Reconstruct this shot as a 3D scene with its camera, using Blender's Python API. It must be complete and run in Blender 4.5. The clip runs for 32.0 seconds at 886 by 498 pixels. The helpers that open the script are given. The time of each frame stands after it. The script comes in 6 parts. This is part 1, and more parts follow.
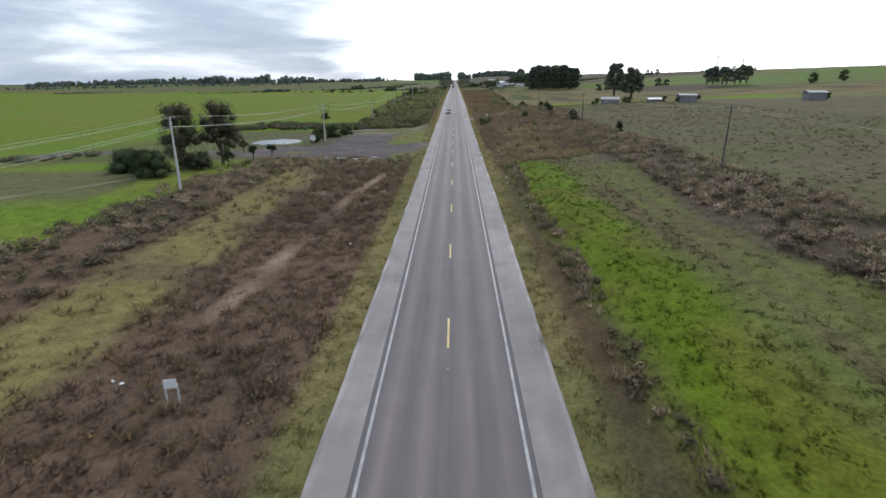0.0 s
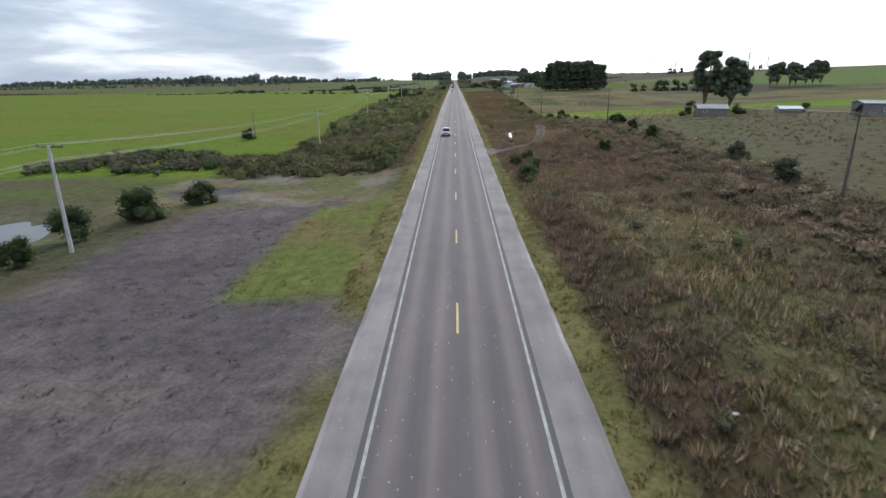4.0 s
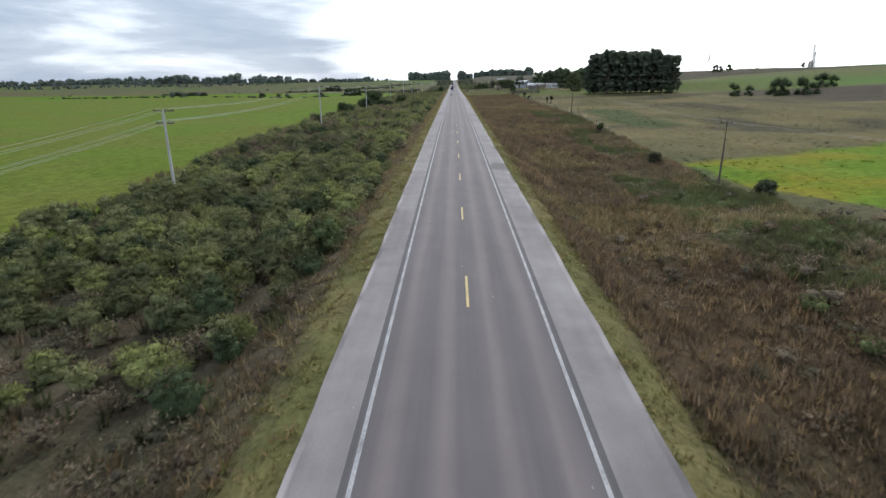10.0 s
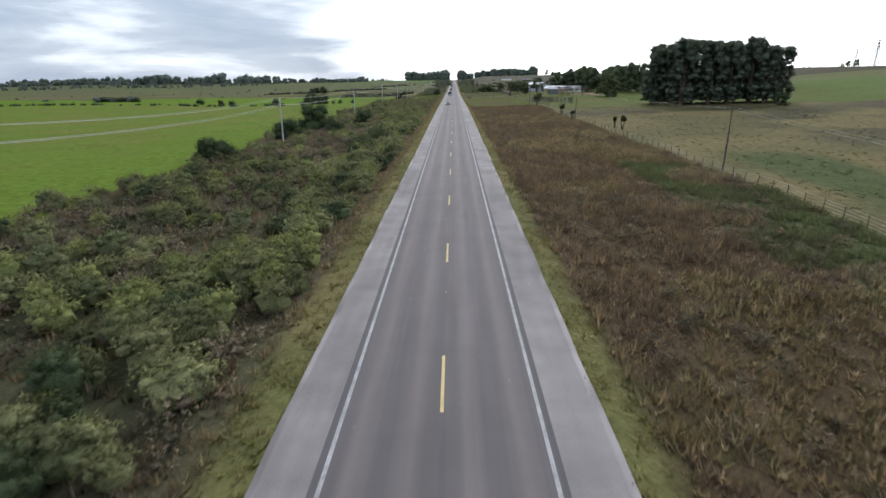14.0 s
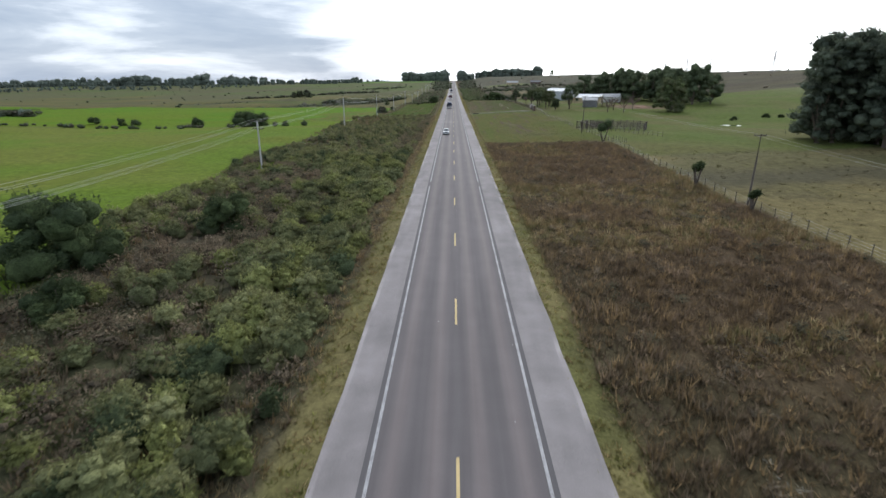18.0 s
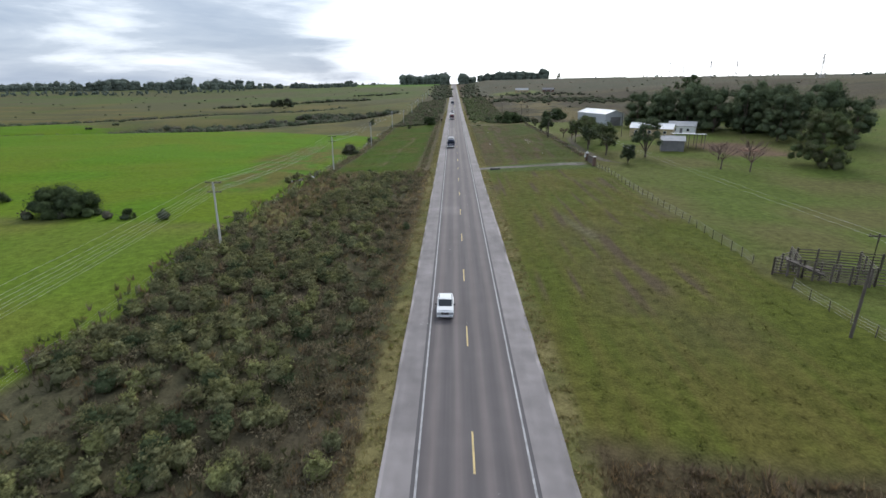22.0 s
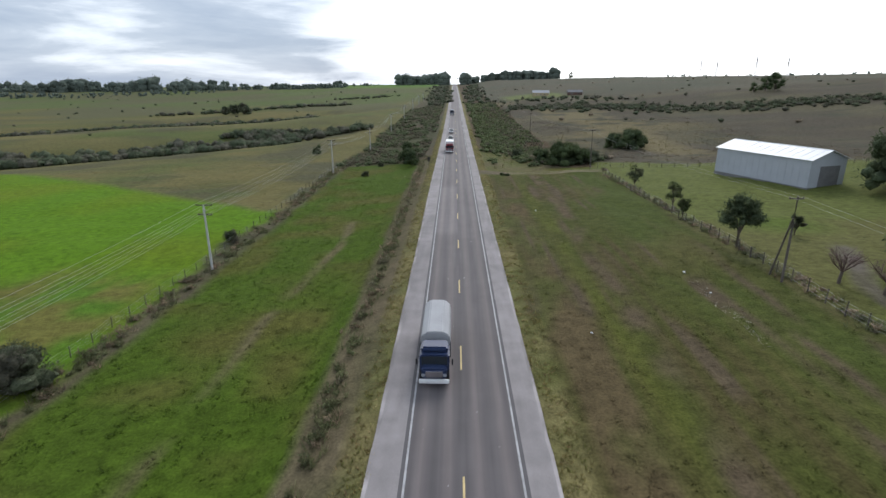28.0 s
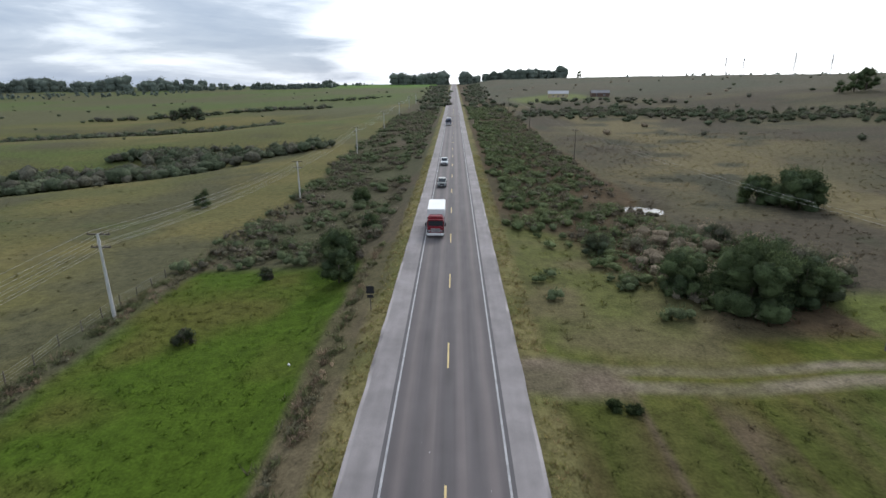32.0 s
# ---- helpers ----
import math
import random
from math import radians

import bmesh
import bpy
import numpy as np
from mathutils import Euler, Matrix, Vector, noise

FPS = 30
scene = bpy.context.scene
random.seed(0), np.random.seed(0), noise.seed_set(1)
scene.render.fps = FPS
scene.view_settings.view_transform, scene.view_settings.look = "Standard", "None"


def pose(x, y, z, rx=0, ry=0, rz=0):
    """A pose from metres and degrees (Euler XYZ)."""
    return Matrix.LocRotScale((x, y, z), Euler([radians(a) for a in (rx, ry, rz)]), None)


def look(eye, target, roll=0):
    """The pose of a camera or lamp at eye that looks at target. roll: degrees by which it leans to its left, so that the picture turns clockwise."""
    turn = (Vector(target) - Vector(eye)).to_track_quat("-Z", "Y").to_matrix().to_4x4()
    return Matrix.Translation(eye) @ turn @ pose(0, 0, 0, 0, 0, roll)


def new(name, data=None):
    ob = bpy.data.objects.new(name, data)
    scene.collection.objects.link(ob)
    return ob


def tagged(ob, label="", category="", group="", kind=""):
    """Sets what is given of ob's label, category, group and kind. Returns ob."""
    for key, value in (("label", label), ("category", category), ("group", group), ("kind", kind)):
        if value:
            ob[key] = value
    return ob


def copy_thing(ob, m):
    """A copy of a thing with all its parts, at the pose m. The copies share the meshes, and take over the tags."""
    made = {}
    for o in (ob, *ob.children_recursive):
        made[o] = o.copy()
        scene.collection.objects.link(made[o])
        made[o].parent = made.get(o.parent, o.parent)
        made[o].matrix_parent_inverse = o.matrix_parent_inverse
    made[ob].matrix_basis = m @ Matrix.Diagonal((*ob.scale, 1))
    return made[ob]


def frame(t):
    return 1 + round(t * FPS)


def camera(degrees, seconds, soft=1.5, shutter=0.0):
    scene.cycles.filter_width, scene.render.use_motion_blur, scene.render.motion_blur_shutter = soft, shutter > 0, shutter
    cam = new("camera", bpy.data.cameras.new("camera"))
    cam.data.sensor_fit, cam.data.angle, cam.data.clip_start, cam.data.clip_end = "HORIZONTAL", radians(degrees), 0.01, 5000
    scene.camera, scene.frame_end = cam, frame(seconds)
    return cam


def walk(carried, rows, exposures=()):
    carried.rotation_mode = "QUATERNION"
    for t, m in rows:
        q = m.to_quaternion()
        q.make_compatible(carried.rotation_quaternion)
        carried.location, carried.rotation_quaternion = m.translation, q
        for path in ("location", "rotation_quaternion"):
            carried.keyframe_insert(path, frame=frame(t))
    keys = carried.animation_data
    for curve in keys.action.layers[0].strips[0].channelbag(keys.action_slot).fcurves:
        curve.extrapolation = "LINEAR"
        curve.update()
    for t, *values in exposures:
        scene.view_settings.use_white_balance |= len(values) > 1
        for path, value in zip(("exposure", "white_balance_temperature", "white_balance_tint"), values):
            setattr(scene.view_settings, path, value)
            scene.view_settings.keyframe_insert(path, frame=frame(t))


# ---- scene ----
cam = camera(80.5, 32.0, shutter=0.12)
# seconds, x, y, z, pitch, yaw: a level flight along the road, with one climb
PATH = [
    (0.0, 0.29, 4.25, 15.47, -17.72, 1.21),
    (1.0, 0.12, 29.36, 15.10, -17.70, 1.07),
    (2.0, -0.43, 53.57, 15.07, -17.75, 1.17),
    (3.0, -0.55, 77.82, 14.96, -17.71, 1.17),
    (6.0, 0.52, 151.32, 14.70, -17.70, 1.14),
    (7.0, 0.23, 175.91, 14.71, -17.74, 1.02),
    (8.0, 0.34, 200.68, 14.56, -17.72, 1.14),
    (9.0, -0.03, 225.45, 14.43, -17.76, 1.06),
    (10.0, -0.75, 248.94, 14.39, -17.67, 1.11),
    (11.0, -0.27, 274.58, 14.46, -17.75, 1.04),
    (12.0, 0.30, 299.87, 14.76, -17.76, 1.01),
    (13.0, 0.45, 324.93, 15.35, -17.70, 1.09),
    (14.0, 0.35, 351.96, 16.39, -17.71, 1.10),
    (17.0, -0.17, 425.76, 19.15, -17.72, 1.02),
    (18.0, -0.28, 450.29, 20.54, -17.76, 1.04),
    (19.0, -0.56, 475.55, 24.04, -17.76, 0.98),
    (20.0, -0.89, 500.31, 28.46, -17.65, 1.08),
    (21.0, -1.44, 525.10, 28.91, -17.74, 0.96),
    (22.0, -1.42, 550.05, 28.99, -17.73, 1.07),
    (23.0, -1.32, 574.98, 30.43, -17.75, 0.99),
    (24.0, -0.72, 599.63, 30.33, -17.69, 1.00),
    (25.0, -1.34, 624.95, 30.07, -17.75, 1.08),
    (27.5, -1.04, 686.51, 29.41, -17.72, 1.21),
    (28.0, -0.70, 698.56, 29.28, -17.72, 1.19),
    (29.0, 0.10, 723.41, 28.86, -17.73, 1.14),
    (30.0, 0.85, 747.74, 28.69, -17.73, 1.12),
    (31.0, 0.94, 772.54, 28.23, -17.71, 1.13),
    (32.0, 0.33, 797.06, 28.14, -17.72, 1.16),
]
walk(cam, [(t, pose(x, y, z, 90 + p, 0, w)) for t, x, y, z, p, w in PATH], [(0.0, 0.1), (32.0, 0.06)])

# ---- sky and sun ----
SUN_AZ, SUN_EL = radians(14), radians(36)      # ahead and a little to the right
world = bpy.data.worlds.new("sky")
scene.world = world
world.use_nodes = True
wt = world.node_tree
wt.nodes.clear()


def wn(kind, **kw):
    n = wt.nodes.new(kind)
    for k, v in kw.items():
        if k == "op":
            n.operation = v
        else:
            n.inputs[int(k[1:])].default_value = v
    return n


def wlink(a, b, i=0, o=0):
    wt.links.new(a.outputs[o], b.inputs[i])


sky = wt.nodes.new("ShaderNodeTexSky")
sky.sky_type = "NISHITA"
sky.sun_disc = False
sky.sun_elevation, sky.sun_rotation = SUN_EL, SUN_AZ
sky_dim = wn("ShaderNodeVectorMath", op="SCALE")
sky_dim.inputs["Scale"].default_value = 0.1
wlink(sky, sky_dim)
tc = wt.nodes.new("ShaderNodeTexCoord")
# cloud layer: broad flat banks, drawn out along the horizon
squash = wn("ShaderNodeMapping")
squash.inputs["Scale"].default_value = (1.7, 1.7, 9.5)
squash.inputs["Rotation"].default_value = (0.10, 0.06, 0.0)
squash.inputs["Location"].default_value = (3.1, 1.7, 0.4)
wlink(tc, squash)
puff = wn("ShaderNodeTexNoise")
puff.inputs["Scale"].default_value, puff.inputs["Detail"].default_value, puff.inputs["Roughness"].default_value = 2.1, 8.0, 0.56
puff.inputs["Distortion"].default_value = 0.25
wlink(squash, puff)
ramp = wt.nodes.new("ShaderNodeValToRGB")
ramp.color_ramp.elements[0].position, ramp.color_ramp.elements[1].position = 0.36, 0.62
ramp.color_ramp.elements[0].color = (0.43, 0.525, 0.68, 1)
ramp.color_ramp.elements[1].color = (0.68, 0.77, 0.90, 1)
wlink(puff, ramp)
# bright cloud round the hidden sun
sund = wn("ShaderNodeVectorMath", op="DOT_PRODUCT")
sund.inputs[1].default_value = (math.sin(SUN_AZ + 0.10) * math.cos(radians(24)), math.cos(SUN_AZ + 0.10) * math.cos(radians(24)), math.sin(radians(24)))
wlink(tc, sund)
glow = wn("ShaderNodeMapRange")
glow.inputs["From Min"].default_value, glow.inputs["From Max"].default_value = 0.71, 0.97
glow.inputs["To Min"].default_value, glow.inputs["To Max"].default_value = 0.0, 1.0
glow.interpolation_type = "SMOOTHERSTEP"
wt.links.new(sund.outputs["Value"], glow.inputs["Value"])
edge = wn("ShaderNodeMath", op="MULTIPLY_ADD", i1=1.2, i2=-0.6)
wlink(puff, edge)
glow2 = wn("ShaderNodeMath", op="ADD")
glow2.use_clamp = True
wlink(glow, glow2, 0), wlink(edge, glow2, 1)
bright = wt.nodes.new("ShaderNodeMix")
bright.data_type = "RGBA"
bright.inputs["B"].default_value = (2.42, 2.5, 2.6, 1)
wt.links.new(glow2.outputs[0], bright.inputs["Factor"])
wt.links.new(ramp.outputs[0], bright.inputs["A"])
veil = wt.nodes.new("ShaderNodeMix")
veil.data_type = "RGBA"
veil.inputs["Factor"].default_value = 0.9
wt.links.new(sky_dim.outputs[0], veil.inputs["A"])
wt.links.new(bright.outputs["Result"], veil.inputs["B"])
backdrop = wn("ShaderNodeBackground")
backdrop.inputs["Strength"].default_value = 1.0
wt.links.new(veil.outputs["Result"], backdrop.inputs["Color"])
wout = wt.nodes.new("ShaderNodeOutputWorld")
wlink(backdrop, wout)

sun_data = bpy.data.lights.new("sun", "SUN")
sun_data.energy, sun_data.angle, sun_data.color = 1.4, radians(14), (1.0, 0.975, 0.95)
sun = new("sun", sun_data)
sun.matrix_world = look((0, 0, 100), (-math.sin(SUN_AZ) * math.cos(SUN_EL), -math.cos(SUN_AZ) * math.cos(SUN_EL), 100 - math.sin(SUN_EL)))

# ---- materials ----


def material(name, colour=(0.5, 0.5, 0.5), rough=0.8, metal=0.0, attr="", vary=0.25, scale=0.5, fine=6.0, bump=0.3, dist=0.05, leaf=0.0, rand=0.0, up=0.0, spec=0.3, fuzz=0.0):
    """A surface with two scales of colour variation and a fine relief. attr: a colour that the mesh carries; leaf: share of light let through."""
    m = bpy.data.materials.new(name)
    m.use_nodes = True
    nt = m.node_tree
    b = nt.nodes["Principled BSDF"]
    b.inputs["Roughness"].default_value, b.inputs["Metallic"].default_value = rough, metal
    b.inputs["Specular IOR Level"].default_value = spec
    b.inputs["Sheen Weight"].default_value, b.inputs["Sheen Roughness"].default_value = fuzz, 0.45
    geo = nt.nodes.new("ShaderNodeNewGeometry")
    if attr:
        base = nt.nodes.new("ShaderNodeAttribute")
        base.attribute_name = attr
    else:
        base = nt.nodes.new("ShaderNodeRGB")
        base.outputs[0].default_value = (*colour, 1)
    n1, n2 = nt.nodes.new("ShaderNodeTexNoise"), nt.nodes.new("ShaderNodeTexNoise")
    for n, s in ((n1, scale), (n2, fine)):
        n.inputs["Scale"].default_value, n.inputs["Detail"].default_value = s, 6.0
        nt.links.new(geo.outputs["Position"], n.inputs["Vector"])
    add = nt.nodes.new("ShaderNodeMath")
    add.operation = "ADD"
    nt.links.new(n1.outputs[0], add.inputs[0]), nt.links.new(n2.outputs[0], add.inputs[1])
    rng = nt.nodes.new("ShaderNodeMapRange")
    rng.inputs["From Min"].default_value, rng.inputs["From Max"].default_value = 0.6, 1.4
    rng.inputs["To Min"].default_value, rng.inputs["To Max"].default_value = 1 - vary, 1 + vary
    nt.links.new(add.outputs[0], rng.inputs["Value"])
    val = rng
    if rand:
        info = nt.nodes.new("ShaderNodeObjectInfo")
        r2 = nt.nodes.new("ShaderNodeMapRange")
        r2.inputs["To Min"].default_value, r2.inputs["To Max"].default_value = 1 - rand, 1 + rand
        nt.links.new(info.outputs["Random"], r2.inputs["Value"])
        val = nt.nodes.new("ShaderNodeMath")
        val.operation = "MULTIPLY"
        nt.links.new(rng.outputs[0], val.inputs[0]), nt.links.new(r2.outputs[0], val.inputs[1])
    mul = nt.nodes.new("ShaderNodeVectorMath")
    mul.operation = "SCALE"
    nt.links.new(base.outputs[0], mul.inputs[0]), nt.links.new(val.outputs[0], mul.inputs["Scale"])
    nt.links.new(mul.outputs[0], b.inputs["Base Color"])
    if bump:
        bp = nt.nodes.new("ShaderNodeBump")
        bp.inputs["Strength"].default_value, bp.inputs["Distance"].default_value = bump, dist
        nt.links.new(n2.outputs[0], bp.inputs["Height"])
        nt.links.new(bp.outputs[0], b.inputs["Normal"])
    soft = None
    if up:      # plant cover shades as the cushion or sward that it forms, not as single leaves
        at = nt.nodes.new("ShaderNodeAttribute")
        at.attribute_name = "swell"
        soft = nt.nodes.new("ShaderNodeVectorTransform")
        soft.vector_type, soft.convert_from, soft.convert_to = "NORMAL", "OBJECT", "WORLD"
        nt.links.new(at.outputs["Vector"], soft.inputs[0])
        fluff = nt.nodes.new("ShaderNodeBump")
        fluff.inputs["Strength"].default_value, fluff.inputs["Distance"].default_value = up, dist
        nt.links.new(n2.outputs[0], fluff.inputs["Height"])
        nt.links.new(soft.outputs[0], fluff.inputs["Normal"])
        nt.links.new(fluff.outputs[0], b.inputs["Normal"])
    if leaf:
        tr = nt.nodes.new("ShaderNodeBsdfTranslucent")
        mix = nt.nodes.new("ShaderNodeMixShader")
        mix.inputs[0].default_value = leaf
        if attr:        # thin leaves let light through, dense hearts do not
            nt.links.new(base.outputs["Alpha"], mix.inputs[0])
        nt.links.new(mul.outputs[0], tr.inputs["Color"])
        nt.links.new(b.outputs[0], mix.inputs[1]), nt.links.new(tr.outputs[0], mix.inputs[2])
        nt.links.new(mix.outputs[0], nt.nodes["Material Output"].inputs["Surface"])
    return m


M_GROUND = material("soil and turf", attr="tint", vary=0.50, scale=0.9, fine=4.5, bump=0.45, dist=0.16, rough=0.95, spec=0.03, fuzz=0.012)
M_LEAF = material("foliage", attr="tint", vary=0.55, scale=1.3, fine=9.0, bump=0, dist=0.3, rough=0.75, leaf=0.25, up=0.7, spec=0.01, fuzz=0.03)
M_GRASS = material("grass blades", attr="tint", vary=0.2, scale=0.3, fine=3.0, bump=0, dist=0.02, rough=0.8, leaf=0.25, up=0.2, spec=0.02, fuzz=0.05)
M_ASPHALT = material("worn asphalt", attr="tint", vary=0.10, scale=0.5, fine=24.0, bump=0.25, dist=0.01, rough=0.82)
M_SHOULDER = material("pale shoulder chip seal", attr="tint", vary=0.24, scale=0.6, fine=26.0, bump=0.3, dist=0.02, rough=0.9)
M_SEAL = material("dark sealed edge", (0.10, 0.094, 0.097), vary=0.15, scale=0.6, fine=20.0, bump=0.2, dist=0.01, rough=0.85)
M_WHITE = material("worn white road paint", (0.33, 0.325, 0.33), vary=0.5, scale=1.2, fine=14.0, bump=0.1, dist=0.005, rough=0.7)
M_YELLOW = material("worn yellow road paint", (0.56, 0.43, 0.20), vary=0.25, scale=0.9, fine=14.0, bump=0.1, dist=0.005, rough=0.7)
M_CONCRETE = material("weathered concrete", (0.52, 0.51, 0.50), vary=0.2, scale=1.5, fine=20, bump=0.2, dist=0.01)
M_WOODPOLE = material("grey weathered wood", (0.13, 0.11, 0.095), vary=0.3, scale=1.5, fine=18, bump=0.4, dist=0.01, rand=0.15)
M_BARK = material("bark", (0.13, 0.105, 0.085), vary=0.35, scale=1.2, fine=12, bump=0.5, dist=0.03)
M_WIRE = material("bare aluminium cable", (0.50, 0.50, 0.49), vary=0.1, rough=0.6, metal=0.0, bump=0)
M_INSUL = material("brown porcelain", (0.16, 0.12, 0.10), vary=0.1, rough=0.35, bump=0)
M_ZINC = material("white painted metal roofing", (0.72, 0.73, 0.75), vary=0.10, scale=0.6, fine=8, rough=0.5, bump=0.1, dist=0.01)
M_ROOFGREY = material("old fibre cement roofing", (0.40, 0.40, 0.41), vary=0.22, scale=0.7, fine=9, bump=0.3, dist=0.02)
M_WALLBLUE = material("pale blue-grey sheet cladding", (0.46, 0.48, 0.52), vary=0.08, scale=0.5, fine=9, rough=0.55, bump=0.15, dist=0.01)
M_WALLCREAM = material("cream render", (0.50, 0.40, 0.25), vary=0.16, scale=0.7, fine=9, bump=0.2, dist=0.01)
M_WALLGREY = material("grey weathered boards", (0.20, 0.195, 0.20), vary=0.25, scale=0.8, fine=9, bump=0.3, dist=0.02)
M_BRICK = material("red brick", (0.15, 0.095, 0.075), vary=0.25, scale=1.0, fine=12, bump=0.4, dist=0.02)
M_DARK = material("dark opening", (0.02, 0.02, 0.022), vary=0.1, bump=0)
M_WHITEPAINT = material("white paint", (0.74, 0.74, 0.73), vary=0.08, rough=0.6, bump=0)
M_BLACK = material("black rubber", (0.022, 0.022, 0.024), vary=0.1, rough=0.75, bump=0)
M_CARWHITE = material("white car paint", (0.72, 0.73, 0.74), vary=0.03, rough=0.22, bump=0)
M_CARGREY = material("dark grey-green car paint", (0.10, 0.12, 0.12), vary=0.03, rough=0.22, bump=0)
M_TRUCKBLUE = material("dark blue truck paint", (0.03, 0.045, 0.10), vary=0.05, rough=0.3, bump=0)
M_TRUCKRED = material("dark red truck paint", (0.20, 0.015, 0.025), vary=0.05, rough=0.3, bump=0)
M_TARP = material("grey canvas tarpaulin", (0.36, 0.36, 0.37), vary=0.15, rough=0.85, fine=10, bump=0.2, dist=0.02)
M_GLASS = material("dark tinted car glass", (0.03, 0.036, 0.042), vary=0.0, rough=0.08, bump=0, spec=0.4)
M_CHROME = material("chrome", (0.6, 0.6, 0.62), vary=0.0, rough=0.15, metal=1.0, bump=0)
M_LAMP = material("clear lamp glass", (0.32, 0.33, 0.35), vary=0.0, rough=0.1, bump=0)
M_RED = material("red lamp glass", (0.4, 0.03, 0.02), vary=0.0, rough=0.15, bump=0)
M_CLAY = material("red clay", (0.22, 0.115, 0.072), vary=0.25, scale=0.8, fine=6, bump=0.5, dist=0.05)

M_WATER = bpy.data.materials.new("still water")
M_WATER.use_nodes = True
wb = M_WATER.node_tree.nodes["Principled BSDF"]
wb.inputs["Base Color"].default_value = (0.035, 0.035, 0.03, 1)
wb.inputs["Roughness"].default_value = 0.06
wno = M_WATER.node_tree.nodes.new("ShaderNodeTexNoise")
wno.inputs["Scale"].default_value = 0.8
wbm = M_WATER.node_tree.nodes.new("ShaderNodeBump")
wbm.inputs["Strength"].default_value, wbm.inputs["Distance"].default_value = 0.08, 0.03
M_WATER.node_tree.links.new(wno.outputs[0], wbm.inputs["Height"])
M_WATER.node_tree.links.new(wbm.outputs[0], wb.inputs["Normal"])

# ---- lie of the land: heights along the road and along lines beside it ----
ROAD_Z = [(-400, -5.2), (0, 0), (100, 1.4), (200, 2.8), (275, 4.2), (350, 5.0), (450, 5.79), (525, 6.47), (600, 6.47), (700, 6.87),
          (800, 7.37), (900, 7.87), (1000, 8.5), (1250, 12), (1600, 17), (2200, 22.5), (2600, 21), (5200, 0)]
SIDE = {
    -900: [(-400, -6), (700, -6), (1000, -6), (1500, -4), (1700, 4), (1800, 9), (2300, 10), (5200, -5)],
    -400: [(-400, -4), (500, -2), (700, -1), (900, -7), (1200, -7), (1500, 1), (1700, 10), (1800, 14), (2300, 19), (5200, 0)],
    -150: [(-400, 0), (60, -1), (150, -3), (250, -2), (400, 0), (550, 1.5), (650, 3.0), (740, 4.5), (800, 2.6), (900, -3), (1000, -2), (1250, 0), (1600, 12), (2200, 21), (5200, 3)],
    -35: [(-400, 2), (72, 1.6), (147, 0.3), (243, -1.8), (310, 2.0), (386, 4.0), (461, 3.8), (544, 4.6), (621, 6.0), (697, 5.2), (767, 3.8),
          (846, 4.1), (911, 1.5), (984, 3), (1250, 8), (1600, 15), (2200, 22), (5200, 0)],
    35: [(-400, 3), (149, 5), (225, 5.5), (318, 1.2), (424, 5.0), (515, 5.8), (592, 7.5), (751, 8.8), (834, 7.9), (900, 5.5), (947, 6.5),
         (1250, 12), (1600, 18), (2200, 24), (5200, 0)],
    100: [(-400, 5), (200, 8), (280, 6.5), (360, 2), (450, 6), (560, 8.5), (640, 6), (740, 9.5), (820, 9), (900, 6), (1000, 9), (1244, 17),
          (1500, 24), (2100, 33), (5200, 5)],
    450: [(-400, 12), (500, 20), (940, 33), (1225, 34), (1580, 37), (1780, 39), (2200, 41), (5200, 20)],
    650: [(-400, 17), (500, 27), (800, 38), (1225, 40), (1580, 41), (2300, 42), (5200, 20)],
    -1700: [(-400, -12), (1500, -12), (2300, -4), (5200, -10)],
    900: [(-400, 25), (800, 50), (1100, 49), (1554, 45), (2300, 45), (5200, 30)],
}
# ponds and puddles: x, y, half sizes, depth
PONDS = [(-47.5, 152, 8, 9, 0.8), (15.3, 250, 0.42, 4.5, 0.5), (14.7, 243, 0.46, 5.0, 0.5), (14.0, 235, 0.5, 5.0, 0.5), (95.5, 634, 3.2, 6, 0.4), (192, 818, 10, 27, 2.0), (36, 893, 5, 4.5, 1.0), (-41.3, 678, 0.8, 2.6, 0.35), (-39.8, 680.6, 0.7, 2.4, 0.35), (-38.0, 683.6, 0.75, 2.8, 0.35)]


def pw(k, y):
    a = np.array(k, float)
    i = np.clip(np.searchsorted(a[:, 0], y) - 1, 0, len(a) - 2)
    u = np.clip((y - a[i, 0]) / (a[i + 1, 0] - a[i, 0]), 0, 1)
    return a[i, 1] + (a[i + 1, 1] - a[i, 1]) * (u * u * (3 - 2 * u) * 0.5 + u * 0.5)


def vnoise(x, y, s, seed=0):
    """Smooth value noise from 0 to 1 with features about s metres wide."""
    x, y = np.asarray(x, float) / s + 100.5, np.asarray(y, float) / s + 200.5
    i, j = np.floor(x), np.floor(y)
    u, v = x - i, y - j
    u, v = u * u * (3 - 2 * u), v * v * (3 - 2 * v)

    def h(a, b):
        q = np.sin(a * 127.1 + b * 311.7 + seed * 74.7) * 43758.5453
        return q - np.floor(q)
    return (h(i, j) * (1 - u) + h(i + 1, j) * u) * (1 - v) + (h(i, j + 1) * (1 - u) + h(i + 1, j + 1) * u) * v


def band(v, a, b, soft):
    """1 between a and b, falling to 0 over soft on both sides."""
    return np.clip((v - a) / soft + 0.5, 0, 1) * np.clip((b - v) / soft + 0.5, 0, 1)


def road_z(y):
    a = np.array(ROAD_Z, float)
    return np.interp(y, a[:, 0], a[:, 1])


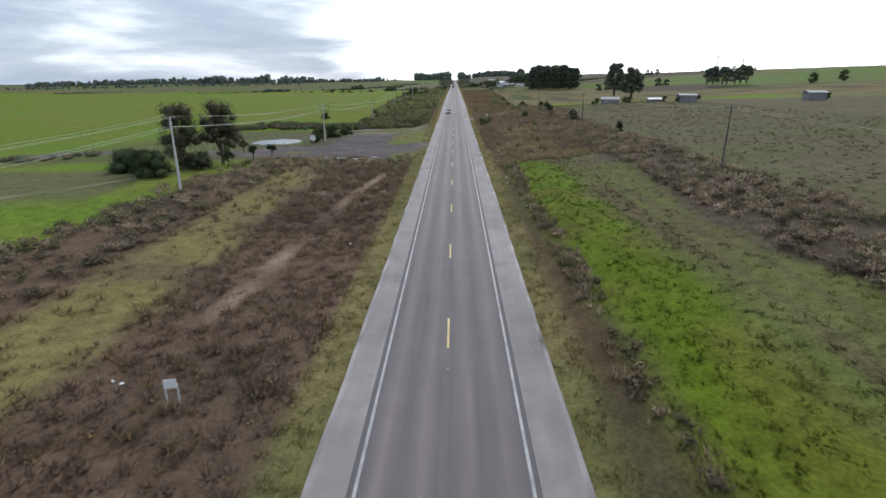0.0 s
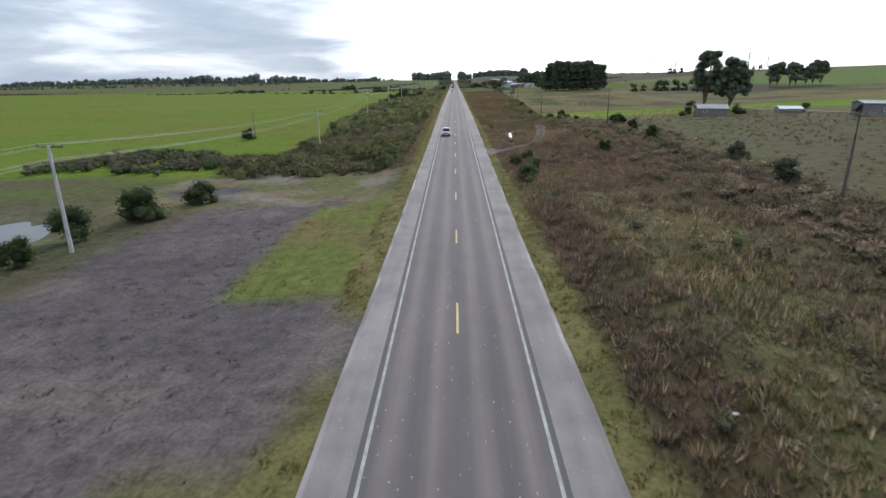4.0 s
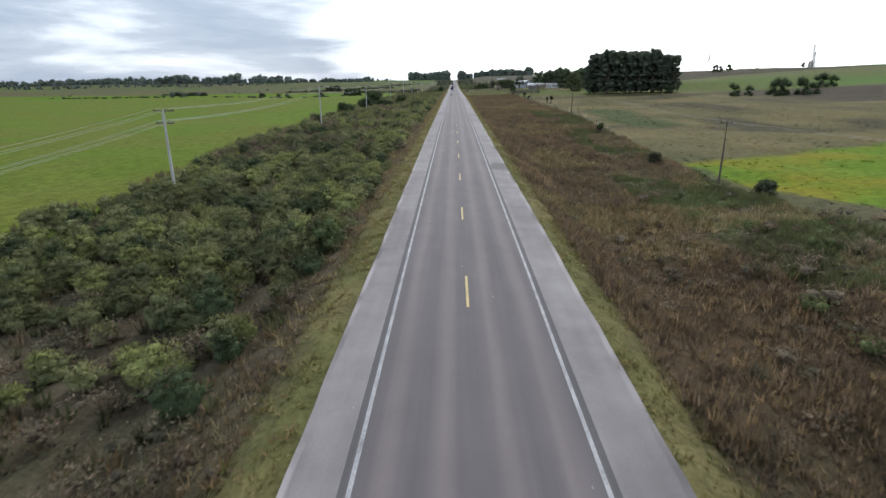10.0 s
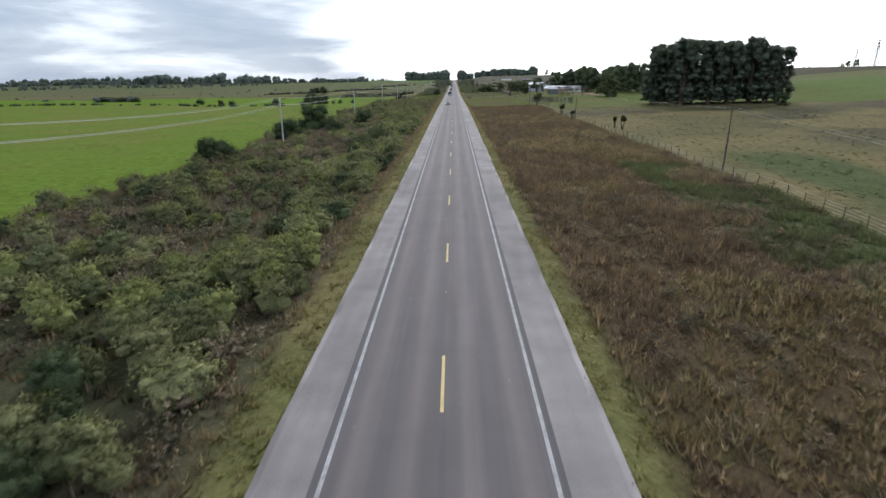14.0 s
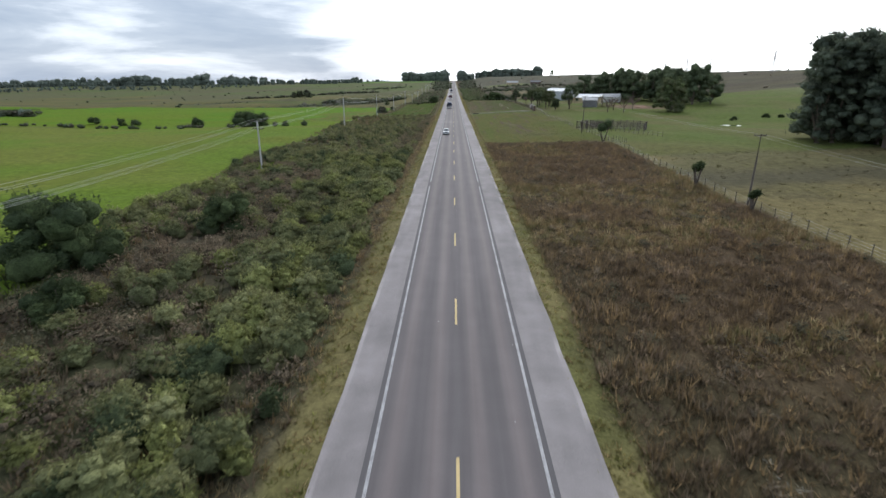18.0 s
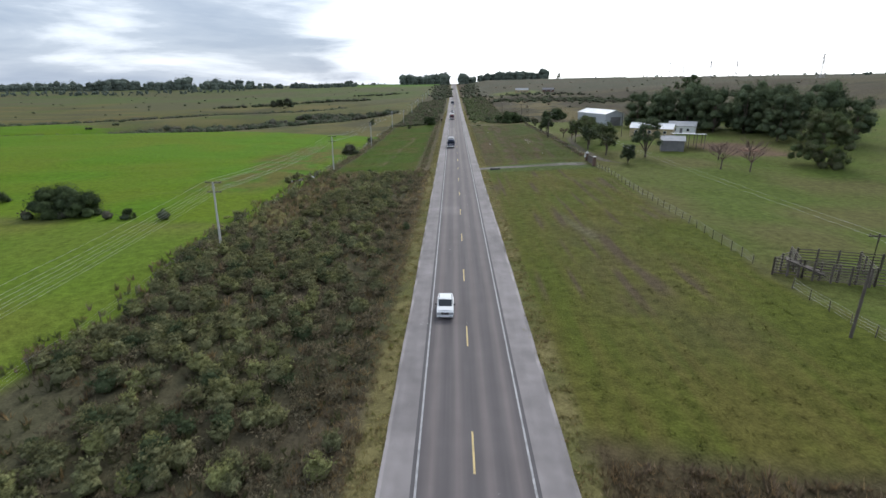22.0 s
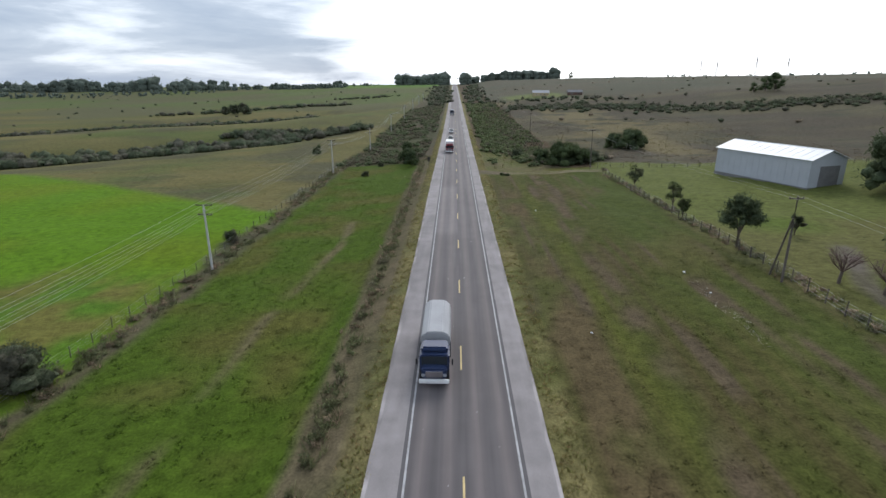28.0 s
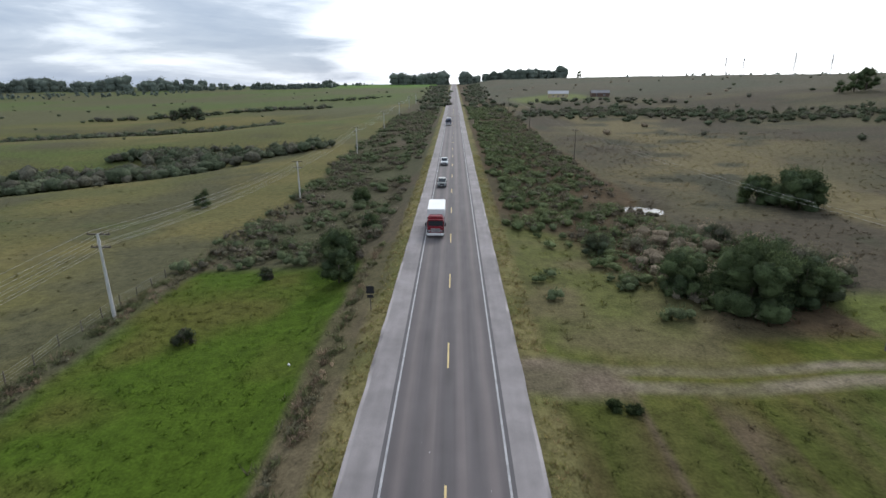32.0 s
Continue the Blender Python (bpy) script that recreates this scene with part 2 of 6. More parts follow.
def ground0(x, y):
    x, y = np.broadcast_arrays(np.asarray(x, float), np.asarray(y, float))
    r = road_z(y)
    col = {k: pw(v, y) for k, v in SIDE.items()}
    xs = [-5500, -1700, -900, -400, -150, -35, -14, -6.2, 6.2, 14, 35, 100, 450, 650, 900, 5500]
    zs = [col[-1700], col[-1700], col[-900], col[-400], col[-150], col[-35], 0.45 * r + 0.55 * col[-35] - 0.5, r - 0.14, r - 0.14,
          0.45 * r + 0.55 * col[35] - 0.5 - 2.2 * band(y, 190, 330, 70), col[35], col[100], col[450], col[650], col[900], col[900]]
    out = np.zeros(x.shape)
    for i in range(len(xs) - 1):
        u = np.clip((x - xs[i]) / (xs[i + 1] - xs[i]), 0, 1)
        if abs(xs[i]) > 30 or abs(xs[i + 1]) > 30:
            u = u * u * (3 - 2 * u) * 0.5 + u * 0.5
        out = np.where((x >= xs[i]) & (x <= xs[i + 1]), zs[i] + (zs[i + 1] - zs[i]) * u, out)
    far = np.clip((np.abs(x) - 7) / 20, 0, 1)
    out = out + far * ((vnoise(x, y, 9, 1) - 0.5) * 0.5 + (vnoise(x, y, 3, 2) - 0.5) * 0.25)
    out = out + np.clip((np.abs(x) - 45) / 100, 0, 1) * (vnoise(x, y, 70, 3) - 0.5) * 2.0
    # two wooded dips that run down from the hills on the left
    lw = np.clip((-52 - x) / 40, 0, 1)
    out = out - lw * 4.5 * np.exp(-((y - 1002 - (x + 62) * 0.55) / 26) ** 2) - lw * 4.0 * np.exp(-((y - 1190 - (x + 130) * 0.6) / 34) ** 2)
    out = out + lw * 2.2 * np.exp(-((y - 905 - (x + 62) * 0.55) / 40) ** 2) + lw * 3.0 * np.exp(-((y - 1100 - (x + 62) * 0.58) / 45) ** 2)
    return out


def ground(x, y):
    z = ground0(x, y)
    for px, py, rx, ry, dep in PONDS:
        z = z - dep * np.exp(-(((np.asarray(x, float) - px) / rx) ** 2 + ((np.asarray(y, float) - py) / ry) ** 2) ** 2)
    return z


def gz(x, y):
    return float(ground(x, y))


def field_border(x):
    """Where the bright meadow on the left gives way to the rolling pasture."""
    return 803 + np.clip(-x - 41, 0, 400) * 0.62


PATH_Y, PATH_X = [8, 20, 45, 56, 75, 92], [-18.5, -17.5, -14.9, -14.3, -13.3, -11.0]
TRACK_Y, TRACK_X = [197, 200.7, 204, 216.8, 222, 231, 251, 264, 271], [6, 7.9, 10.4, 15.5, 18.3, 20.5, 23.8, 24.6, 33]


def tint(x, y):
    """The colour of turf and soil at a place."""
    x, y = np.broadcast_arrays(np.asarray(x, float), np.asarray(y, float))
    n1, n2, n3 = vnoise(x, y, 14, 11) - 0.5, vnoise(x, y, 4.5, 12) - 0.5, vnoise(x, y, 1.4, 13) - 0.5
    stripes = vnoise(x * 6, y * 0.35, 5, 14) - 0.5
    wx, wy = x + n1 * 4 + n2 * 2 + n3, y + n1 * 8 + n2 * 4
    c = np.empty(x.shape + (3,))
    c[:] = (0.105, 0.098, 0.045)

    def lay(mask, rgb, other=None, mixer=None):
        rgb = np.array(rgb)
        if other is not None:
            rgb = rgb + (np.array(other) - rgb) * np.clip(mixer, 0, 1)[..., None]
        c[:] = c + (rgb - c) * np.clip(mask, 0, 1)[..., None]

    olive, brown, dull = (0.098, 0.105, 0.036), (0.082, 0.061, 0.043), (0.058, 0.055, 0.032)
    big = vnoise(x, y, 60, 15) - 0.5
    # left: meadow, bright meadow, rolling pasture
    left = np.clip((-37 - wx) / 2 + 0.5, 0, 1)
    fb = field_border(x)
    hedge = 636 + np.clip(-x - 50, 0, 500) * 0.22
    lay(left * band(wy, -500, hedge, 6), (0.104, 0.158, 0.018), (0.128, 0.150, 0.026), 0.5 + 2 * n1 + big)
    lay(left * band(y, -500, 95, 4) * np.clip((-44 - wx) / 3, 0, 1) * np.clip((y - 62) / 8, 0, 1), (0.10, 0.105, 0.045))
    lay(left * band(wy, 105, 190, 8) * np.clip((x + 100) / 20, 0, 1), (0.088, 0.082, 0.045), (0.085, 0.105, 0.03), 0.5 + 3 * n1)
    lay(left * band(y, hedge, fb, 4), (0.086, 0.168, 0.008), (0.108, 0.156, 0.012), 0.45 + 1.6 * n1 + big)
    lay(left * band(x + n1 * 8, -62, -40, 6) * band(wy, 670, 765, 12), (0.12, 0.115, 0.03), (0.075, 0.145, 0.016), 0.35 + 2.4 * n2 + stripes)
    past = left * np.clip((y - fb) / 3, 0, 1)
    lay(past, (0.134, 0.116, 0.046), (0.098, 0.098, 0.038), 0.5 + 1.6 * n1 + 1.5 * big)
    lay(past * np.clip((vnoise(x, y, 26, 19) - 0.55) * 4 + n2, 0, 1), (0.082, 0.078, 0.042))
    lay(past * np.clip((vnoise(x, y, 38, 20) - 0.62) * 4 + n2, 0, 1), (0.085, 0.105, 0.032))
    lay(past * np.clip((y - 1250 + big * 200) / 60, 0, 1), (0.088, 0.112, 0.038), (0.100, 0.098, 0.050), 0.5 + 2.5 * big)
    lay(past * np.clip((y - 1850) / 80, 0, 1) * np.clip((x + 330) / 30, 0, 1), (0.085, 0.15, 0.03))
    lay(band(y - 84 - (x + 48) * 1.3 + n2, -1.2, 1.2, 0.8) * band(x, -75, -44, 4), (0.20, 0.17, 0.12), (0.13, 0.12, 0.06), 0.3 + 3 * n2)
    # left: between the road and the line of poles
    row = np.clip((wx + 37) / 2 + 0.5, 0, 1) * np.clip((-7.2 - x) / 0.8 + 0.5, 0, 1)
    lay(row, (0.092, 0.076, 0.050), (0.074, 0.074, 0.040), 0.5 + 2 * n1)
    lay(row * band(wy, -500, 105, 5), (0.112, 0.076, 0.052), (0.086, 0.062, 0.044), 0.5 + 3 * n2)
    lay(row * band(wy, -500, 100, 5) * band(x + n2 * 2 + np.clip(y - 60, 0, 60) * 0.08, -27.5, -20.5, 2.5), (0.160, 0.140, 0.056), (0.118, 0.096, 0.05), 0.35 + 3 * n2 + stripes)
    px = np.interp(y, PATH_Y, PATH_X) + n1 * 0.5 + n2 * 0.4
    lay(row * band(y, 10, 92, 6) * band(x - px, -0.8, 0.8, 0.7) * np.clip((vnoise(y, 3.0, 11, 25) - 0.42) * 4 + 2 * n2 + np.clip((y - 58) / 8, 0, 1), 0, 1), (0.225, 0.165, 0.118), (0.15, 0.108, 0.078), 0.25 + 2.6 * n2)
    lot = np.clip(band(x + n1 * 3, -46, -8.6, 2) * band(y + n1 * 4, 111, 133.5, 2) + band(x + n1 * 3, -31, -15.5, 2.5) * band(y + n1 * 4, 130, 166, 3) + band(x, -10, -4.5, 1) * band(y + n2, 124.5, 132.5, 1.5) + band(x, -100, -40, 3) * band(y + n2 * 2 + (x + 40) * 0.2, 115, 124, 2), 0, 1)
    lay(lot, (0.094, 0.082, 0.084), (0.128, 0.112, 0.104), 0.25 + 2.0 * n2)
    lay(band(x + n1 * 4, -36, -12, 4) * band(y + n1 * 4, 98, 110.5, 3), (0.135, 0.108, 0.055), (0.085, 0.07, 0.05), 0.4 + 3 * n2 + 2 * n1)
    lay(lot * np.clip(n1 * 6 - 1.3 + n2 * 2, 0, 1), (0.13, 0.135, 0.045))
    lay(band(x + n2, -16.5, -7, 1.5) * band(y + n2 * 3, 134, 168, 2), (0.115, 0.135, 0.036), (0.14, 0.115, 0.05), 0.4 + 3 * n2)
    mud = np.exp(-(((x + 52) / 14) ** 2 + ((y - 150) / 13) ** 2) ** 2)
    lay(mud * np.clip(0.7 + 2 * n2 + n3, 0, 1), (0.150, 0.140, 0.115), (0.095, 0.10, 0.05), 0.4 + 3 * n2)
    tan = band(x + n2, -44, -9, 3) * band(y + n1 * 4, 163, 189, 4)
    lay(tan, (0.160, 0.130, 0.084), (0.112, 0.118, 0.048), 0.30 + 3.2 * n2 + 1.6 * n1)
    lay(tan * np.clip((vnoise(x, y, 6, 17) - 0.62) * 9 + n2 * 2, 0, 1), (0.088, 0.082, 0.084))
    lay(tan * np.clip((vnoise(x * 0.5, y + x * 0.8, 4, 18) - 0.66) * 8 + n3, 0, 1), (0.185, 0.165, 0.135))
    lay(band(x + n2, -13, -7, 2) * band(y + n2 * 3, 100, 118, 3), (0.105, 0.118, 0.036), (0.13, 0.11, 0.05), 0.4 + 3 * n2)
    lay(row * band(y + n1 * 3, 686, 862, 4) * band(x + n2, -33.5, -11.3, 1.5), (0.054, 0.088, 0.010), (0.082, 0.084, 0.020), 0.30 + 1.6 * n1 + 1.9 * n2)
    lay(row * band(y + n1 * 3, 632, 692, 4) * band(x + n1 * 3 - (y - 640) * 0.1, -38, -30, 2), (0.125, 0.115, 0.045), (0.13, 0.10, 0.055), 0.5 + 3 * n2)
    lay(row * band(y + n1 * 3, 688, 866, 4) * band(x + n2 * 0.6, -11.4, -7.2, 0.8), (0.118, 0.096, 0.058), (0.095, 0.084, 0.045), 0.4 + 3 * n2)
    lay(row * band(y + n1 * 6, 704, 800, 10) * band(x + n1 * 2 - (y - 750) * 0.05, -21.2, -19.8, 0.8) * np.clip(0.6 + 3 * n2, 0, 1), (0.120, 0.104, 0.052))
    # right: between the road and the fence
    rr = np.clip((36 - wx) / 2 + 0.5, 0, 1) * np.clip((x - 7.0) / 0.8 + 0.5, 0, 1)
    lay(rr, (0.082, 0.058, 0.034), (0.068, 0.056, 0.032), 0.5 + 2.5 * n1)
    lay(rr * band(y + n1 * 10, 80, 165, 14) * band(x + n2 * 2, 12, 26, 3), (0.125, 0.108, 0.058), (0.098, 0.100, 0.044), 0.45 + 2 * stripes + 2 * n1)
    lay(rr * band(wy, -500, 97, 8) * band(x + n2, 9.6, 36, 1.2), (0.098, 0.108, 0.036), (0.094, 0.076, 0.040), 0.5 + 1.5 * n1 + 2 * stripes)
    lay(rr * band(wy + (x - 10) * 0.8, -500, 97, 6) * band(x + n2 * 1.5 + (y - 20) * 0.02, 10.3, 17.5, 2.5), (0.082, 0.124, 0.009), (0.102, 0.112, 0.018), 0.35 + 2.4 * n2)
    lay(rr * band(y, -500, 175, 10) * band(wx, 25 + np.clip(y - 90, 0, 60) * 0.05, 37, 2), (0.080, 0.063, 0.046))
    lay(rr * band(wy, 280, 330, 8) * band(wx, 22, 37, 4) + rr * band(wy, 345, 430, 8) * band(wx, 24, 37, 3), (0.092, 0.110, 0.048), brown, 0.3 + 2 * n2)
    lay(rr * np.clip((y + n1 * 4 + x * 0.18 - 580) / 2.5, 0, 1) * band(y, 500, 837, 2), (0.078, 0.092, 0.017), (0.100, 0.092, 0.025), 0.40 + 1.4 * n1 + 1.4 * stripes)
    lay(rr * band(y + n1 * 6, 700, 829, 8), (0.060, 0.068, 0.017), (0.072, 0.060, 0.025), 0.45 + 1.6 * n1 + 1.8 * stripes)
    mown = rr * band(y + n1 * 6, 692, 829, 6)
    wob = x + n1 * 1.6 + n2 * 0.8
    lay(mown * band(wob, 8.2, 12.6, 1.2) * band(y + n2 * 6, 700, 806, 14), (0.092, 0.070, 0.036), (0.072, 0.076, 0.024), 0.3 + 2.4 * n2 + stripes)
    lay(0.7 * mown * band(wob, 13.4, 15.4, 1.2), (0.084, 0.094, 0.020), (0.072, 0.074, 0.021), 0.4 + 2.4 * n2)
    lay(mown * band(wob - (y - 760) * 0.03, 16.4, 18.4, 1.2) * np.clip(0.6 + 3 * n2, 0, 1), (0.098, 0.074, 0.046))
    lay(mown * band(wob, 24, 34.5, 3), (0.058, 0.074, 0.017), (0.080, 0.076, 0.025), 0.35 + 2.2 * n1 + stripes)
    lay(0.45 * rr * band(y + 2 * n1, 590, 636, 8) * band(x + 2 * n2, 14, 27, 5), (0.082, 0.068, 0.036), (0.098, 0.100, 0.028), 0.4 + 2.4 * n2 + stripes)
    lay(0.5 * rr * band(y + 2 * n2, 622, 642, 8) * band(x + 0.14 * (y - 620) + n2, 19.4, 21.2, 1.2), (0.15, 0.135, 0.095), (0.11, 0.10, 0.06), 0.5 + 3 * n2)
    lay(rr * band(y, 600, 830, 8) * np.clip(stripes * 6 - 1.2 + n1, 0, 1), (0.088, 0.068, 0.042))
    lay(rr * band(y + n1 * 2, 684, 694, 2) * band(x, 7, 35.5, 1), (0.075, 0.10, 0.03))
    lay(band(y + n2 * 0.6, 689.2, 692.2, 0.8) * band(x, 5, 60, 1), (0.19, 0.175, 0.16), (0.14, 0.13, 0.11), 0.4 + 3 * n2)
    lay(np.clip(band(y + n2 * 0.8, 829.4, 830.9, 0.8) + band(y + n2 * 0.8, 831.9, 833.2, 0.8), 0, 1) * band(x, 5, 130, 1), (0.200, 0.168, 0.118), (0.13, 0.115, 0.066), 0.3 + 3 * n2 + stripes)
    lay(band(y + n2 * 2, 828.5, 834, 1.5) * band(x + n2 * 2, 5, 13, 2), (0.150, 0.118, 0.085), (0.115, 0.098, 0.062), 0.4 + 3 * n2)
    lay(rr * band(y + n1 * 4, 834.5, 876, 4) * band(x + n2 * 2 + np.clip(y - 850, 0, 40) * 0.4, 7, 24, 3), (0.096, 0.100, 0.034), (0.115, 0.10, 0.05), 0.4 + 3 * n2)
    # cart track that leaves the road and bends along the fence
    tx = np.interp(y, TRACK_Y, TRACK_X)
    rut = np.abs(x + n2 * 0.4 - tx)
    lay(band(y, 200, 270, 1.5) * band(rut, 0.35, 1.15, 0.5), (0.128, 0.110, 0.100), (0.094, 0.080, 0.068), 0.35 + 3 * n2)
    lay(band(y, 196.5, 203.5, 1.0) * band(x + n2 * 0.6, 5, 10.2, 0.8), (0.185, 0.158, 0.150), (0.140, 0.118, 0.108), 0.35 + 3 * n2)
    # right: beyond the fence
    rt = np.clip((wx - 36) / 2 + 0.5, 0, 1)
    lay(rt, (0.098, 0.086, 0.050), (0.086, 0.088, 0.040), 0.5 + 2 * n1 + big)
    yf = rt * np.clip((y + n1 * 6 - np.maximum(325 - (x - 37) * 3.5, 285)) / 4 + 0.5, 0, 1) * np.clip((np.minimum(338 + (x - 40) * 0.45, 374) - y - n1 * 6) / 4 + 0.5, 0, 1) * band(x, 30, 220, 6)
    lay(rt * band(y, 250, 290, 8), (0.115, 0.105, 0.046))
    lay(yf, (0.110, 0.180, 0.014), (0.190, 0.180, 0.016), 0.3 + 2.4 * n1 + n2 + (60 - x) * 0.01)
    lay(rt * band(wy, 345, 556, 5) * (1 - np.clip(yf, 0, 1)), (0.150, 0.124, 0.056), (0.110, 0.100, 0.046), 0.45 + 2.5 * n1 + big)
    lay(rt * band(wy, 380, 540, 8) * np.clip((vnoise(x, y, 17, 24) - 0.6) * 5 + n2, 0, 1), (0.078, 0.070, 0.040))
    lay(rt * band(wy, 385, 440, 6) * band(wx, 44, 58, 5), (0.070, 0.085, 0.032))
    lay(rt * band(wy, 460, 560, 8) * np.clip((x - 130) / 30, 0, 1), (0.075, 0.062, 0.045))
    lay(rt * band(y + n1 * 4, 556, 845, 3), (0.082, 0.110, 0.022), (0.106, 0.104, 0.036), 0.45 + 2 * n1 + np.clip((75 - x) * 0.012, -0.5, 0.5))
    lay(rt * band(y + n1 * 4, 780, 845, 3) * band(x, 34, 120, 3), (0.100, 0.114, 0.032))
    lay(rt * band(wy, 705, 735, 5) * band(wx, 80, 100, 4), (0.145, 0.098, 0.066))
    px = np.interp(y, [691, 693, 697, 712, 732, 750, 765], [44, 40.5, 39.3, 39.2, 39.6, 42.5, 50])
    lay(band(y, 691, 765, 2) * band(x + n2 * 0.8, px - 1.2, px + 1.2, 0.8), (0.135, 0.115, 0.095), (0.10, 0.09, 0.06), 0.4 + 3 * n2)
    hill = rt * np.clip((x - 210 + big * 60) / 40, 0, 1) * band(y, 480, 1330, 60)
    lay(hill, (0.085, 0.148, 0.030), (0.098, 0.128, 0.038), 0.5 + 2 * big)
    lay(hill * band(y + big * 60, 760, 880, 30), (0.115, 0.122, 0.05))
    moor = rt * np.clip((y + n1 * 5 - 843) / 4, 0, 1) * np.clip((520 - x + big * 120) / 60, 0, 1)
    lay(moor, (0.070, 0.059, 0.041), (0.090, 0.080, 0.046), 0.45 + 2.2 * n1 + 1.6 * big)
    lay(moor * np.clip((vnoise(x, y * 0.6, 30, 26) - 0.62) * 5 + n2, 0, 1) * np.clip((140 - x) / 40, 0, 1), (0.135, 0.112, 0.058))
    lay(moor * np.clip((vnoise(x, y, 9, 27) - 0.66) * 5 + n3, 0, 1), (0.058, 0.056, 0.036))
    lay(rt * np.clip((y - 1180 + big * 120) / 80, 0, 1), (0.078, 0.078, 0.052), (0.088, 0.080, 0.054), 0.5 + 2.5 * big)
    lay(rt * band(y, 1210, 1290, 20) * band(x, 50, 110, 12), (0.115, 0.135, 0.045))
    # mown verges
    for sgn in (-1, 1):
        lay(band(sgn * x + n2 * 0.7 + n3 * 0.6, 5, 7.45, 0.7) * (1 - band(x, -9, 0, 1) * band(y, 120, 130, 2)) * (1 - band(x, 0, 12, 1) * (band(y, 197, 203, 1) + band(y, 689.2, 692.2, 0.8) + band(y, 829, 834, 1))),
            (0.160, 0.138, 0.060), (0.118, 0.116, 0.044), 0.4 + 2.4 * n2 + 0.5 * band(y, 690, 840, 20) * (sgn > 0))
    return np.clip(c, 0.01, 1)


# ---- building helpers ----


def mesh_from(name, verts, faces, cols=None, mat=None, smooth=False):
    me = bpy.data.meshes.new(name)
    me.from_pydata(verts.tolist() if hasattr(verts, "tolist") else verts, [], faces.tolist() if hasattr(faces, "tolist") else faces)
    if cols is not None:
        a = me.attributes.new("tint", "FLOAT_COLOR", "POINT")
        a.data.foreach_set("color", np.concatenate([cols, np.ones((len(cols), 1))], 1).astype(np.float32).ravel())
    if smooth:
        me.polygons.foreach_set("use_smooth", np.ones(len(me.polygons), bool))
    if mat:
        me.materials.append(mat)
    return me


def soup(name, tris, cols, mat):
    """A mesh from loose triangles (n, 6, 3): three corners and the way the foliage swells there; for each a colour and how much light it lets through."""
    n = len(tris)
    swell, tris = tris[:, 3:], tris[:, :3]
    me = bpy.data.meshes.new(name)
    me.vertices.add(n * 3)
    me.vertices.foreach_set("co", tris.astype(np.float32).ravel())
    me.loops.add(n * 3)
    me.loops.foreach_set("vertex_index", np.arange(n * 3, dtype=np.int32))
    me.polygons.add(n)
    me.polygons.foreach_set("loop_start", np.arange(0, n * 3, 3, dtype=np.int32))
    me.update(calc_edges=True)
    a = me.attributes.new("tint", "FLOAT_COLOR", "POINT")
    a.data.foreach_set("color", np.repeat(cols, 3, 0).astype(np.float32).ravel())
    s = me.attributes.new("swell", "FLOAT_VECTOR", "POINT")
    s.data.foreach_set("vector", swell.astype(np.float32).ravel())
    me.materials.append(mat)
    return me


def part(name, bm, mat, parent=None, label="", m=None):
    """Links a bmesh as one mesh object under a thing or a part."""
    me = bpy.data.meshes.new(name)
    bm.to_mesh(me)
    bm.free()
    me.materials.append(mat)
    ob = new(name, me)
    ob.parent = parent
    if m is not None:
        ob.matrix_basis = m
    return tagged(ob, label)


def shared(name, me, parent, m, label=""):
    ob = new(name, me)
    ob.parent = parent
    ob.matrix_basis = m
    return tagged(ob, label)


def thing(name, x, y, z, label, category, rz=0.0, group="", kind=""):
    ob = new(name)
    ob.empty_display_size = 0.3
    ob.matrix_basis = pose(x, y, z, 0, 0, rz)
    return tagged(ob, label, category, group, kind)


def box(sx, sy, sz, x=0, y=0, z=0, bevel=0.0, bm=None, rz=0.0):
    """A box that stands on z, centred on x and y."""
    bm = bm or bmesh.new()
    r = bmesh.ops.create_cube(bm, size=1, matrix=pose(x, y, z + sz / 2, 0, 0, rz) @ Matrix.Diagonal((sx, sy, sz, 1)))
    if bevel:
        es = list({e for v in r["verts"] for e in v.link_edges})
        bmesh.ops.bevel(bm, geom=es, offset=bevel, segments=2, affect="EDGES")
    return bm


def tube(points, radii, sides=7, bm=None):
    """A tapered tube through points."""
    bm = bm or bmesh.new()
    rings = []
    for i, p in enumerate(points):
        a, b = Vector(points[max(i - 1, 0)]), Vector(points[min(i + 1, len(points) - 1)])
        q = (b - a).to_track_quat("Z", "Y")
        rings.append([bm.verts.new(Vector(p) + q @ Vector((math.cos(k * math.tau / sides) * radii[i], math.sin(k * math.tau / sides) * radii[i], 0))) for k in range(sides)])
    for r0, r1 in zip(rings, rings[1:]):
        for k in range(sides):
            bm.faces.new((r0[k], r0[(k + 1) % sides], r1[(k + 1) % sides], r1[k]))
    bm.faces.new(rings[0][::-1])
    bm.faces.new(rings[-1])
    return bm


def prism(profile, length, bm=None, m=Matrix()):
    """A profile of (x, z) points drawn out along y, centred."""
    bm = bm or bmesh.new()
    a = [bm.verts.new(m @ Vector((x, -length / 2, z))) for x, z in profile]
    b = [bm.verts.new(m @ Vector((x, length / 2, z))) for x, z in profile]
    n = len(profile)
    bm.faces.new(a[::-1]), bm.faces.new(b)
    for i in range(n):
        bm.faces.new((a[i], a[(i + 1) % n], b[(i + 1) % n], b[i]))
    bmesh.ops.recalc_face_normals(bm, faces=bm.faces)
    return bm


# ---- ground: one sheet to the horizon, finest along the road ----
def steps(a, b, first, grow):
    out, d = [a], first
    while out[-1] < b:
        out.append(out[-1] + d)
        d *= grow
    return out


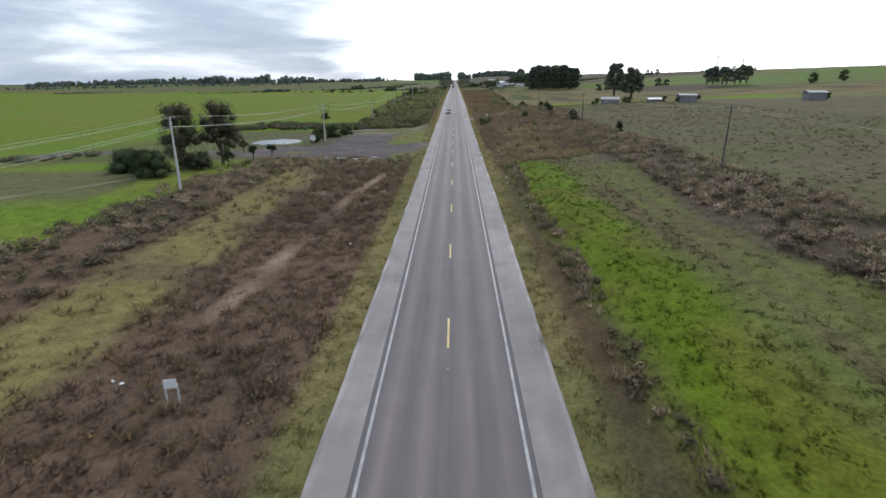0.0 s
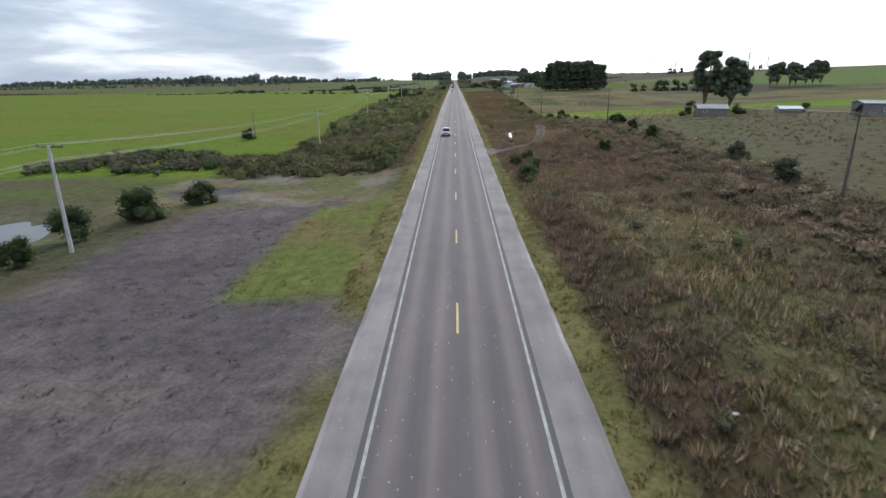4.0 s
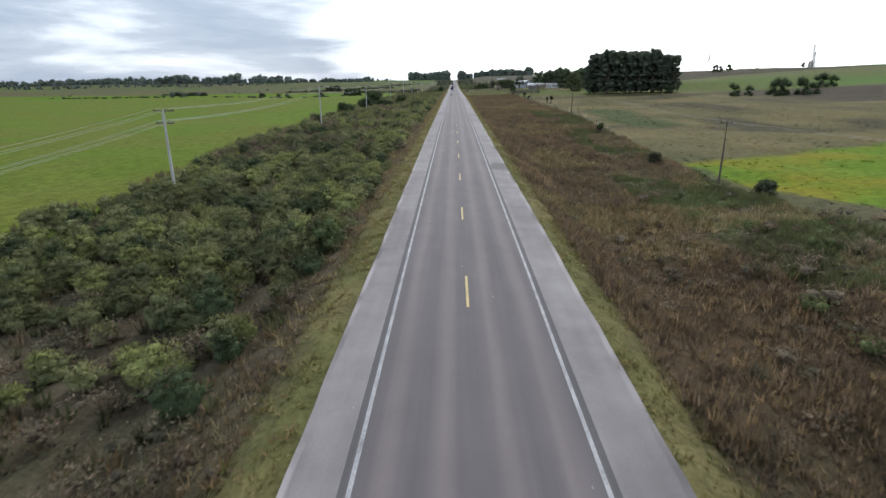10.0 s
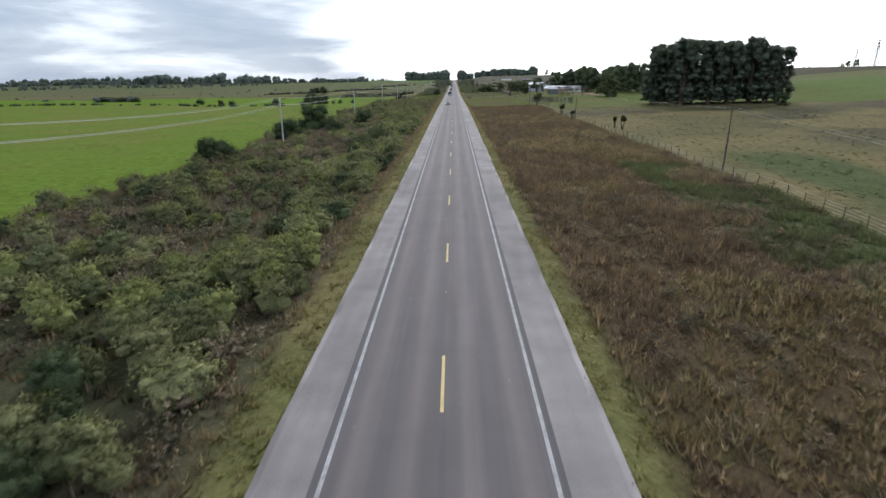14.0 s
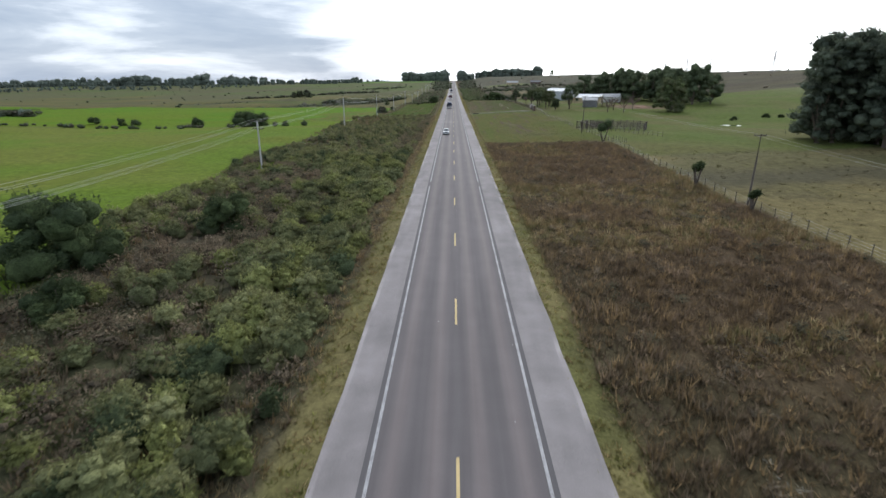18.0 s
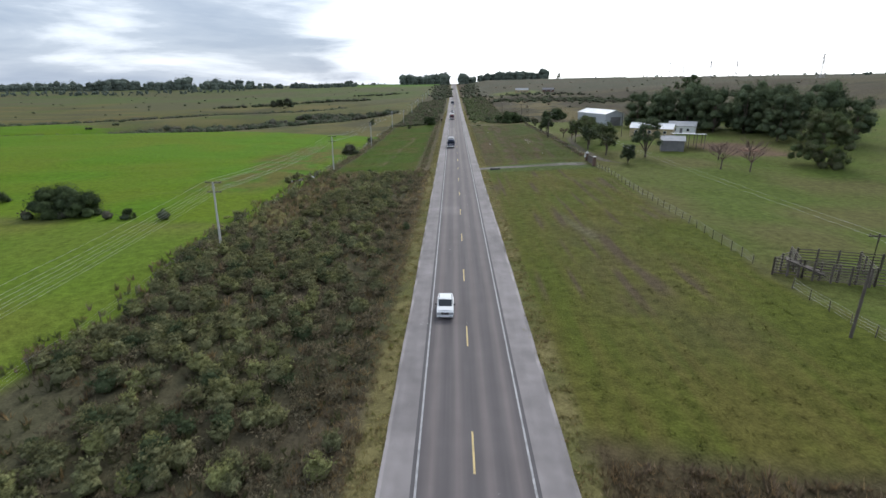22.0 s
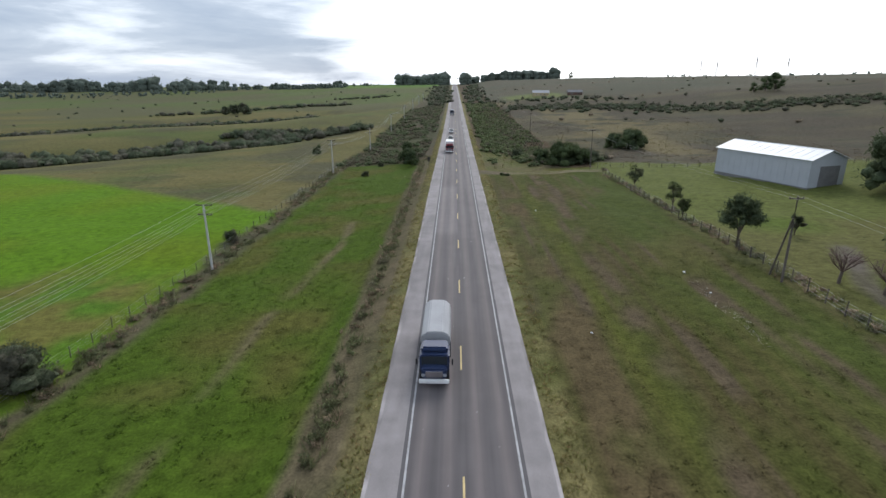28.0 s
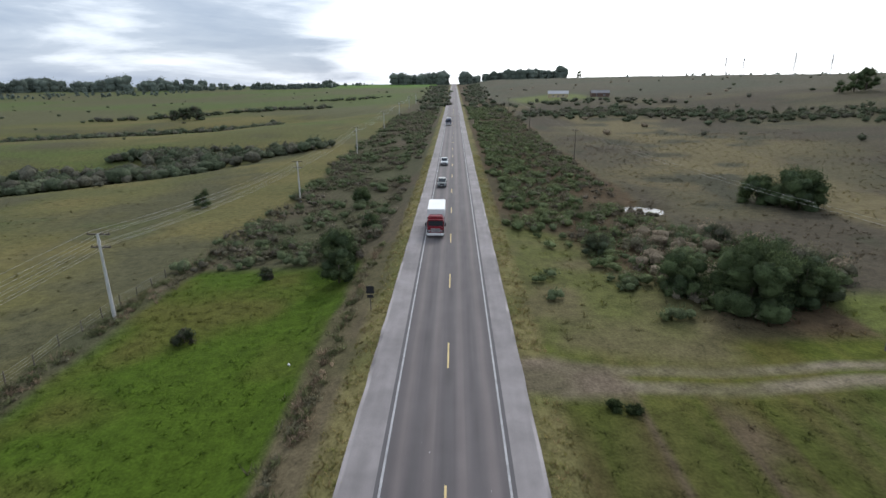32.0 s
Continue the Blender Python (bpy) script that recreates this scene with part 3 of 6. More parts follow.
gx = np.concatenate([-np.array(steps(61.2, 5000, 1.5, 1.10))[::-1], np.arange(-60, 60.1, 1.0), np.array(steps(61.2, 5000, 1.5, 1.10))])
gx = np.unique(np.concatenate([gx[(np.abs(gx) > 8.6)], np.arange(-19.5, -9, 1.0), np.arange(9.5, 26, 1.0), np.array([-8.2, -7.2, -6.2, -5, 0, 5, 6.2, 7.2, 8.2])]))
gy = np.concatenate([-np.array(steps(21.5, 380, 3, 1.3))[::-1], np.arange(-20, 900.1, 1.6), np.arange(196, 206, 0.5), np.arange(686, 696, 0.4), np.arange(826, 837, 0.5), np.array(steps(902, 4900, 2.4, 1.025))])
gy = np.unique(np.round(gy, 2))
GX, GY = np.meshgrid(gx, gy)
GZ = ground(GX, GY)
nx, ny = len(gx), len(gy)
idx = np.arange(nx * ny).reshape(ny, nx)
quads = np.stack([idx[:-1, :-1], idx[:-1, 1:], idx[1:, 1:], idx[1:, :-1]], -1).reshape(-1, 4)
tagged(new("ground", mesh_from("ground", np.stack([GX, GY, GZ], -1).reshape(-1, 3), quads, tint(GX, GY).reshape(-1, 3), M_GROUND, True)),
       "rolling farmland of green meadow, dry grass and bare soil", "ground", kind="structure")

# ---- road: two lanes, shoulders, painted lines ----


def ribbon(name, x0, x1, y0, y1, lift, thick, mat, parent, step=4.0, cols=None, xs=None, wob=0.0, bend=None):
    """A strip of paving that follows the road's rise, with turned-down sides."""
    ys = np.arange(y0, y1 + 0.01, step)
    xs = [x0, x0, x1, x1] if xs is None else xs
    n, V, F, C = len(xs), [], [], []
    for k, y in enumerate(ys):
        z = float(road_z(y)) + lift
        for i, x in enumerate(xs):
            side = (i == 0 or i == n - 1)
            wv = wob * (float(vnoise(y, x, 2.3, 5)) - 0.5) * (1 if abs(x) > 5 else 0)
            V.append(((bend(x, y) if bend else x) + wv, y, z - (thick if side else 0)))
            if cols is not None:
                C.append(cols(x, y))
    for k in range(len(ys) - 1):
        for i in range(n - 1):
            a = k * n + i
            F.append((a, a + 1, a + n + 1, a + n))
    ob = new(name, mesh_from(name, V, F, np.array(C) if cols is not None else None, mat))
    ob.parent = parent
    return ob


road = tagged(new("road"), "straight two-lane asphalt highway with pale paved shoulders", "road", kind="structure")


EDGE = {-1: [(-60, 5.55), (0, 5.55), (150, 5.47), (240, 5.32), (340, 5.6), (450, 5.62), (620, 5.8), (750, 5.85), (820, 5.9), (900, 5.62)],
        1: [(-60, 5.8), (0, 5.8), (75, 5.9), (150, 5.65), (240, 5.75), (340, 5.75), (470, 5.95), (625, 6.05), (720, 5.65), (800, 5.6)]}


def shoulder_x(x, y):
    """Moves the outer half of the shoulder to its edge at this place."""
    s = -1 if x < 0 else 1
    a = EDGE[s]
    e = float(np.interp(y, [p[0] for p in a], [p[1] for p in a]))
    return x + s * (e - 5.62) * min(max((abs(x) - 3.85) / 1.77, 0), 1)


def lane_tint(x, y):
    """Asphalt: paler and browner in the wheel tracks, darker between them and in patches."""
    wear = sum(math.exp(-((x - c) / 0.42) ** 2) for c in (-2.65, -0.95, 0.95, 2.65))
    g = 0.106 + 0.040 * wear * (0.6 + 0.8 * float(vnoise(x, y, 30, 7))) + 0.012 * (float(vnoise(x * 3, y, 9, 8)) - 0.5)
    g += 0.018 * (float(vnoise(x * 7, y * 0.10, 1.0, 21)) - 0.5) + 0.018 * (float(vnoise(x * 3, y * 0.5, 1.0, 22)) - 0.5)
    g -= 0.012 * min(max((y - 450) / 60, 0), 1) + 0.010 * min(max((y - 680) / 60, 0), 1)
    if 225 < y < 229 and x < 0 or 640 < y < 646 and x < 0 or 775 < y < 812 and x < 0:
        g += 0.03
    return (g * (1.08 + 0.06 * wear), g * 0.97, g * (0.99 - 0.03 * wear))


def shoulder_tint(x, y):
    """Chip seal: streaks along the road, a pale crumbling lip, a dark mend on one side."""
    g = 0.218 + 0.05 * (float(vnoise(x * 4, y, 14, 9)) - 0.5) + 0.05 * (float(vnoise(x, y, 3.0, 10)) - 0.5) + 0.05 * (float(vnoise(x * 5, y * 0.3, 1.0, 23)) - 0.5)
    if abs(x) > 5.44:
        g += 0.24 * (float(vnoise(x, y, 2.0, 12)) - 0.35)
    if x > 0 and MEND[0] + 0.5 * (x - 4) < y < MEND[1] + 0.5 * (x - 4):
        g *= 0.55
    return (g * 1.07, g * 0.975, g * 0.965)


MEND = (310.6, 315.0)
lane_xs = [-3.62, -3.62] + [round(-3.5 + 0.1 * i, 2) for i in range(71)] + [3.62, 3.62]
tagged(ribbon("carriageway", 0, 0, -60, 1100, 0.0, 0.14, M_ASPHALT, road, 3.0, lane_tint, lane_xs), "grey-brown worn asphalt lanes")
tagged(ribbon("carriageway", 0, 0, 1100, 4700, 0.0, 0.14, M_ASPHALT, road, 20.0, lane_tint, [-3.62, -3.62, -2.65, -1.8, -0.95, 0, 0.95, 1.8, 2.65, 3.62, 3.62]), "grey-brown worn asphalt lanes")
for s in (-1, 1):
    for y0, y1, st in ((-60, 1100, 1.5), (1100, 4700, 20)):
        x0, x1 = sorted((s * 3.86, s * 5.62))
        cols = sorted([s * v for v in (3.80, 3.80, 3.88, 4.0, 4.2, 4.4, 4.6, 4.8, 5.0, 5.2, 5.35, 5.45, 5.56, 5.62, 5.62)])
        ribbon("shoulder", x0, x1, y0, y1, -0.012, 0.14, M_SHOULDER, road, st, shoulder_tint, cols, wob=0.09, bend=shoulder_x)
        x0, x1 = sorted((s * 3.56, s * 3.80))
        ribbon("sealed_edge", x0, x1, y0, y1, -0.004, 0.10, M_SEAL, road, 6.0 if y0 < 1000 else 20)
        x0, x1 = sorted((s * 3.42, s * 3.56))
        ribbon("edge_line", x0, x1, y0, y1, 0.006, 0.004, M_WHITE, road, 6.0 if y0 < 1000 else 20)
DASH0 = 35.99
for k in range(-4, 95):
    y1 = DASH0 + 16 * k
    ribbon("centre_dash", -0.065, 0.065, y1 - 4, y1, 0.006, 0.004, M_YELLOW, road, 2.0)

# ---- vegetation ----
def thin(cols, share):
    """Adds to colours the share of light let through."""
    return np.concatenate([cols, np.full((len(cols), 1), share)], 1)


RNG = np.random.default_rng(7)


def scatter(x0, x1, y0, y1, per_m2, mask=None):
    n = int((x1 - x0) * (y1 - y0) * per_m2)
    x, y = RNG.uniform(x0, x1, n), RNG.uniform(y0, y1, n)
    if mask is not None:
        k = RNG.random(n) < np.clip(mask(x, y), 0, 1)
        x, y = x[k], y[k]
    return x, y


def pick(palette, n):
    p = np.array(palette)
    c = p[RNG.integers(0, len(p), n)]
    return c * RNG.uniform(0.8, 1.2, (n, 1))


def blades(x, y, h, spread, width, count, cols, base=None):
    """Tufts of narrow bent blades. One colour for each tuft."""
    n = len(x)
    z = (ground(x, y) if base is None else base) - 0.03
    x, y, z, h = (np.repeat(v, count) for v in (x, y, z, np.broadcast_to(h, n)))
    m = n * count
    a, lean = RNG.uniform(0, math.tau, m), RNG.uniform(0.1, 1.0, m)
    b = a + RNG.uniform(-0.9, 0.9, m) + math.pi / 2
    root = np.stack([x + np.cos(a) * spread * 0.45 * RNG.random(m), y + np.sin(a) * spread * 0.45 * RNG.random(m), z], -1)
    hh = h * RNG.uniform(0.6, 1.1, m)
    tip = root + np.stack([np.cos(a) * spread * lean, np.sin(a) * spread * lean, hh], -1)
    w = np.stack([np.cos(b), np.sin(b), np.zeros(m)], -1) * (width * RNG.uniform(0.6, 1.3, m))[:, None]
    s = RNG.normal(size=(m, 3)) * 0.22 + np.stack([np.cos(a) * lean * 0.5, np.sin(a) * lean * 0.5, np.ones(m)], -1)
    s /= np.linalg.norm(s, axis=1)[:, None]
    return np.stack([root - w, root + w, tip, s, s, s], 1).astype(np.float32), thin(np.repeat(cols, count, 0) * RNG.uniform(0.85, 1.25, (m, 1)), 0.5)


def leaves(c, r, count, size, cols, low=-0.25, shell=0.62):
    """Leaf sprays on and in ellipsoids: c (n, 3), r (n, 3); one colour for each ellipsoid."""
    n = len(c)
    m = n * count
    d = RNG.normal(size=(m, 3))
    d /= np.linalg.norm(d, axis=1)[:, None]
    d[:, 2] = np.where(d[:, 2] < low, -d[:, 2], d[:, 2])
    k = RNG.uniform(shell, 1.08, m)[:, None]
    p = np.repeat(c, count, 0) + d * np.repeat(r, count, 0) * k
    u = RNG.normal(size=(m, 3)) * 0.8 + d * 0.6 + np.array((0, 0, 0.3))
    u /= np.linalg.norm(u, axis=1)[:, None]
    v = np.cross(u, d + RNG.normal(size=(m, 3)) * 0.5)
    v /= np.linalg.norm(v, axis=1)[:, None] + 1e-6
    s = (np.repeat(np.broadcast_to(size, n), count) * RNG.uniform(0.6, 1.3, m))[:, None]
    w = d / (np.repeat(r, count, 0) / np.repeat(r.max(1), count)[:, None]) + RNG.normal(size=(m, 3)) * 0.28 + np.array((0, 0, 0.45))
    w /= np.linalg.norm(w, axis=1)[:, None]
    tri = np.stack([p - v * s * 0.36, p + v * s * 0.36, p + u * s * 1.5, w, w, w], 1).astype(np.float32)
    shade = RNG.uniform(0.72, 1.28, (m, 1))
    return tri, thin(np.repeat(cols, count, 0) * shade, 0.42)


ICO = bmesh.new()
bmesh.ops.create_icosphere(ICO, subdivisions=1, radius=1)
ICO_V = np.array([v.co[:] for v in ICO.verts])
ICO_F = np.array([[v.index for v in f.verts] for f in ICO.faces])
ICO.free()
ICO2 = bmesh.new()
bmesh.ops.create_icosphere(ICO2, subdivisions=2, radius=1)
ICO2_V = np.array([v.co[:] for v in ICO2.verts])
ICO2_F = np.array([[v.index for v in f.verts] for f in ICO2.faces])
ICO2.free()


def cores(c, r, cols, fine=False):
    """The dense hearts of shrubs, uneven, that close the gaps between the sprays."""
    V, F = (ICO2_V, ICO2_F) if fine else (ICO_V, ICO_F)
    n = len(c)
    k = RNG.uniform(0.68, 1.12, (n, len(V), 1))
    v = c[:, None] + V[None] * r[:, None] * k
    w = V[None] / r[:, None] * r.max(1)[:, None, None] + np.array((0, 0, 0.35))
    w = w / np.linalg.norm(w, axis=2)[..., None]
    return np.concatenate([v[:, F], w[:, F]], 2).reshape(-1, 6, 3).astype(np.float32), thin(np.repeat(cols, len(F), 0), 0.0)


def shrubs(x, y, rad, tall, cols, count, size, heart=0.76, fine=False):
    """Triangles of a thicket: each shrub two or three humps of leaf sprays round a dense heart."""
    n = len(x)
    z = ground(x, y)
    T, C = [], []
    for k in range(3):
        ox, oy = RNG.normal(size=n) * rad * 0.5, RNG.normal(size=n) * rad * 0.5
        f = RNG.uniform(0.65, 1.0, n) if k else np.ones(n)
        c = np.stack([x + ox * (k > 0), y + oy * (k > 0), z + tall * f * 0.42], -1)
        r = np.stack([rad * f * RNG.uniform(0.8, 1.1, n), rad * f * RNG.uniform(0.8, 1.1, n), tall * f * 0.58], -1)
        cc = cols * RNG.uniform(0.85, 1.15, (n, 1))
        # small hearts get a darker colour: shade inside the shrub painted in
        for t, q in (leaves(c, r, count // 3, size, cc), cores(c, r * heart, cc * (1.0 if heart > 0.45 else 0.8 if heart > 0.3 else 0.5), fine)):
            T.append(t), C.append(q)
    return np.concatenate(T), np.concatenate(C)


def stuff(name, parts, mat, label, category):
    T, C = np.concatenate([p[0] for p in parts]), np.concatenate([p[1] for p in parts])
    return tagged(new(name, soup(name, T, np.clip(C, 0.005, 0.6), mat)), label, category, kind="stuff")


SAGE, DEEP, GREYB, LIME = (0.190, 0.215, 0.100), (0.108, 0.132, 0.066), (0.225, 0.182, 0.128), (0.182, 0.212, 0.074)
RUST, STRAW, MAROON = (0.240, 0.175, 0.090), (0.285, 0.235, 0.130), (0.175, 0.134, 0.092)

# thicket on the left of the road
OLIVEB, HEATH = (0.148, 0.138, 0.090), (0.195, 0.150, 0.104)


def cushions(x, y, rad, tall, cols, lobes, count, size):
    """Triangles of rounded shrubs: each a dome of small leafy heads over a dense base."""
    n = len(x)
    z = ground(x, y)
    T, C = [], []
    # base coloured darker than the heads, with the shade beneath them put in
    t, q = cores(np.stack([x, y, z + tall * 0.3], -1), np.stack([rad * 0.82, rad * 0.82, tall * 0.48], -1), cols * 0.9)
    T.append(t), C.append(q)
    turn = RNG.uniform(0, math.tau, n)
    for k in range(lobes):
        out = 0.74 * math.sqrt(k / lobes) * RNG.uniform(0.8, 1.15, n)
        a = turn + k * 2.4 + RNG.uniform(-0.3, 0.3, n)
        lr = rad * RNG.uniform(0.26, 0.46, n) * (1.15 - 0.35 * out)
        c = np.stack([x + np.cos(a) * out * rad, y + np.sin(a) * out * rad, z + tall * (0.80 - 0.62 * out ** 2) * RNG.uniform(0.88, 1.08, n)], -1)
        r = np.stack([lr, lr, lr * RNG.uniform(0.7, 0.95, n)], -1)
        cc = cols * RNG.uniform(0.88, 1.12, (n, 1))
        # hearts of the heads darkened too: inner shade put into the colour
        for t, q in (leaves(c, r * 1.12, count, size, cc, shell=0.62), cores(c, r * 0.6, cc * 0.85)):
            T.append(t), C.append(q)
    return np.concatenate(T), np.concatenate(C)


def leafy_share(x, y):
    """How much of the thicket is green at a place: a strip beside the road, all across in places, and heath elsewhere."""
    g = np.interp(y, [184, 230, 240, 266, 286, 318, 332, 420, 440, 545, 562, 690], [0.4, 0.35, 0.12, 0.2, 0.88, 0.82, 0.24, 0.34, 0.16, 0.22, 0.55, 0.42])
    strip = np.clip((x - np.interp(y, [320, 332, 420, 485, 520, 545, 562], [-42, -15.5, -16.5, -17, -20.5, -21, -33])) / 2 + 0.5, 0, 1) * band(y, 276, 560, 14)
    g = g + (0.94 - g) * strip
    g = g * np.where(y > 560, np.clip((-12.5 - x) / 3, 0.12, 1), np.clip((-8.8 - x) / 1.2, 0.3, 1))
    return np.clip(g + (vnoise(x, y, 7, 34) - 0.5) * 0.5, 0.02, 0.97)


parts = []
for y0, y1, lobes, cnt, sz, per in ((184, 250, 7, 24, 0.12, 0.36), (250, 440, 8, 26, 0.12, 0.36), (440, 560, 8, 24, 0.13, 0.46), (560, 690, 6, 18, 0.16, 0.60)):
    x, y = scatter(-43, -8.8, y0, y1, per, lambda x, y: (vnoise(x, y, 7, 31) > 0.10) * np.clip(0.55 + vnoise(x, y, 2.2, 32), 0, 1) * np.clip((x + 41 + (vnoise(x, y, 16, 33) - 0.5) * 10) / 2, 0, 1) * np.where((x < -30 + (y - 640) * 0.1) & (y > 632), 0.10, 1.0) * np.clip((y - 184 + (vnoise(x, y, 6, 35) - 0.5) * 16) / 8, 0, 1))
    leafy = RNG.random(len(x)) < leafy_share(x, y)
    tone = vnoise(x, y, 11, 37)[:, None]
    pal = np.where(leafy[:, None], pick([(0.222, 0.228, 0.106), (0.180, 0.192, 0.088), (0.230, 0.248, 0.092), (0.148, 0.162, 0.078)], len(x)) * (0.84 + 0.46 * tone), pick([GREYB, HEATH, OLIVEB, (0.170, 0.142, 0.102)], len(x)) * (0.95 + 0.35 * tone))
    pal = pal * np.where(y < 240, 0.82, 1.0)[:, None]        # rank growth by the ditch
    small = 0.80 if y0 > 500 else 1.0
    if y0 > 500:        # farther on the shrubs grow small and alike
        pal = 0.6 * pal + 0.4 * np.array((0.172, 0.162, 0.092))
    rad = small * np.where(leafy, RNG.uniform(0.8, 1.75, len(x)), RNG.uniform(0.55, 1.3, len(x))) * np.clip((-x - 6) / 3.5, 0.62, 1)
    tall = rad * RNG.uniform(1.0, 1.4, len(x)) * np.where(y < 240, 1.2, 1.0)
    dark = leafy & (RNG.random(len(x)) < 0.10)
    pal = np.where(dark[:, None], np.array((0.085, 0.110, 0.055)), pal)
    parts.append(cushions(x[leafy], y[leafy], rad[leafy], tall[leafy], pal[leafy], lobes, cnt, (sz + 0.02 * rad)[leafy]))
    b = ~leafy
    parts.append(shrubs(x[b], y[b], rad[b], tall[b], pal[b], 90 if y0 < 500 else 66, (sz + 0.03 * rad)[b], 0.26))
x, y = scatter(-80, -40, 190, 240, 0.34, lambda x, y: (vnoise(x, y, 8, 36) > 0.25) * np.clip((y - 192 + (x + 40) * 0.05) / 6, 0, 1) * np.clip((232 + (x + 40) * 0.1 - y) / 8, 0, 1))
rad = RNG.uniform(0.7, 1.6, len(x))
parts.append(shrubs(x, y, rad, rad * 1.3, pick([DEEP, OLIVEB, HEATH, (0.105, 0.128, 0.064)], len(x)) * 0.72, 54, 0.18, 0.6))
x, y = scatter(-115, -48, 104, 134, 0.12, lambda x, y: np.clip(1 - np.abs(y - 116 + (x + 80) * 0.12) / 9, 0, 1) * (vnoise(x, y, 8, 38) > 0.3))
rad = RNG.uniform(0.7, 1.8, len(x))
parts.append(shrubs(x, y, rad, rad * 1.1, pick([DEEP, OLIVEB, GREYB, (0.085, 0.10, 0.055)], len(x)), 60, 0.2))
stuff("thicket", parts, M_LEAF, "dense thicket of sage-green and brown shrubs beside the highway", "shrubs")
parts = []
x, y = scatter(-38, -10, 862, 1180, 0.17, lambda x, y: (vnoise(x, y, 9, 41) > 0.28) * 1.0)
leafy = RNG.random(len(x)) < 0.45
pal = np.where(leafy[:, None], pick([(0.10, 0.12, 0.062), DEEP, DEEP], len(x)), pick([(0.165, 0.142, 0.108), (0.145, 0.128, 0.092), OLIVEB], len(x)))
rad = RNG.uniform(0.7, 1.8, len(x))
for sel, n, heart in ((leafy, 48, 0.62), (~leafy, 51, 0.4)):
    parts.append(shrubs(x[sel], y[sel], rad[sel], rad[sel] * 1.25, pal[sel], n, 0.22, heart))
x, y = scatter(9.4, 34, 840, 1180, 0.26, lambda x, y: (vnoise(x, y, 10, 42) > 0.2) * np.where((y < 872) & (x < 18), 0.1, 1.0))
leafy = RNG.random(len(x)) < np.clip(1.0 - (x - 9) * 0.03, 0.3, 1)
pal = np.where(leafy[:, None], pick([(0.125, 0.150, 0.068), (0.09, 0.115, 0.05), DEEP], len(x)), pick([(0.165, 0.142, 0.108), OLIVEB, (0.145, 0.128, 0.092)], len(x)))
rad = RNG.uniform(0.6, 1.5, len(x))
for sel, n, heart in ((leafy, 48, 0.62), (~leafy, 51, 0.4)):
    parts.append(shrubs(x[sel], y[sel], rad[sel], rad[sel] * 1.25, pal[sel], n, 0.22, heart))
x, y = scatter(24, 50, 840, 885, 0.16, lambda x, y: (np.hypot((x - 34) / 15, (y - 858) / 17) < 0.8) * 1.0)
rad = RNG.uniform(0.9, 2.2, len(x))
parts.append(shrubs(x, y, rad, rad * 1.4, pick([OLIVEB, GREYB, DEEP, (0.085, 0.10, 0.055)], len(x)), 90, 0.2, 0.6))
stuff("thicket", parts, M_LEAF, "mixed dark green and grey-brown scrub on both sides of the dipping highway", "shrubs")

# low brown brush in bands along the boundary, hedges along fences
parts = []
for x0, x1, y0, y1, d in ((-39, -28.5, -15, 108, 0.48), (25.5, 37, 0, 190, 0.72), (-36.4, -34.0, 686, 905, 1.0), (-10.5, -9.3, 688, 868, 1.5), (35.4, 37.4, 695, 832, 0.9), (9.0, 10.6, -15, 96, 1.5), (33.5, 42, 186, 300, 0.22), (-18, -8.5, 60, 110, 0.22), (-34, -18, 98, 110, 0.3)):
    x, y = scatter(x0, x1, y0, y1, d, lambda x, y: (0.35 + vnoise(x, y, 5, 51)) * (np.abs(x - np.interp(y, PATH_Y, PATH_X)) > np.where(y < 93, 1.1, 0)))
    rad = RNG.uniform(0.4, 0.9, len(x)) * (0.55 if x1 - x0 < 2.5 else 1.0)
    g = pick([GREYB, HEATH, (0.115, 0.095, 0.070), (0.105, 0.102, 0.060)] if x1 - x0 > 2.5 or y0 < 100 else [OLIVEB, (0.115, 0.122, 0.062), (0.10, 0.112, 0.055), HEATH], len(x)) * 0.9
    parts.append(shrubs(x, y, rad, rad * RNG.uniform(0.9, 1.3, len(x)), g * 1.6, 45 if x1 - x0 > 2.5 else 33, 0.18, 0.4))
    x2, y2 = np.repeat(x, 2) + RNG.normal(size=len(x) * 2) * 0.5, np.repeat(y, 2) + RNG.normal(size=len(x) * 2) * 0.6
    parts.append(blades(x2, y2, RNG.uniform(0.3, 0.9, len(x2)), 0.6, 0.04, 10, np.repeat(g, 2, 0) * 1.5))
off_track = lambda x, y: (np.abs(x - np.interp(y, TRACK_Y, TRACK_X)) > np.where((y > 196) & (y < 271), 3, -1)) * 1.0
x, y = scatter(9, 34, 100, 320, 0.022, off_track)
x2, y2 = scatter(26, 36, 185, 290, 0.07, off_track)
x, y = np.concatenate([x, x2]), np.concatenate([y, y2])
rad = RNG.uniform(0.5, 1.1, len(x))
parts.append(shrubs(x, y, rad, rad * 1.3, pick([GREYB, HEATH, (0.125, 0.145, 0.06), OLIVEB], len(x)), 90, 0.16, 0.55))
stuff("brush", parts, M_LEAF, "low grey-brown brush along the boundary fences", "shrubs")

# far hedges and scrub in the folds of the hills
parts = []


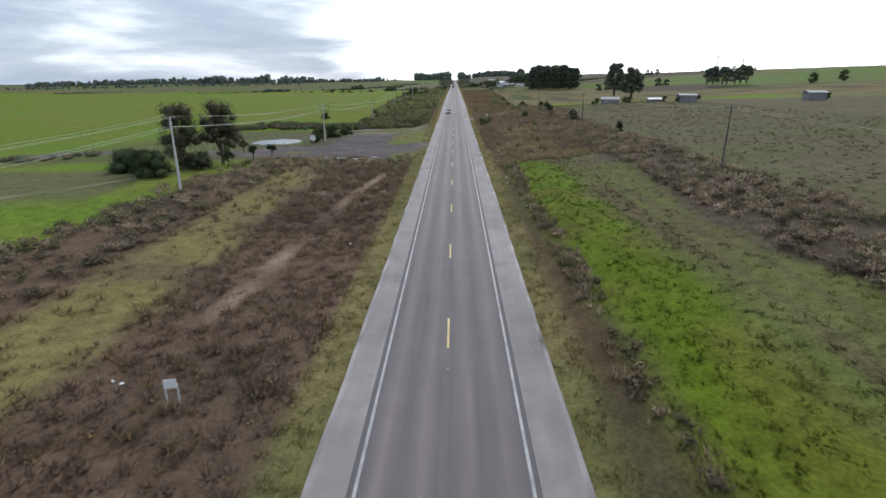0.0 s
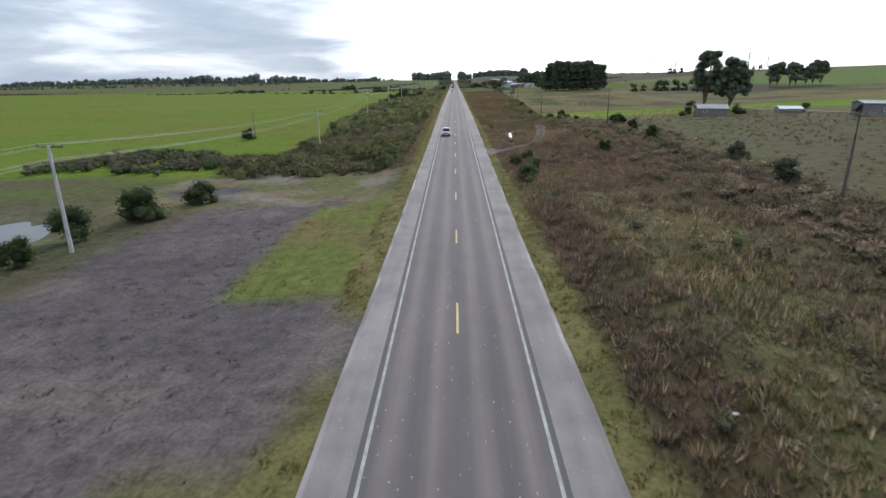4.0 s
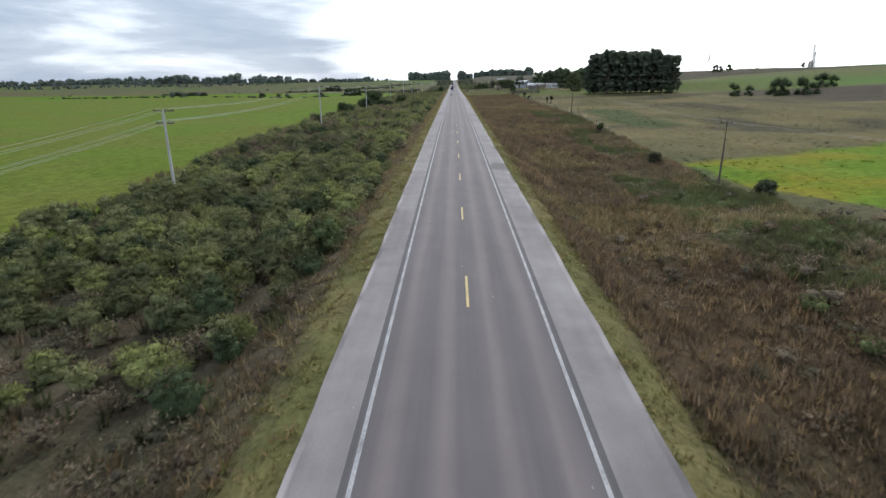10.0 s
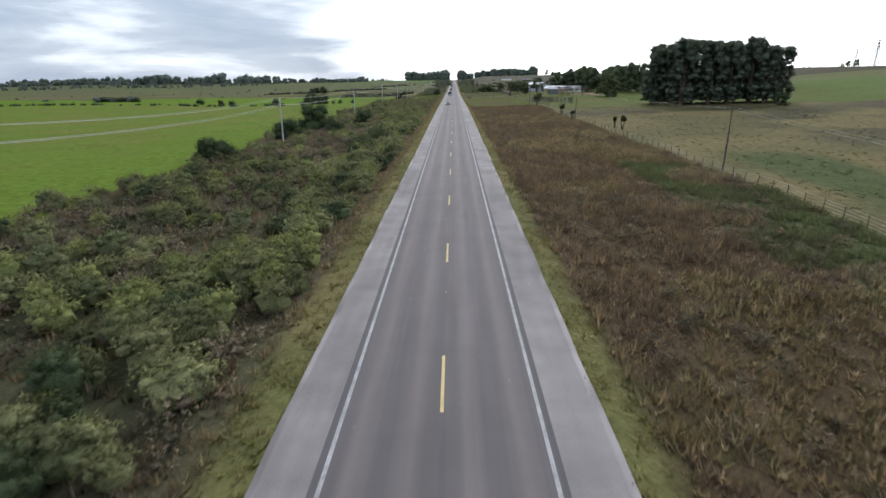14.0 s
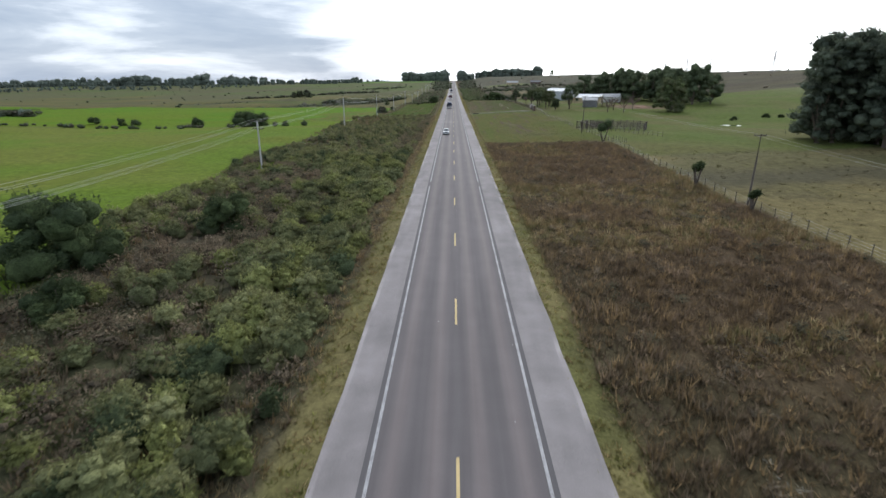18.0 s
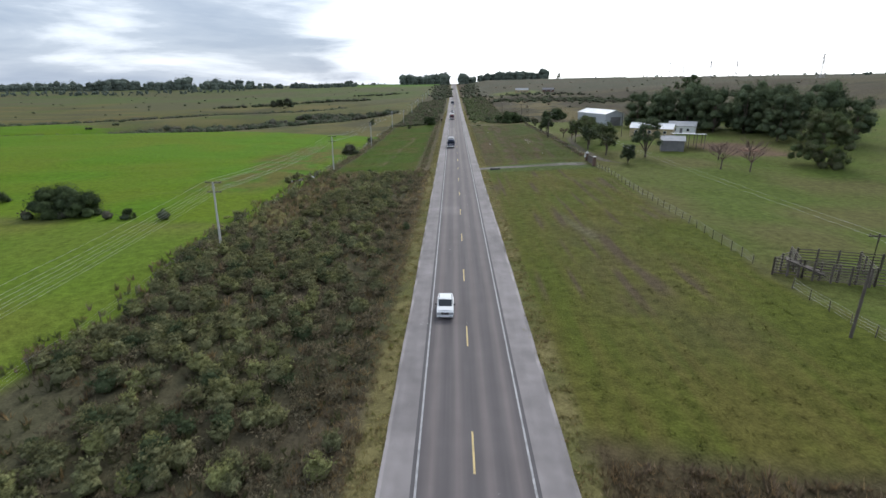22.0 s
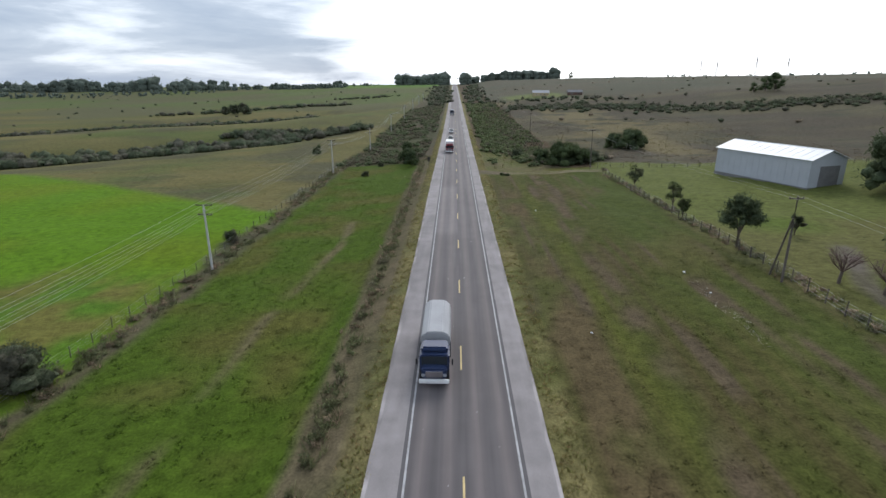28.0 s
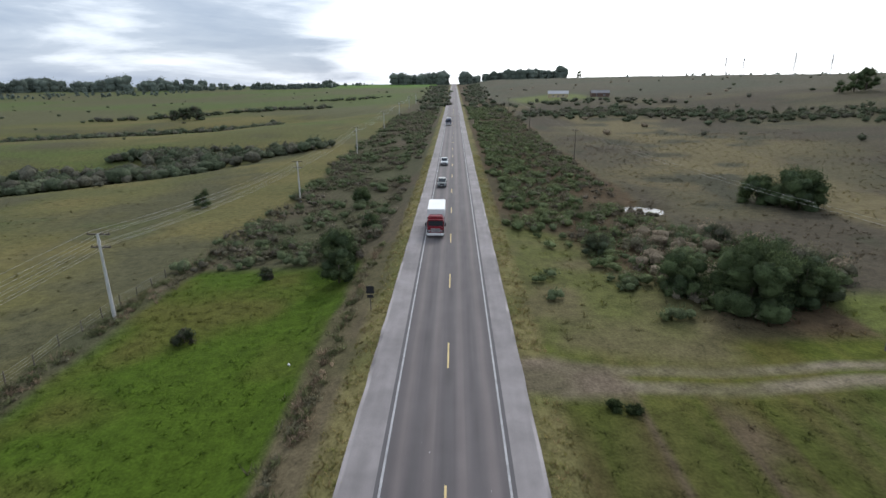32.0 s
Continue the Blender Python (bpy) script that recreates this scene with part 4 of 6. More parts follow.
def hedge_line(pts, per_m, wide, r0, r1, pal, count=24, size=0.6):
    xs, ys = [], []
    for (ax, ay), (bx, by) in zip(pts, pts[1:]):
        n = max(2, int(math.hypot(bx - ax, by - ay) * per_m))
        u = RNG.random(n)
        xs.append(ax + (bx - ax) * u + RNG.normal(size=n) * wide)
        ys.append(ay + (by - ay) * u + RNG.normal(size=n) * wide)
    x, y = np.concatenate(xs), np.concatenate(ys)
    rad = RNG.uniform(r0, r1, len(x))
    return shrubs(x, y, rad, rad * RNG.uniform(1.0, 1.5, len(x)), pick(pal, len(x)), count, size)


FAR = [(0.078, 0.096, 0.056), (0.090, 0.102, 0.062), (0.106, 0.102, 0.074)]
parts.append(hedge_line([(-560, 770), (-420, 806), (-300, 872), (-190, 930), (-120, 970), (-90, 992)], 1.9, 7, 2.0, 4.6, FAR))
parts.append(hedge_line([(-130, 1002), (-56, 1010)], 2.0, 4, 1.8, 3.8, FAR))
parts.append(hedge_line([(-560, 940), (-300, 1085), (-200, 1148), (-130, 1190)], 1.2, 4.5, 1.6, 3.6, FAR))
parts.append(hedge_line([(-300, 1240), (-220, 1290), (-130, 1330)], 0.7, 6, 1.6, 3.8, FAR))
parts.append(hedge_line([(-160, 1420), (-90, 1450)], 0.4, 5, 1.5, 3, FAR))
parts.append(hedge_line([(-340, 640 + 64), (-140, 657), (-52, 638)], 0.30, 1.0, 0.6, 1.5, FAR, 40, 0.3))
parts.append(hedge_line([(-420, 830), (-300, 800), (-230, 735)], 0.2, 3, 1.0, 2.6, FAR))
parts.append(hedge_line([(45, 1120), (110, 1085), (170, 1050), (230, 1040), (260, 1045)], 2.6, 13, 0.9, 2.3, FAR))
parts.append(hedge_line([(35, 1180), (90, 1190), (140, 1150)], 0.5, 14, 1.2, 2.6, FAR))
parts.append(hedge_line([(-14, 1180), (-22, 1500), (-30, 1900)], 0.35, 7, 1.4, 3.2, FAR))
parts.append(hedge_line([(20, 1180), (26, 1500), (40, 1900)], 0.3, 7, 1.4, 3.0, FAR))
x, y = scatter(50, 420, 860, 1600, 0.0002)
rad = RNG.uniform(0.8, 2.2, len(x))
parts.append(shrubs(x, y, rad, rad * 1.2, pick(FAR + [GREYB], len(x)), 36, 0.45))
x, y = scatter(-700, -70, 850, 1700, 0.00015)
rad = RNG.uniform(0.8, 2.4, len(x))
parts.append(shrubs(x, y, rad, rad * 1.2, pick(FAR, len(x)), 24, 0.45))
stuff("far_scrub", parts, M_LEAF, "dark hedges and scrub in the folds of distant pasture", "shrubs")

# tall dry grass
parts = []
x, y = scatter(7.5, 36, 94, 577, 6.2, lambda x, y: (0.55 + 0.6 * vnoise(x, y, 2.6, 61)) * (np.abs(x - np.interp(y, TRACK_Y, TRACK_X)) > np.where((y > 196) & (y < 271), 1.35, -1)) * (y + x * 0.18 < 579) * ~((np.abs(x - 13.5 - (y - 230) * 0.085) < 1.5) & (y > 226) & (y < 257)))
mixr = vnoise(x, y, 11, 62)
clump = vnoise(x, y, 3.2, 65)
pal = np.where((mixr > 0.58)[:, None], pick([STRAW, RUST, (0.15, 0.118, 0.05), (0.13, 0.128, 0.055)], len(x)), pick([RUST, MAROON, (0.13, 0.098, 0.055), (0.095, 0.075, 0.05)], len(x)))
pal = pal * (1.45 + 0.7 * clump)[:, None] * np.array((1.00, 0.98, 1.04))
wet = ((x > 22) & (y > 280) & (y < 330) | (x > 24) & (y > 345) & (y < 430)) & (vnoise(x, y, 9, 63) > 0.4)
pal = np.where(wet[:, None], pick([(0.13, 0.17, 0.065), (0.14, 0.155, 0.07)], len(x)), pal)
pal = pal * np.where((y < 240)[:, None], np.array((1.02, 1.0, 1.22)), 1.0)
pal = 0.6 * pal + 0.5 * tint(x, y) * RNG.uniform(0.85, 1.25, (len(x), 1))
parts.append(blades(x, y, RNG.uniform(0.3, 0.85, len(x)) * (0.6 + 0.8 * vnoise(x, y, 2.6, 61)), 0.55, 0.045, 8, pal))
x, y = scatter(9.5, 35, 96, 575, 0.11, lambda x, y: (vnoise(x, y, 15, 66) > 0.35) * (np.abs(x - np.interp(y, TRACK_Y, TRACK_X)) > np.where((y > 196) & (y < 271), 2.6, -1)))
rad = RNG.uniform(0.35, 0.8, len(x))
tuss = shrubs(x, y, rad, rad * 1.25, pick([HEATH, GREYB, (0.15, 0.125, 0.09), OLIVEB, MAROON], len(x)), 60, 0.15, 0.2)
parts.append(tuss)
x, y = scatter(-28.5, -7.6, -16, 104, 2.6, lambda x, y: (0.35 + 1.0 * vnoise(x, y, 2.6, 64)) * np.where((x > -27.5) & (x < -20.5), 0.18, 1) * np.where((np.abs(x - np.interp(y, PATH_Y, PATH_X)) < 0.9) & (y < 92) & ((y > 60) | (vnoise(y, 3.0, 11, 25) > 0.5)), 0.06, 1))
pal = pick([MAROON, (0.14, 0.098, 0.078), (0.12, 0.095, 0.075), RUST, GREYB], len(x)) * 1.25
pal = 0.6 * pal + 0.5 * tint(x, y) * RNG.uniform(0.85, 1.25, (len(x), 1))
parts.append(blades(x, y, RNG.uniform(0.15, 0.6, len(x)) * np.where(y > 60, 1.5, 1.0), 0.6, 0.055, 13, pal))
x, y = scatter(-24, -9, 186, 228, 1.6, lambda x, y: np.clip((y - 184) / 8, 0, 1) * np.clip((230 - y) / 8, 0, 1))
parts.append(blades(x, y, RNG.uniform(0.35, 0.9, len(x)), 0.5, 0.045, 13, pick([(0.125, 0.165, 0.06), (0.14, 0.17, 0.065), (0.15, 0.15, 0.075)], len(x))))
x, y = scatter(-38, -9, 104, 186, 0.6, lambda x, y: vnoise(x, y, 6, 67))
parts.append(blades(x, y, RNG.uniform(0.08, 0.25, len(x)), 0.4, 0.04, 9, tint(x, y) * RNG.uniform(1.0, 1.5, (len(x), 1))))
x, y = scatter(-41, -9, 190, 692, 0.7)
parts.append(blades(x, y, RNG.uniform(0.4, 1.2, len(x)), 0.6, 0.06, 10, pick([RUST, MAROON, (0.10, 0.115, 0.05), (0.09, 0.10, 0.045), GREYB], len(x))))
x, y = scatter(-11.2, -7.5, 186, 690, 4.2)
parts.append(blades(x, y, RNG.uniform(0.2, 0.6, len(x)), 0.5, 0.045, 9, pick([RUST, STRAW, MAROON, (0.19, 0.155, 0.09)], len(x)) * 1.2))
x, y = scatter(-37, -27, 632, 690, 1.3)
parts.append(blades(x, y, RNG.uniform(0.3, 0.6, len(x)), 0.35, 0.04, 10, pick([STRAW, RUST, (0.12, 0.105, 0.05)], len(x))))
stuff("dry_grass", parts, M_GRASS, "tall tufted dry grass in rusty brown and straw colours", "grass")

# rough pasture beyond the right fence
parts = []
x, y = scatter(36, 95, 10, 270, 0.32, lambda x, y: 0.3 + vnoise(x, y, 5, 71))
parts.append(blades(x, y, RNG.uniform(0.15, 0.45, len(x)), 0.6, 0.07, 9, tint(x, y) * RNG.uniform(0.85, 1.5, (len(x), 1))))
x, y = scatter(36, 110, 376, 560, 0.26, lambda x, y: 0.2 + vnoise(x, y, 6, 72))
parts.append(blades(x, y, RNG.uniform(0.12, 0.32, len(x)), 0.6, 0.07, 9, tint(x, y) * RNG.uniform(0.85, 1.5, (len(x), 1))))
x, y = scatter(36, 110, 284, 368, 0.20, lambda x, y: vnoise(x, y, 8, 73))
parts.append(blades(x, y, RNG.uniform(0.15, 0.35, len(x)), 0.6, 0.09, 9, tint(x, y) * RNG.uniform(0.85, 1.5, (len(x), 1))))
x, y = scatter(9, 130, 837, 1010, 0.22, lambda x, y: 0.3 + vnoise(x, y, 7, 74))
parts.append(blades(x, y, RNG.uniform(0.2, 0.5, len(x)), 0.65, 0.08, 9, tint(x, y) * RNG.uniform(1.3, 2.0, (len(x), 1))))
x, y = scatter(-120, -40, 806, 960, 0.10, lambda x, y: (y > field_border(x) + 3) * (0.3 + vnoise(x, y, 7, 75)))
parts.append(blades(x, y, RNG.uniform(0.12, 0.3, len(x)), 0.6, 0.08, 9, tint(x, y) * RNG.uniform(0.85, 1.5, (len(x), 1))))
stuff("pasture_tufts", parts, M_GRASS, "rough tussocks of straw and olive pasture grass", "grass")

# green sward: verges, mown strips, meadow edge
parts = []
for s in (-1, 1):
    x, y = scatter(5.65, 7.8, -16, 950, 7.5, lambda x, y: np.clip(vnoise(x, y, 0.9, 81) * 2.2 - 0.45, 0.08, 1))
    x = x * s
    ok = ~(((x < 0) & (y > 119) & (y < 131)) | ((x > 0) & (((y > 196) & (y < 204)) | ((y > 688.5) & (y < 693)) | ((y > 828) & (y < 835)))))
    x, y = x[ok], y[ok]
    parts.append(blades(x, y, RNG.uniform(0.09, 0.30, len(x)), 0.38, 0.045, 7, pick([(0.205, 0.170, 0.070), (0.170, 0.156, 0.058), (0.235, 0.182, 0.095), (0.150, 0.152, 0.050)], len(x)) * (1.42 - 0.3 * (np.abs(x) > 7.1))[:, None]))
x, y = scatter(9.5, 20, -14, 96, 2.2, lambda x, y: 0.3 + vnoise(x, y, 2.5, 82))
parts.append(blades(x, y, RNG.uniform(0.10, 0.28, len(x)), 0.42, 0.055, 9, tint(x, y) * RNG.uniform(0.85, 1.5, (len(x), 1))))
x, y = scatter(19, 28, -14, 110, 1.0)
parts.append(blades(x, y, RNG.uniform(0.08, 0.22, len(x)), 0.40, 0.05, 8, tint(x, y) * RNG.uniform(0.85, 1.5, (len(x), 1))))
x, y = scatter(-33.5, -11.2, 688, 862, 1.15, lambda x, y: 0.25 + vnoise(x, y, 3.0, 83))
parts.append(blades(x, y, RNG.uniform(0.08, 0.22, len(x)), 0.44, 0.055, 8, tint(x, y) * RNG.uniform(0.85, 1.5, (len(x), 1))))
x, y = scatter(8.4, 34.5, 574, 830, 0.85, lambda x, y: 0.25 + vnoise(x, y, 3.0, 84))
parts.append(blades(x, y, RNG.uniform(0.06, 0.18, len(x)), 0.42, 0.055, 8, tint(x, y) * RNG.uniform(0.85, 1.5, (len(x), 1))))
x, y = scatter(-70, -37.5, 185, 805, 0.14, lambda x, y: 0.2 + vnoise(x, y, 5, 85))
parts.append(blades(x, y, RNG.uniform(0.06, 0.15, len(x)), 0.45, 0.06, 8, tint(x, y) * RNG.uniform(0.85, 1.5, (len(x), 1))))
x, y = scatter(36, 75, 565, 840, 0.12, lambda x, y: 0.2 + vnoise(x, y, 5, 86))
parts.append(blades(x, y, RNG.uniform(0.06, 0.15, len(x)), 0.45, 0.06, 8, tint(x, y) * RNG.uniform(0.85, 1.5, (len(x), 1))))
stuff("grass", parts, M_GRASS, "green and yellowing roadside grass, mown short on the verges", "grass")


# ---- trees and single bushes ----
def tree_parts(h, r, seed, trunk_h=0.35, cols=((0.045, 0.06, 0.026),), lobes=9, sprays=150, size=0.42, slim=1.0, limbs=5, core=0.7, lump=1.0, fine=False):
    """Trunk with limbs, and a crown of uneven lobes of leaf sprays, about the origin."""
    rs = random.Random(seed)
    th = h * trunk_h
    bm = tube([(0, 0, -0.3), (0.02 * h * rs.uniform(-1, 1), 0.02 * h * rs.uniform(-1, 1), th), (0.03 * h * rs.uniform(-1, 1), 0.03 * h * rs.uniform(-1, 1), h * 0.8)],
              [0.035 * h, 0.026 * h, 0.006 * h], 7)
    C, R = [], []
    for i in range(lobes):
        a = i * 2.4 + rs.uniform(-0.5, 0.5)
        v = rs.uniform(0.0, 1.0)
        rad = r * (1.05 - 0.5 * v ** 2) * math.sqrt(rs.uniform(0.15, 0.9)) * 0.75
        z = th + (h - th) * ((0.18 if trunk_h > 0.1 else 0.01) + (0.68 if trunk_h > 0.1 else 0.85) * v)
        lr = r * rs.uniform(0.36, 0.6) * lump
        C.append((math.cos(a) * rad, math.sin(a) * rad, z))
        R.append((lr * slim, lr * slim, min(lr * rs.uniform(0.75, 1.0), (h - th) * 0.4)))
        if i < limbs:
            p0 = Vector((0, 0, th * rs.uniform(0.55, 1.0)))
            p1 = Vector(C[-1])
            tube([p0, p0.lerp(p1, 0.5) + Vector((0, 0, 0.04 * h)), p1], [0.017 * h, 0.011 * h, 0.004 * h], 5, bm)
    C, R = np.array(C), np.array(R)
    cc = pick(cols, lobes)
    t1, c1 = leaves(C, R, sprays, size, cc, low=-0.7, shell=0.5)
    if core:
        t2, c2 = cores(C, R * core, cc, fine)
        t1, c1 = np.concatenate([t1, t2]), np.concatenate([c1, c2])
    return bm, soup("crown", t1, np.clip(c1, 0.004, 0.5), M_LEAF)


def make_tree(name, x, y, h, r, seed, label, category="tree", group="", **kw):
    bm, crown = tree_parts(h, r, seed, **kw)
    t = thing(name, x, y, gz(x, y), label, category, group=group)
    part("trunk", bm, M_BARK, t)
    shared("crown", crown, t, Matrix())
    return t


EUC = ((0.110, 0.134, 0.094), (0.120, 0.144, 0.100), (0.100, 0.124, 0.090))
DARKT = ((0.066, 0.090, 0.040), (0.078, 0.104, 0.046), (0.058, 0.080, 0.040))
GROVET = ((0.090, 0.116, 0.062), (0.102, 0.128, 0.068), (0.080, 0.104, 0.058))
BRONZE = ((0.105, 0.105, 0.062), (0.090, 0.098, 0.055), (0.115, 0.100, 0.066))
MID = ((0.105, 0.132, 0.058), (0.096, 0.122, 0.054), (0.116, 0.126, 0.066))


def grove(name, spots, protos, label, group, seed):
    """A stand of like trees: copies of a few built ones, turned and scaled."""
    rs = random.Random(seed)
    for k, (x, y, s) in enumerate(spots):
        m = pose(x, y, gz(x, y), 0, 0, rs.uniform(0, 360)) @ Matrix.Diagonal((s * rs.uniform(0.9, 1.1), s * rs.uniform(0.9, 1.1), s, 1))
        copy_thing(protos[k % len(protos)], m)


# eucalyptus stand beyond the fence
e1 = make_tree("eucalyptus", 78, 566, 21, 5.4, 1, "tall eucalyptus with grey-green crown in a dense stand", "tree", "eucalyptus stand", trunk_h=0.05, cols=EUC, lobes=92, sprays=50, size=0.42, slim=1.1, lump=0.50, core=0.72)
e2 = make_tree("eucalyptus", 86, 560, 23, 5.8, 2, "tall eucalyptus with grey-green crown in a dense stand", "tree", "eucalyptus stand", trunk_h=0.05, cols=EUC, lobes=92, sprays=50, size=0.42, slim=1.1, lump=0.50, core=0.72)
e3 = make_tree("eucalyptus", 95, 556, 22, 5.6, 3, "tall eucalyptus with grey-green crown in a dense stand", "tree", "eucalyptus stand", trunk_h=0.05, cols=EUC, lobes=92, sprays=50, size=0.42, slim=1.1, lump=0.50, core=0.72)
rs = random.Random(5)
grove("eucalyptus", [(80 + 7.0 * i + rs.uniform(-2, 2), 556 + 8 * j + rs.uniform(-2, 2), rs.uniform(0.94, 1.10) * (0.90 + 0.26 * math.sin(math.pi * (i + 1.2) / 8))) for i in range(7) for j in range(3) if not (i == 0 and j == 0)], [e1, e2, e3], "", "", 4)
# lone giant by the shacks
make_tree("eucalyptus", 79.5, 277, 20.5, 6.4, 11, "large twin-crowned eucalyptus over a farm shack", "tree", trunk_h=0.16, cols=EUC, lobes=120, sprays=80, size=0.26, core=0.62, lump=0.45)
make_tree("eucalyptus", 88.5, 279, 17.5, 7.4, 12, "broad eucalyptus beside a farm shack", "tree", trunk_h=0.12, cols=EUC, lobes=120, sprays=80, size=0.26, core=0.62, lump=0.45)
# stand on the slope and hedge of round trees below the green hill
e4 = make_tree("eucalyptus", 226, 500, 17, 5.5, 21, "grey-green eucalyptus in a row on the hillside", "tree", "hillside row of eucalyptus", trunk_h=0.12, cols=EUC, lobes=14, sprays=80, size=0.45)
grove("eucalyptus", [(232 + 5.5 * i, 500 + rs.uniform(-4, 4), rs.uniform(0.85, 1.1)) for i in range(6)], [e4], "", "", 6)
d1 = make_tree("round_tree", 150, 508, 7.5, 4.4, 31, "dark round-crowned tree in a field hedge", "tree", "field hedge trees", trunk_h=0.04, cols=DARKT, lobes=9, sprays=110, size=0.42)
grove("round_tree", [(133, 512, 0.75), (141, 514, 0.6), (156, 512, 0.95), (163, 509, 1.0), (171, 513, 0.7), (112, 540, 0.6), (205, 560, 1.0), (215, 566, 0.8)], [d1], "", "", 7)
h1 = make_tree("hill_tree", 262, 560, 8, 4, 33, "small dark tree on the green hillside", "tree", "hillside trees", trunk_h=0.05, cols=DARKT, lobes=14, sprays=50, size=0.5)
grove("hill_tree", [(300, 470, 1.1), (345, 500, 1.25), (832, 1554, 1.3), (329, 953, 1.2), (338, 958, 1.0), (347, 955, 1.1), (246, 1138, 1.4), (256, 1142, 1.7), (236, 1136, 0.9), (560, 1150, 1.0), (575, 1155, 1.2), (294, 2100, 1.9)], [h1], "", "", 8)
# pair of trees by the pond track
make_tree("acacia_tree", -46.5, 94, 11.5, 3.9, 41, "open-crowned dark green tree beside the power pole", "tree", "pair of trees", trunk_h=0.16, cols=BRONZE, lobes=34, sprays=100, size=0.25, core=0.6, lump=0.7)
make_tree("acacia_tree", -42.6, 101, 11.8, 4.4, 42, "open-crowned dark green tree near the pond", "tree", "pair of trees", trunk_h=0.16, cols=BRONZE, lobes=34, sprays=100, size=0.25, core=0.6, lump=0.7)
for k, (x, y, h) in enumerate(((-38, 104, 3.0), (-36.5, 110, 2.6), (-39.5, 96, 2.8), (-47, 122, 2.6))):
    make_tree("sapling", x, y, h, 1.1, 50 + k, "small dark sapling at the edge of the track", "tree", "track saplings", trunk_h=0.35, cols=DARKT, lobes=5, sprays=110, size=0.2)

BUSHES = [  # x, y, height, radius, tone
    (-46, 84, 3.6, 3.0, DARKT), (-50, 88, 3.2, 3.2, DARKT), (-43, 93, 2.6, 2.2, FAR), (-55, 92, 3.4, 3.4, DARKT), (-47, 96, 2.8, 2.4, FAR), (-60, 100, 3.0, 3.0, DARKT),
    (-60.5, 257, 3.4, 2.3, DARKT), (-37, 150, 3.2, 2.4, DARKT), (-35, 158, 3.4, 2.8, DARKT), (-33, 168, 2.6, 2.4, DARKT), (-36, 142, 2.2, 1.7, DARKT),
    (-9.8, 284, 2.1, 1.9, MID), (-38.5, 437, 3.8, 3.6, DARKT), (-37, 472, 4.4, 4.2, DARKT), (-36.5, 496, 6.4, 5.4, DARKT), (-25.5, 507, 3.8, 3.2, DARKT), (-29, 485, 2.6, 2.8, DARKT), (-14.5, 458, 3.2, 3.4, MID),
    (-16, 447, 2.8, 3.0, MID), (-76, 646, 5.0, 5.6, DARKT), (-70, 644, 4.0, 4.2, DARKT), (-101, 660, 3.0, 2.8, DARKT), (-128, 664, 2.6, 2.6, DARKT), (-136, 668, 3.0, 2.4, DARKT), (-60, 641, 1.8, 1.2, DARKT),
    (-53, 640, 1.8, 1.1, DARKT), (-150, 672, 2.6, 3.0, DARKT), (-38, 737, 3.2, 3.4, FAR), (-37.5, 781, 1.8, 1.6, FAR), (-56, 911, 4.2, 2.3, DARKT), (-13.2, 855, 4.6, 2.6, DARKT), (-14.8, 863, 5.0, 3.0, DARKT),
    (-17, 868, 3.2, 2.2, DARKT), (-19, 905, 3.4, 2.6, DARKT), (-13, 880, 2.6, 2.0, DARKT), (-23, 858, 1.4, 1.1, FAR), (-25, 841, 1.3, 1.2, FAR), (34, 276, 3.4, 1.5, DARKT), (36.5, 279, 1.8, 1.2, DARKT), (38.5, 274, 1.6, 0.9, DARKT),
    (35.5, 119, 2.6, 1.0, DARKT), (38.5, 228, 2.8, 1.4, DARKT), (35, 209, 2.4, 1.2, DARKT), (33.5, 194, 2.6, 1.4, DARKT), (37, 172, 2.2, 1.6, FAR), (34, 157, 2.4, 1.6, FAR), (35, 222, 2.6, 1.2, DARKT),
    (9.6, 172, 2.0, 1.5, MID), (11, 177, 1.8, 1.4, MID), (9.4, 184, 1.6, 1.3, MID), (12, 190, 1.5, 1.2, MID), (24.5, 190, 1.8, 1.4, MID), (64, 893, 6.6, 5.6, DARKT), (59, 898, 5.2, 4.2, DARKT), (29, 844, 6.4, 4.8, DARKT), (32, 849, 5.4, 4.2, DARKT), (24, 848, 3.8, 3.4, DARKT), (34.5, 845, 4.4, 3.4, DARKT),
    (33, 848, 3.4, 3.0, FAR), (19, 862, 2.6, 2.4, FAR), (39, 852, 3.0, 3.0, FAR), (36, 866, 2.6, 2.4, FAR), (70, 900, 4.0, 2.6, DARKT), (-210, 1233, 11, 7, FAR), (-222, 1238, 10, 6, FAR), (-230, 1236, 8, 5, FAR), (33, 338, 1.8, 1.4, FAR), (37, 312, 1.6, 1.6, FAR),
    (104, 652, 1.4, 1.4, DARKT), (118, 656, 1.3, 1.6, DARKT), (123, 655, 1.2, 1.4, DARKT), (120, 380, 2.0, 3.0, FAR), (-235, 735, 3, 6, FAR), (-250, 742, 3, 7, FAR), (-222, 728, 2.6, 4, FAR)]
for k, (x, y, h, r, tone) in enumerate(BUSHES):
    make_tree("bush", x, y, h, r, 100 + k, "rounded dark green bush in rough grass" if tone is DARKT else "soft mid-green bush near the verge" if tone is MID else "greyish green bush among dry grass", "bush", "single bushes",
              trunk_h=0.08, cols=tone, lobes=12 + int(3 * r), sprays=110 + int(30 * max(r - 2, 0)), size=0.11 + 0.022 * r, limbs=3, core=0.66, lump=0.8, fine=r > 2.5)

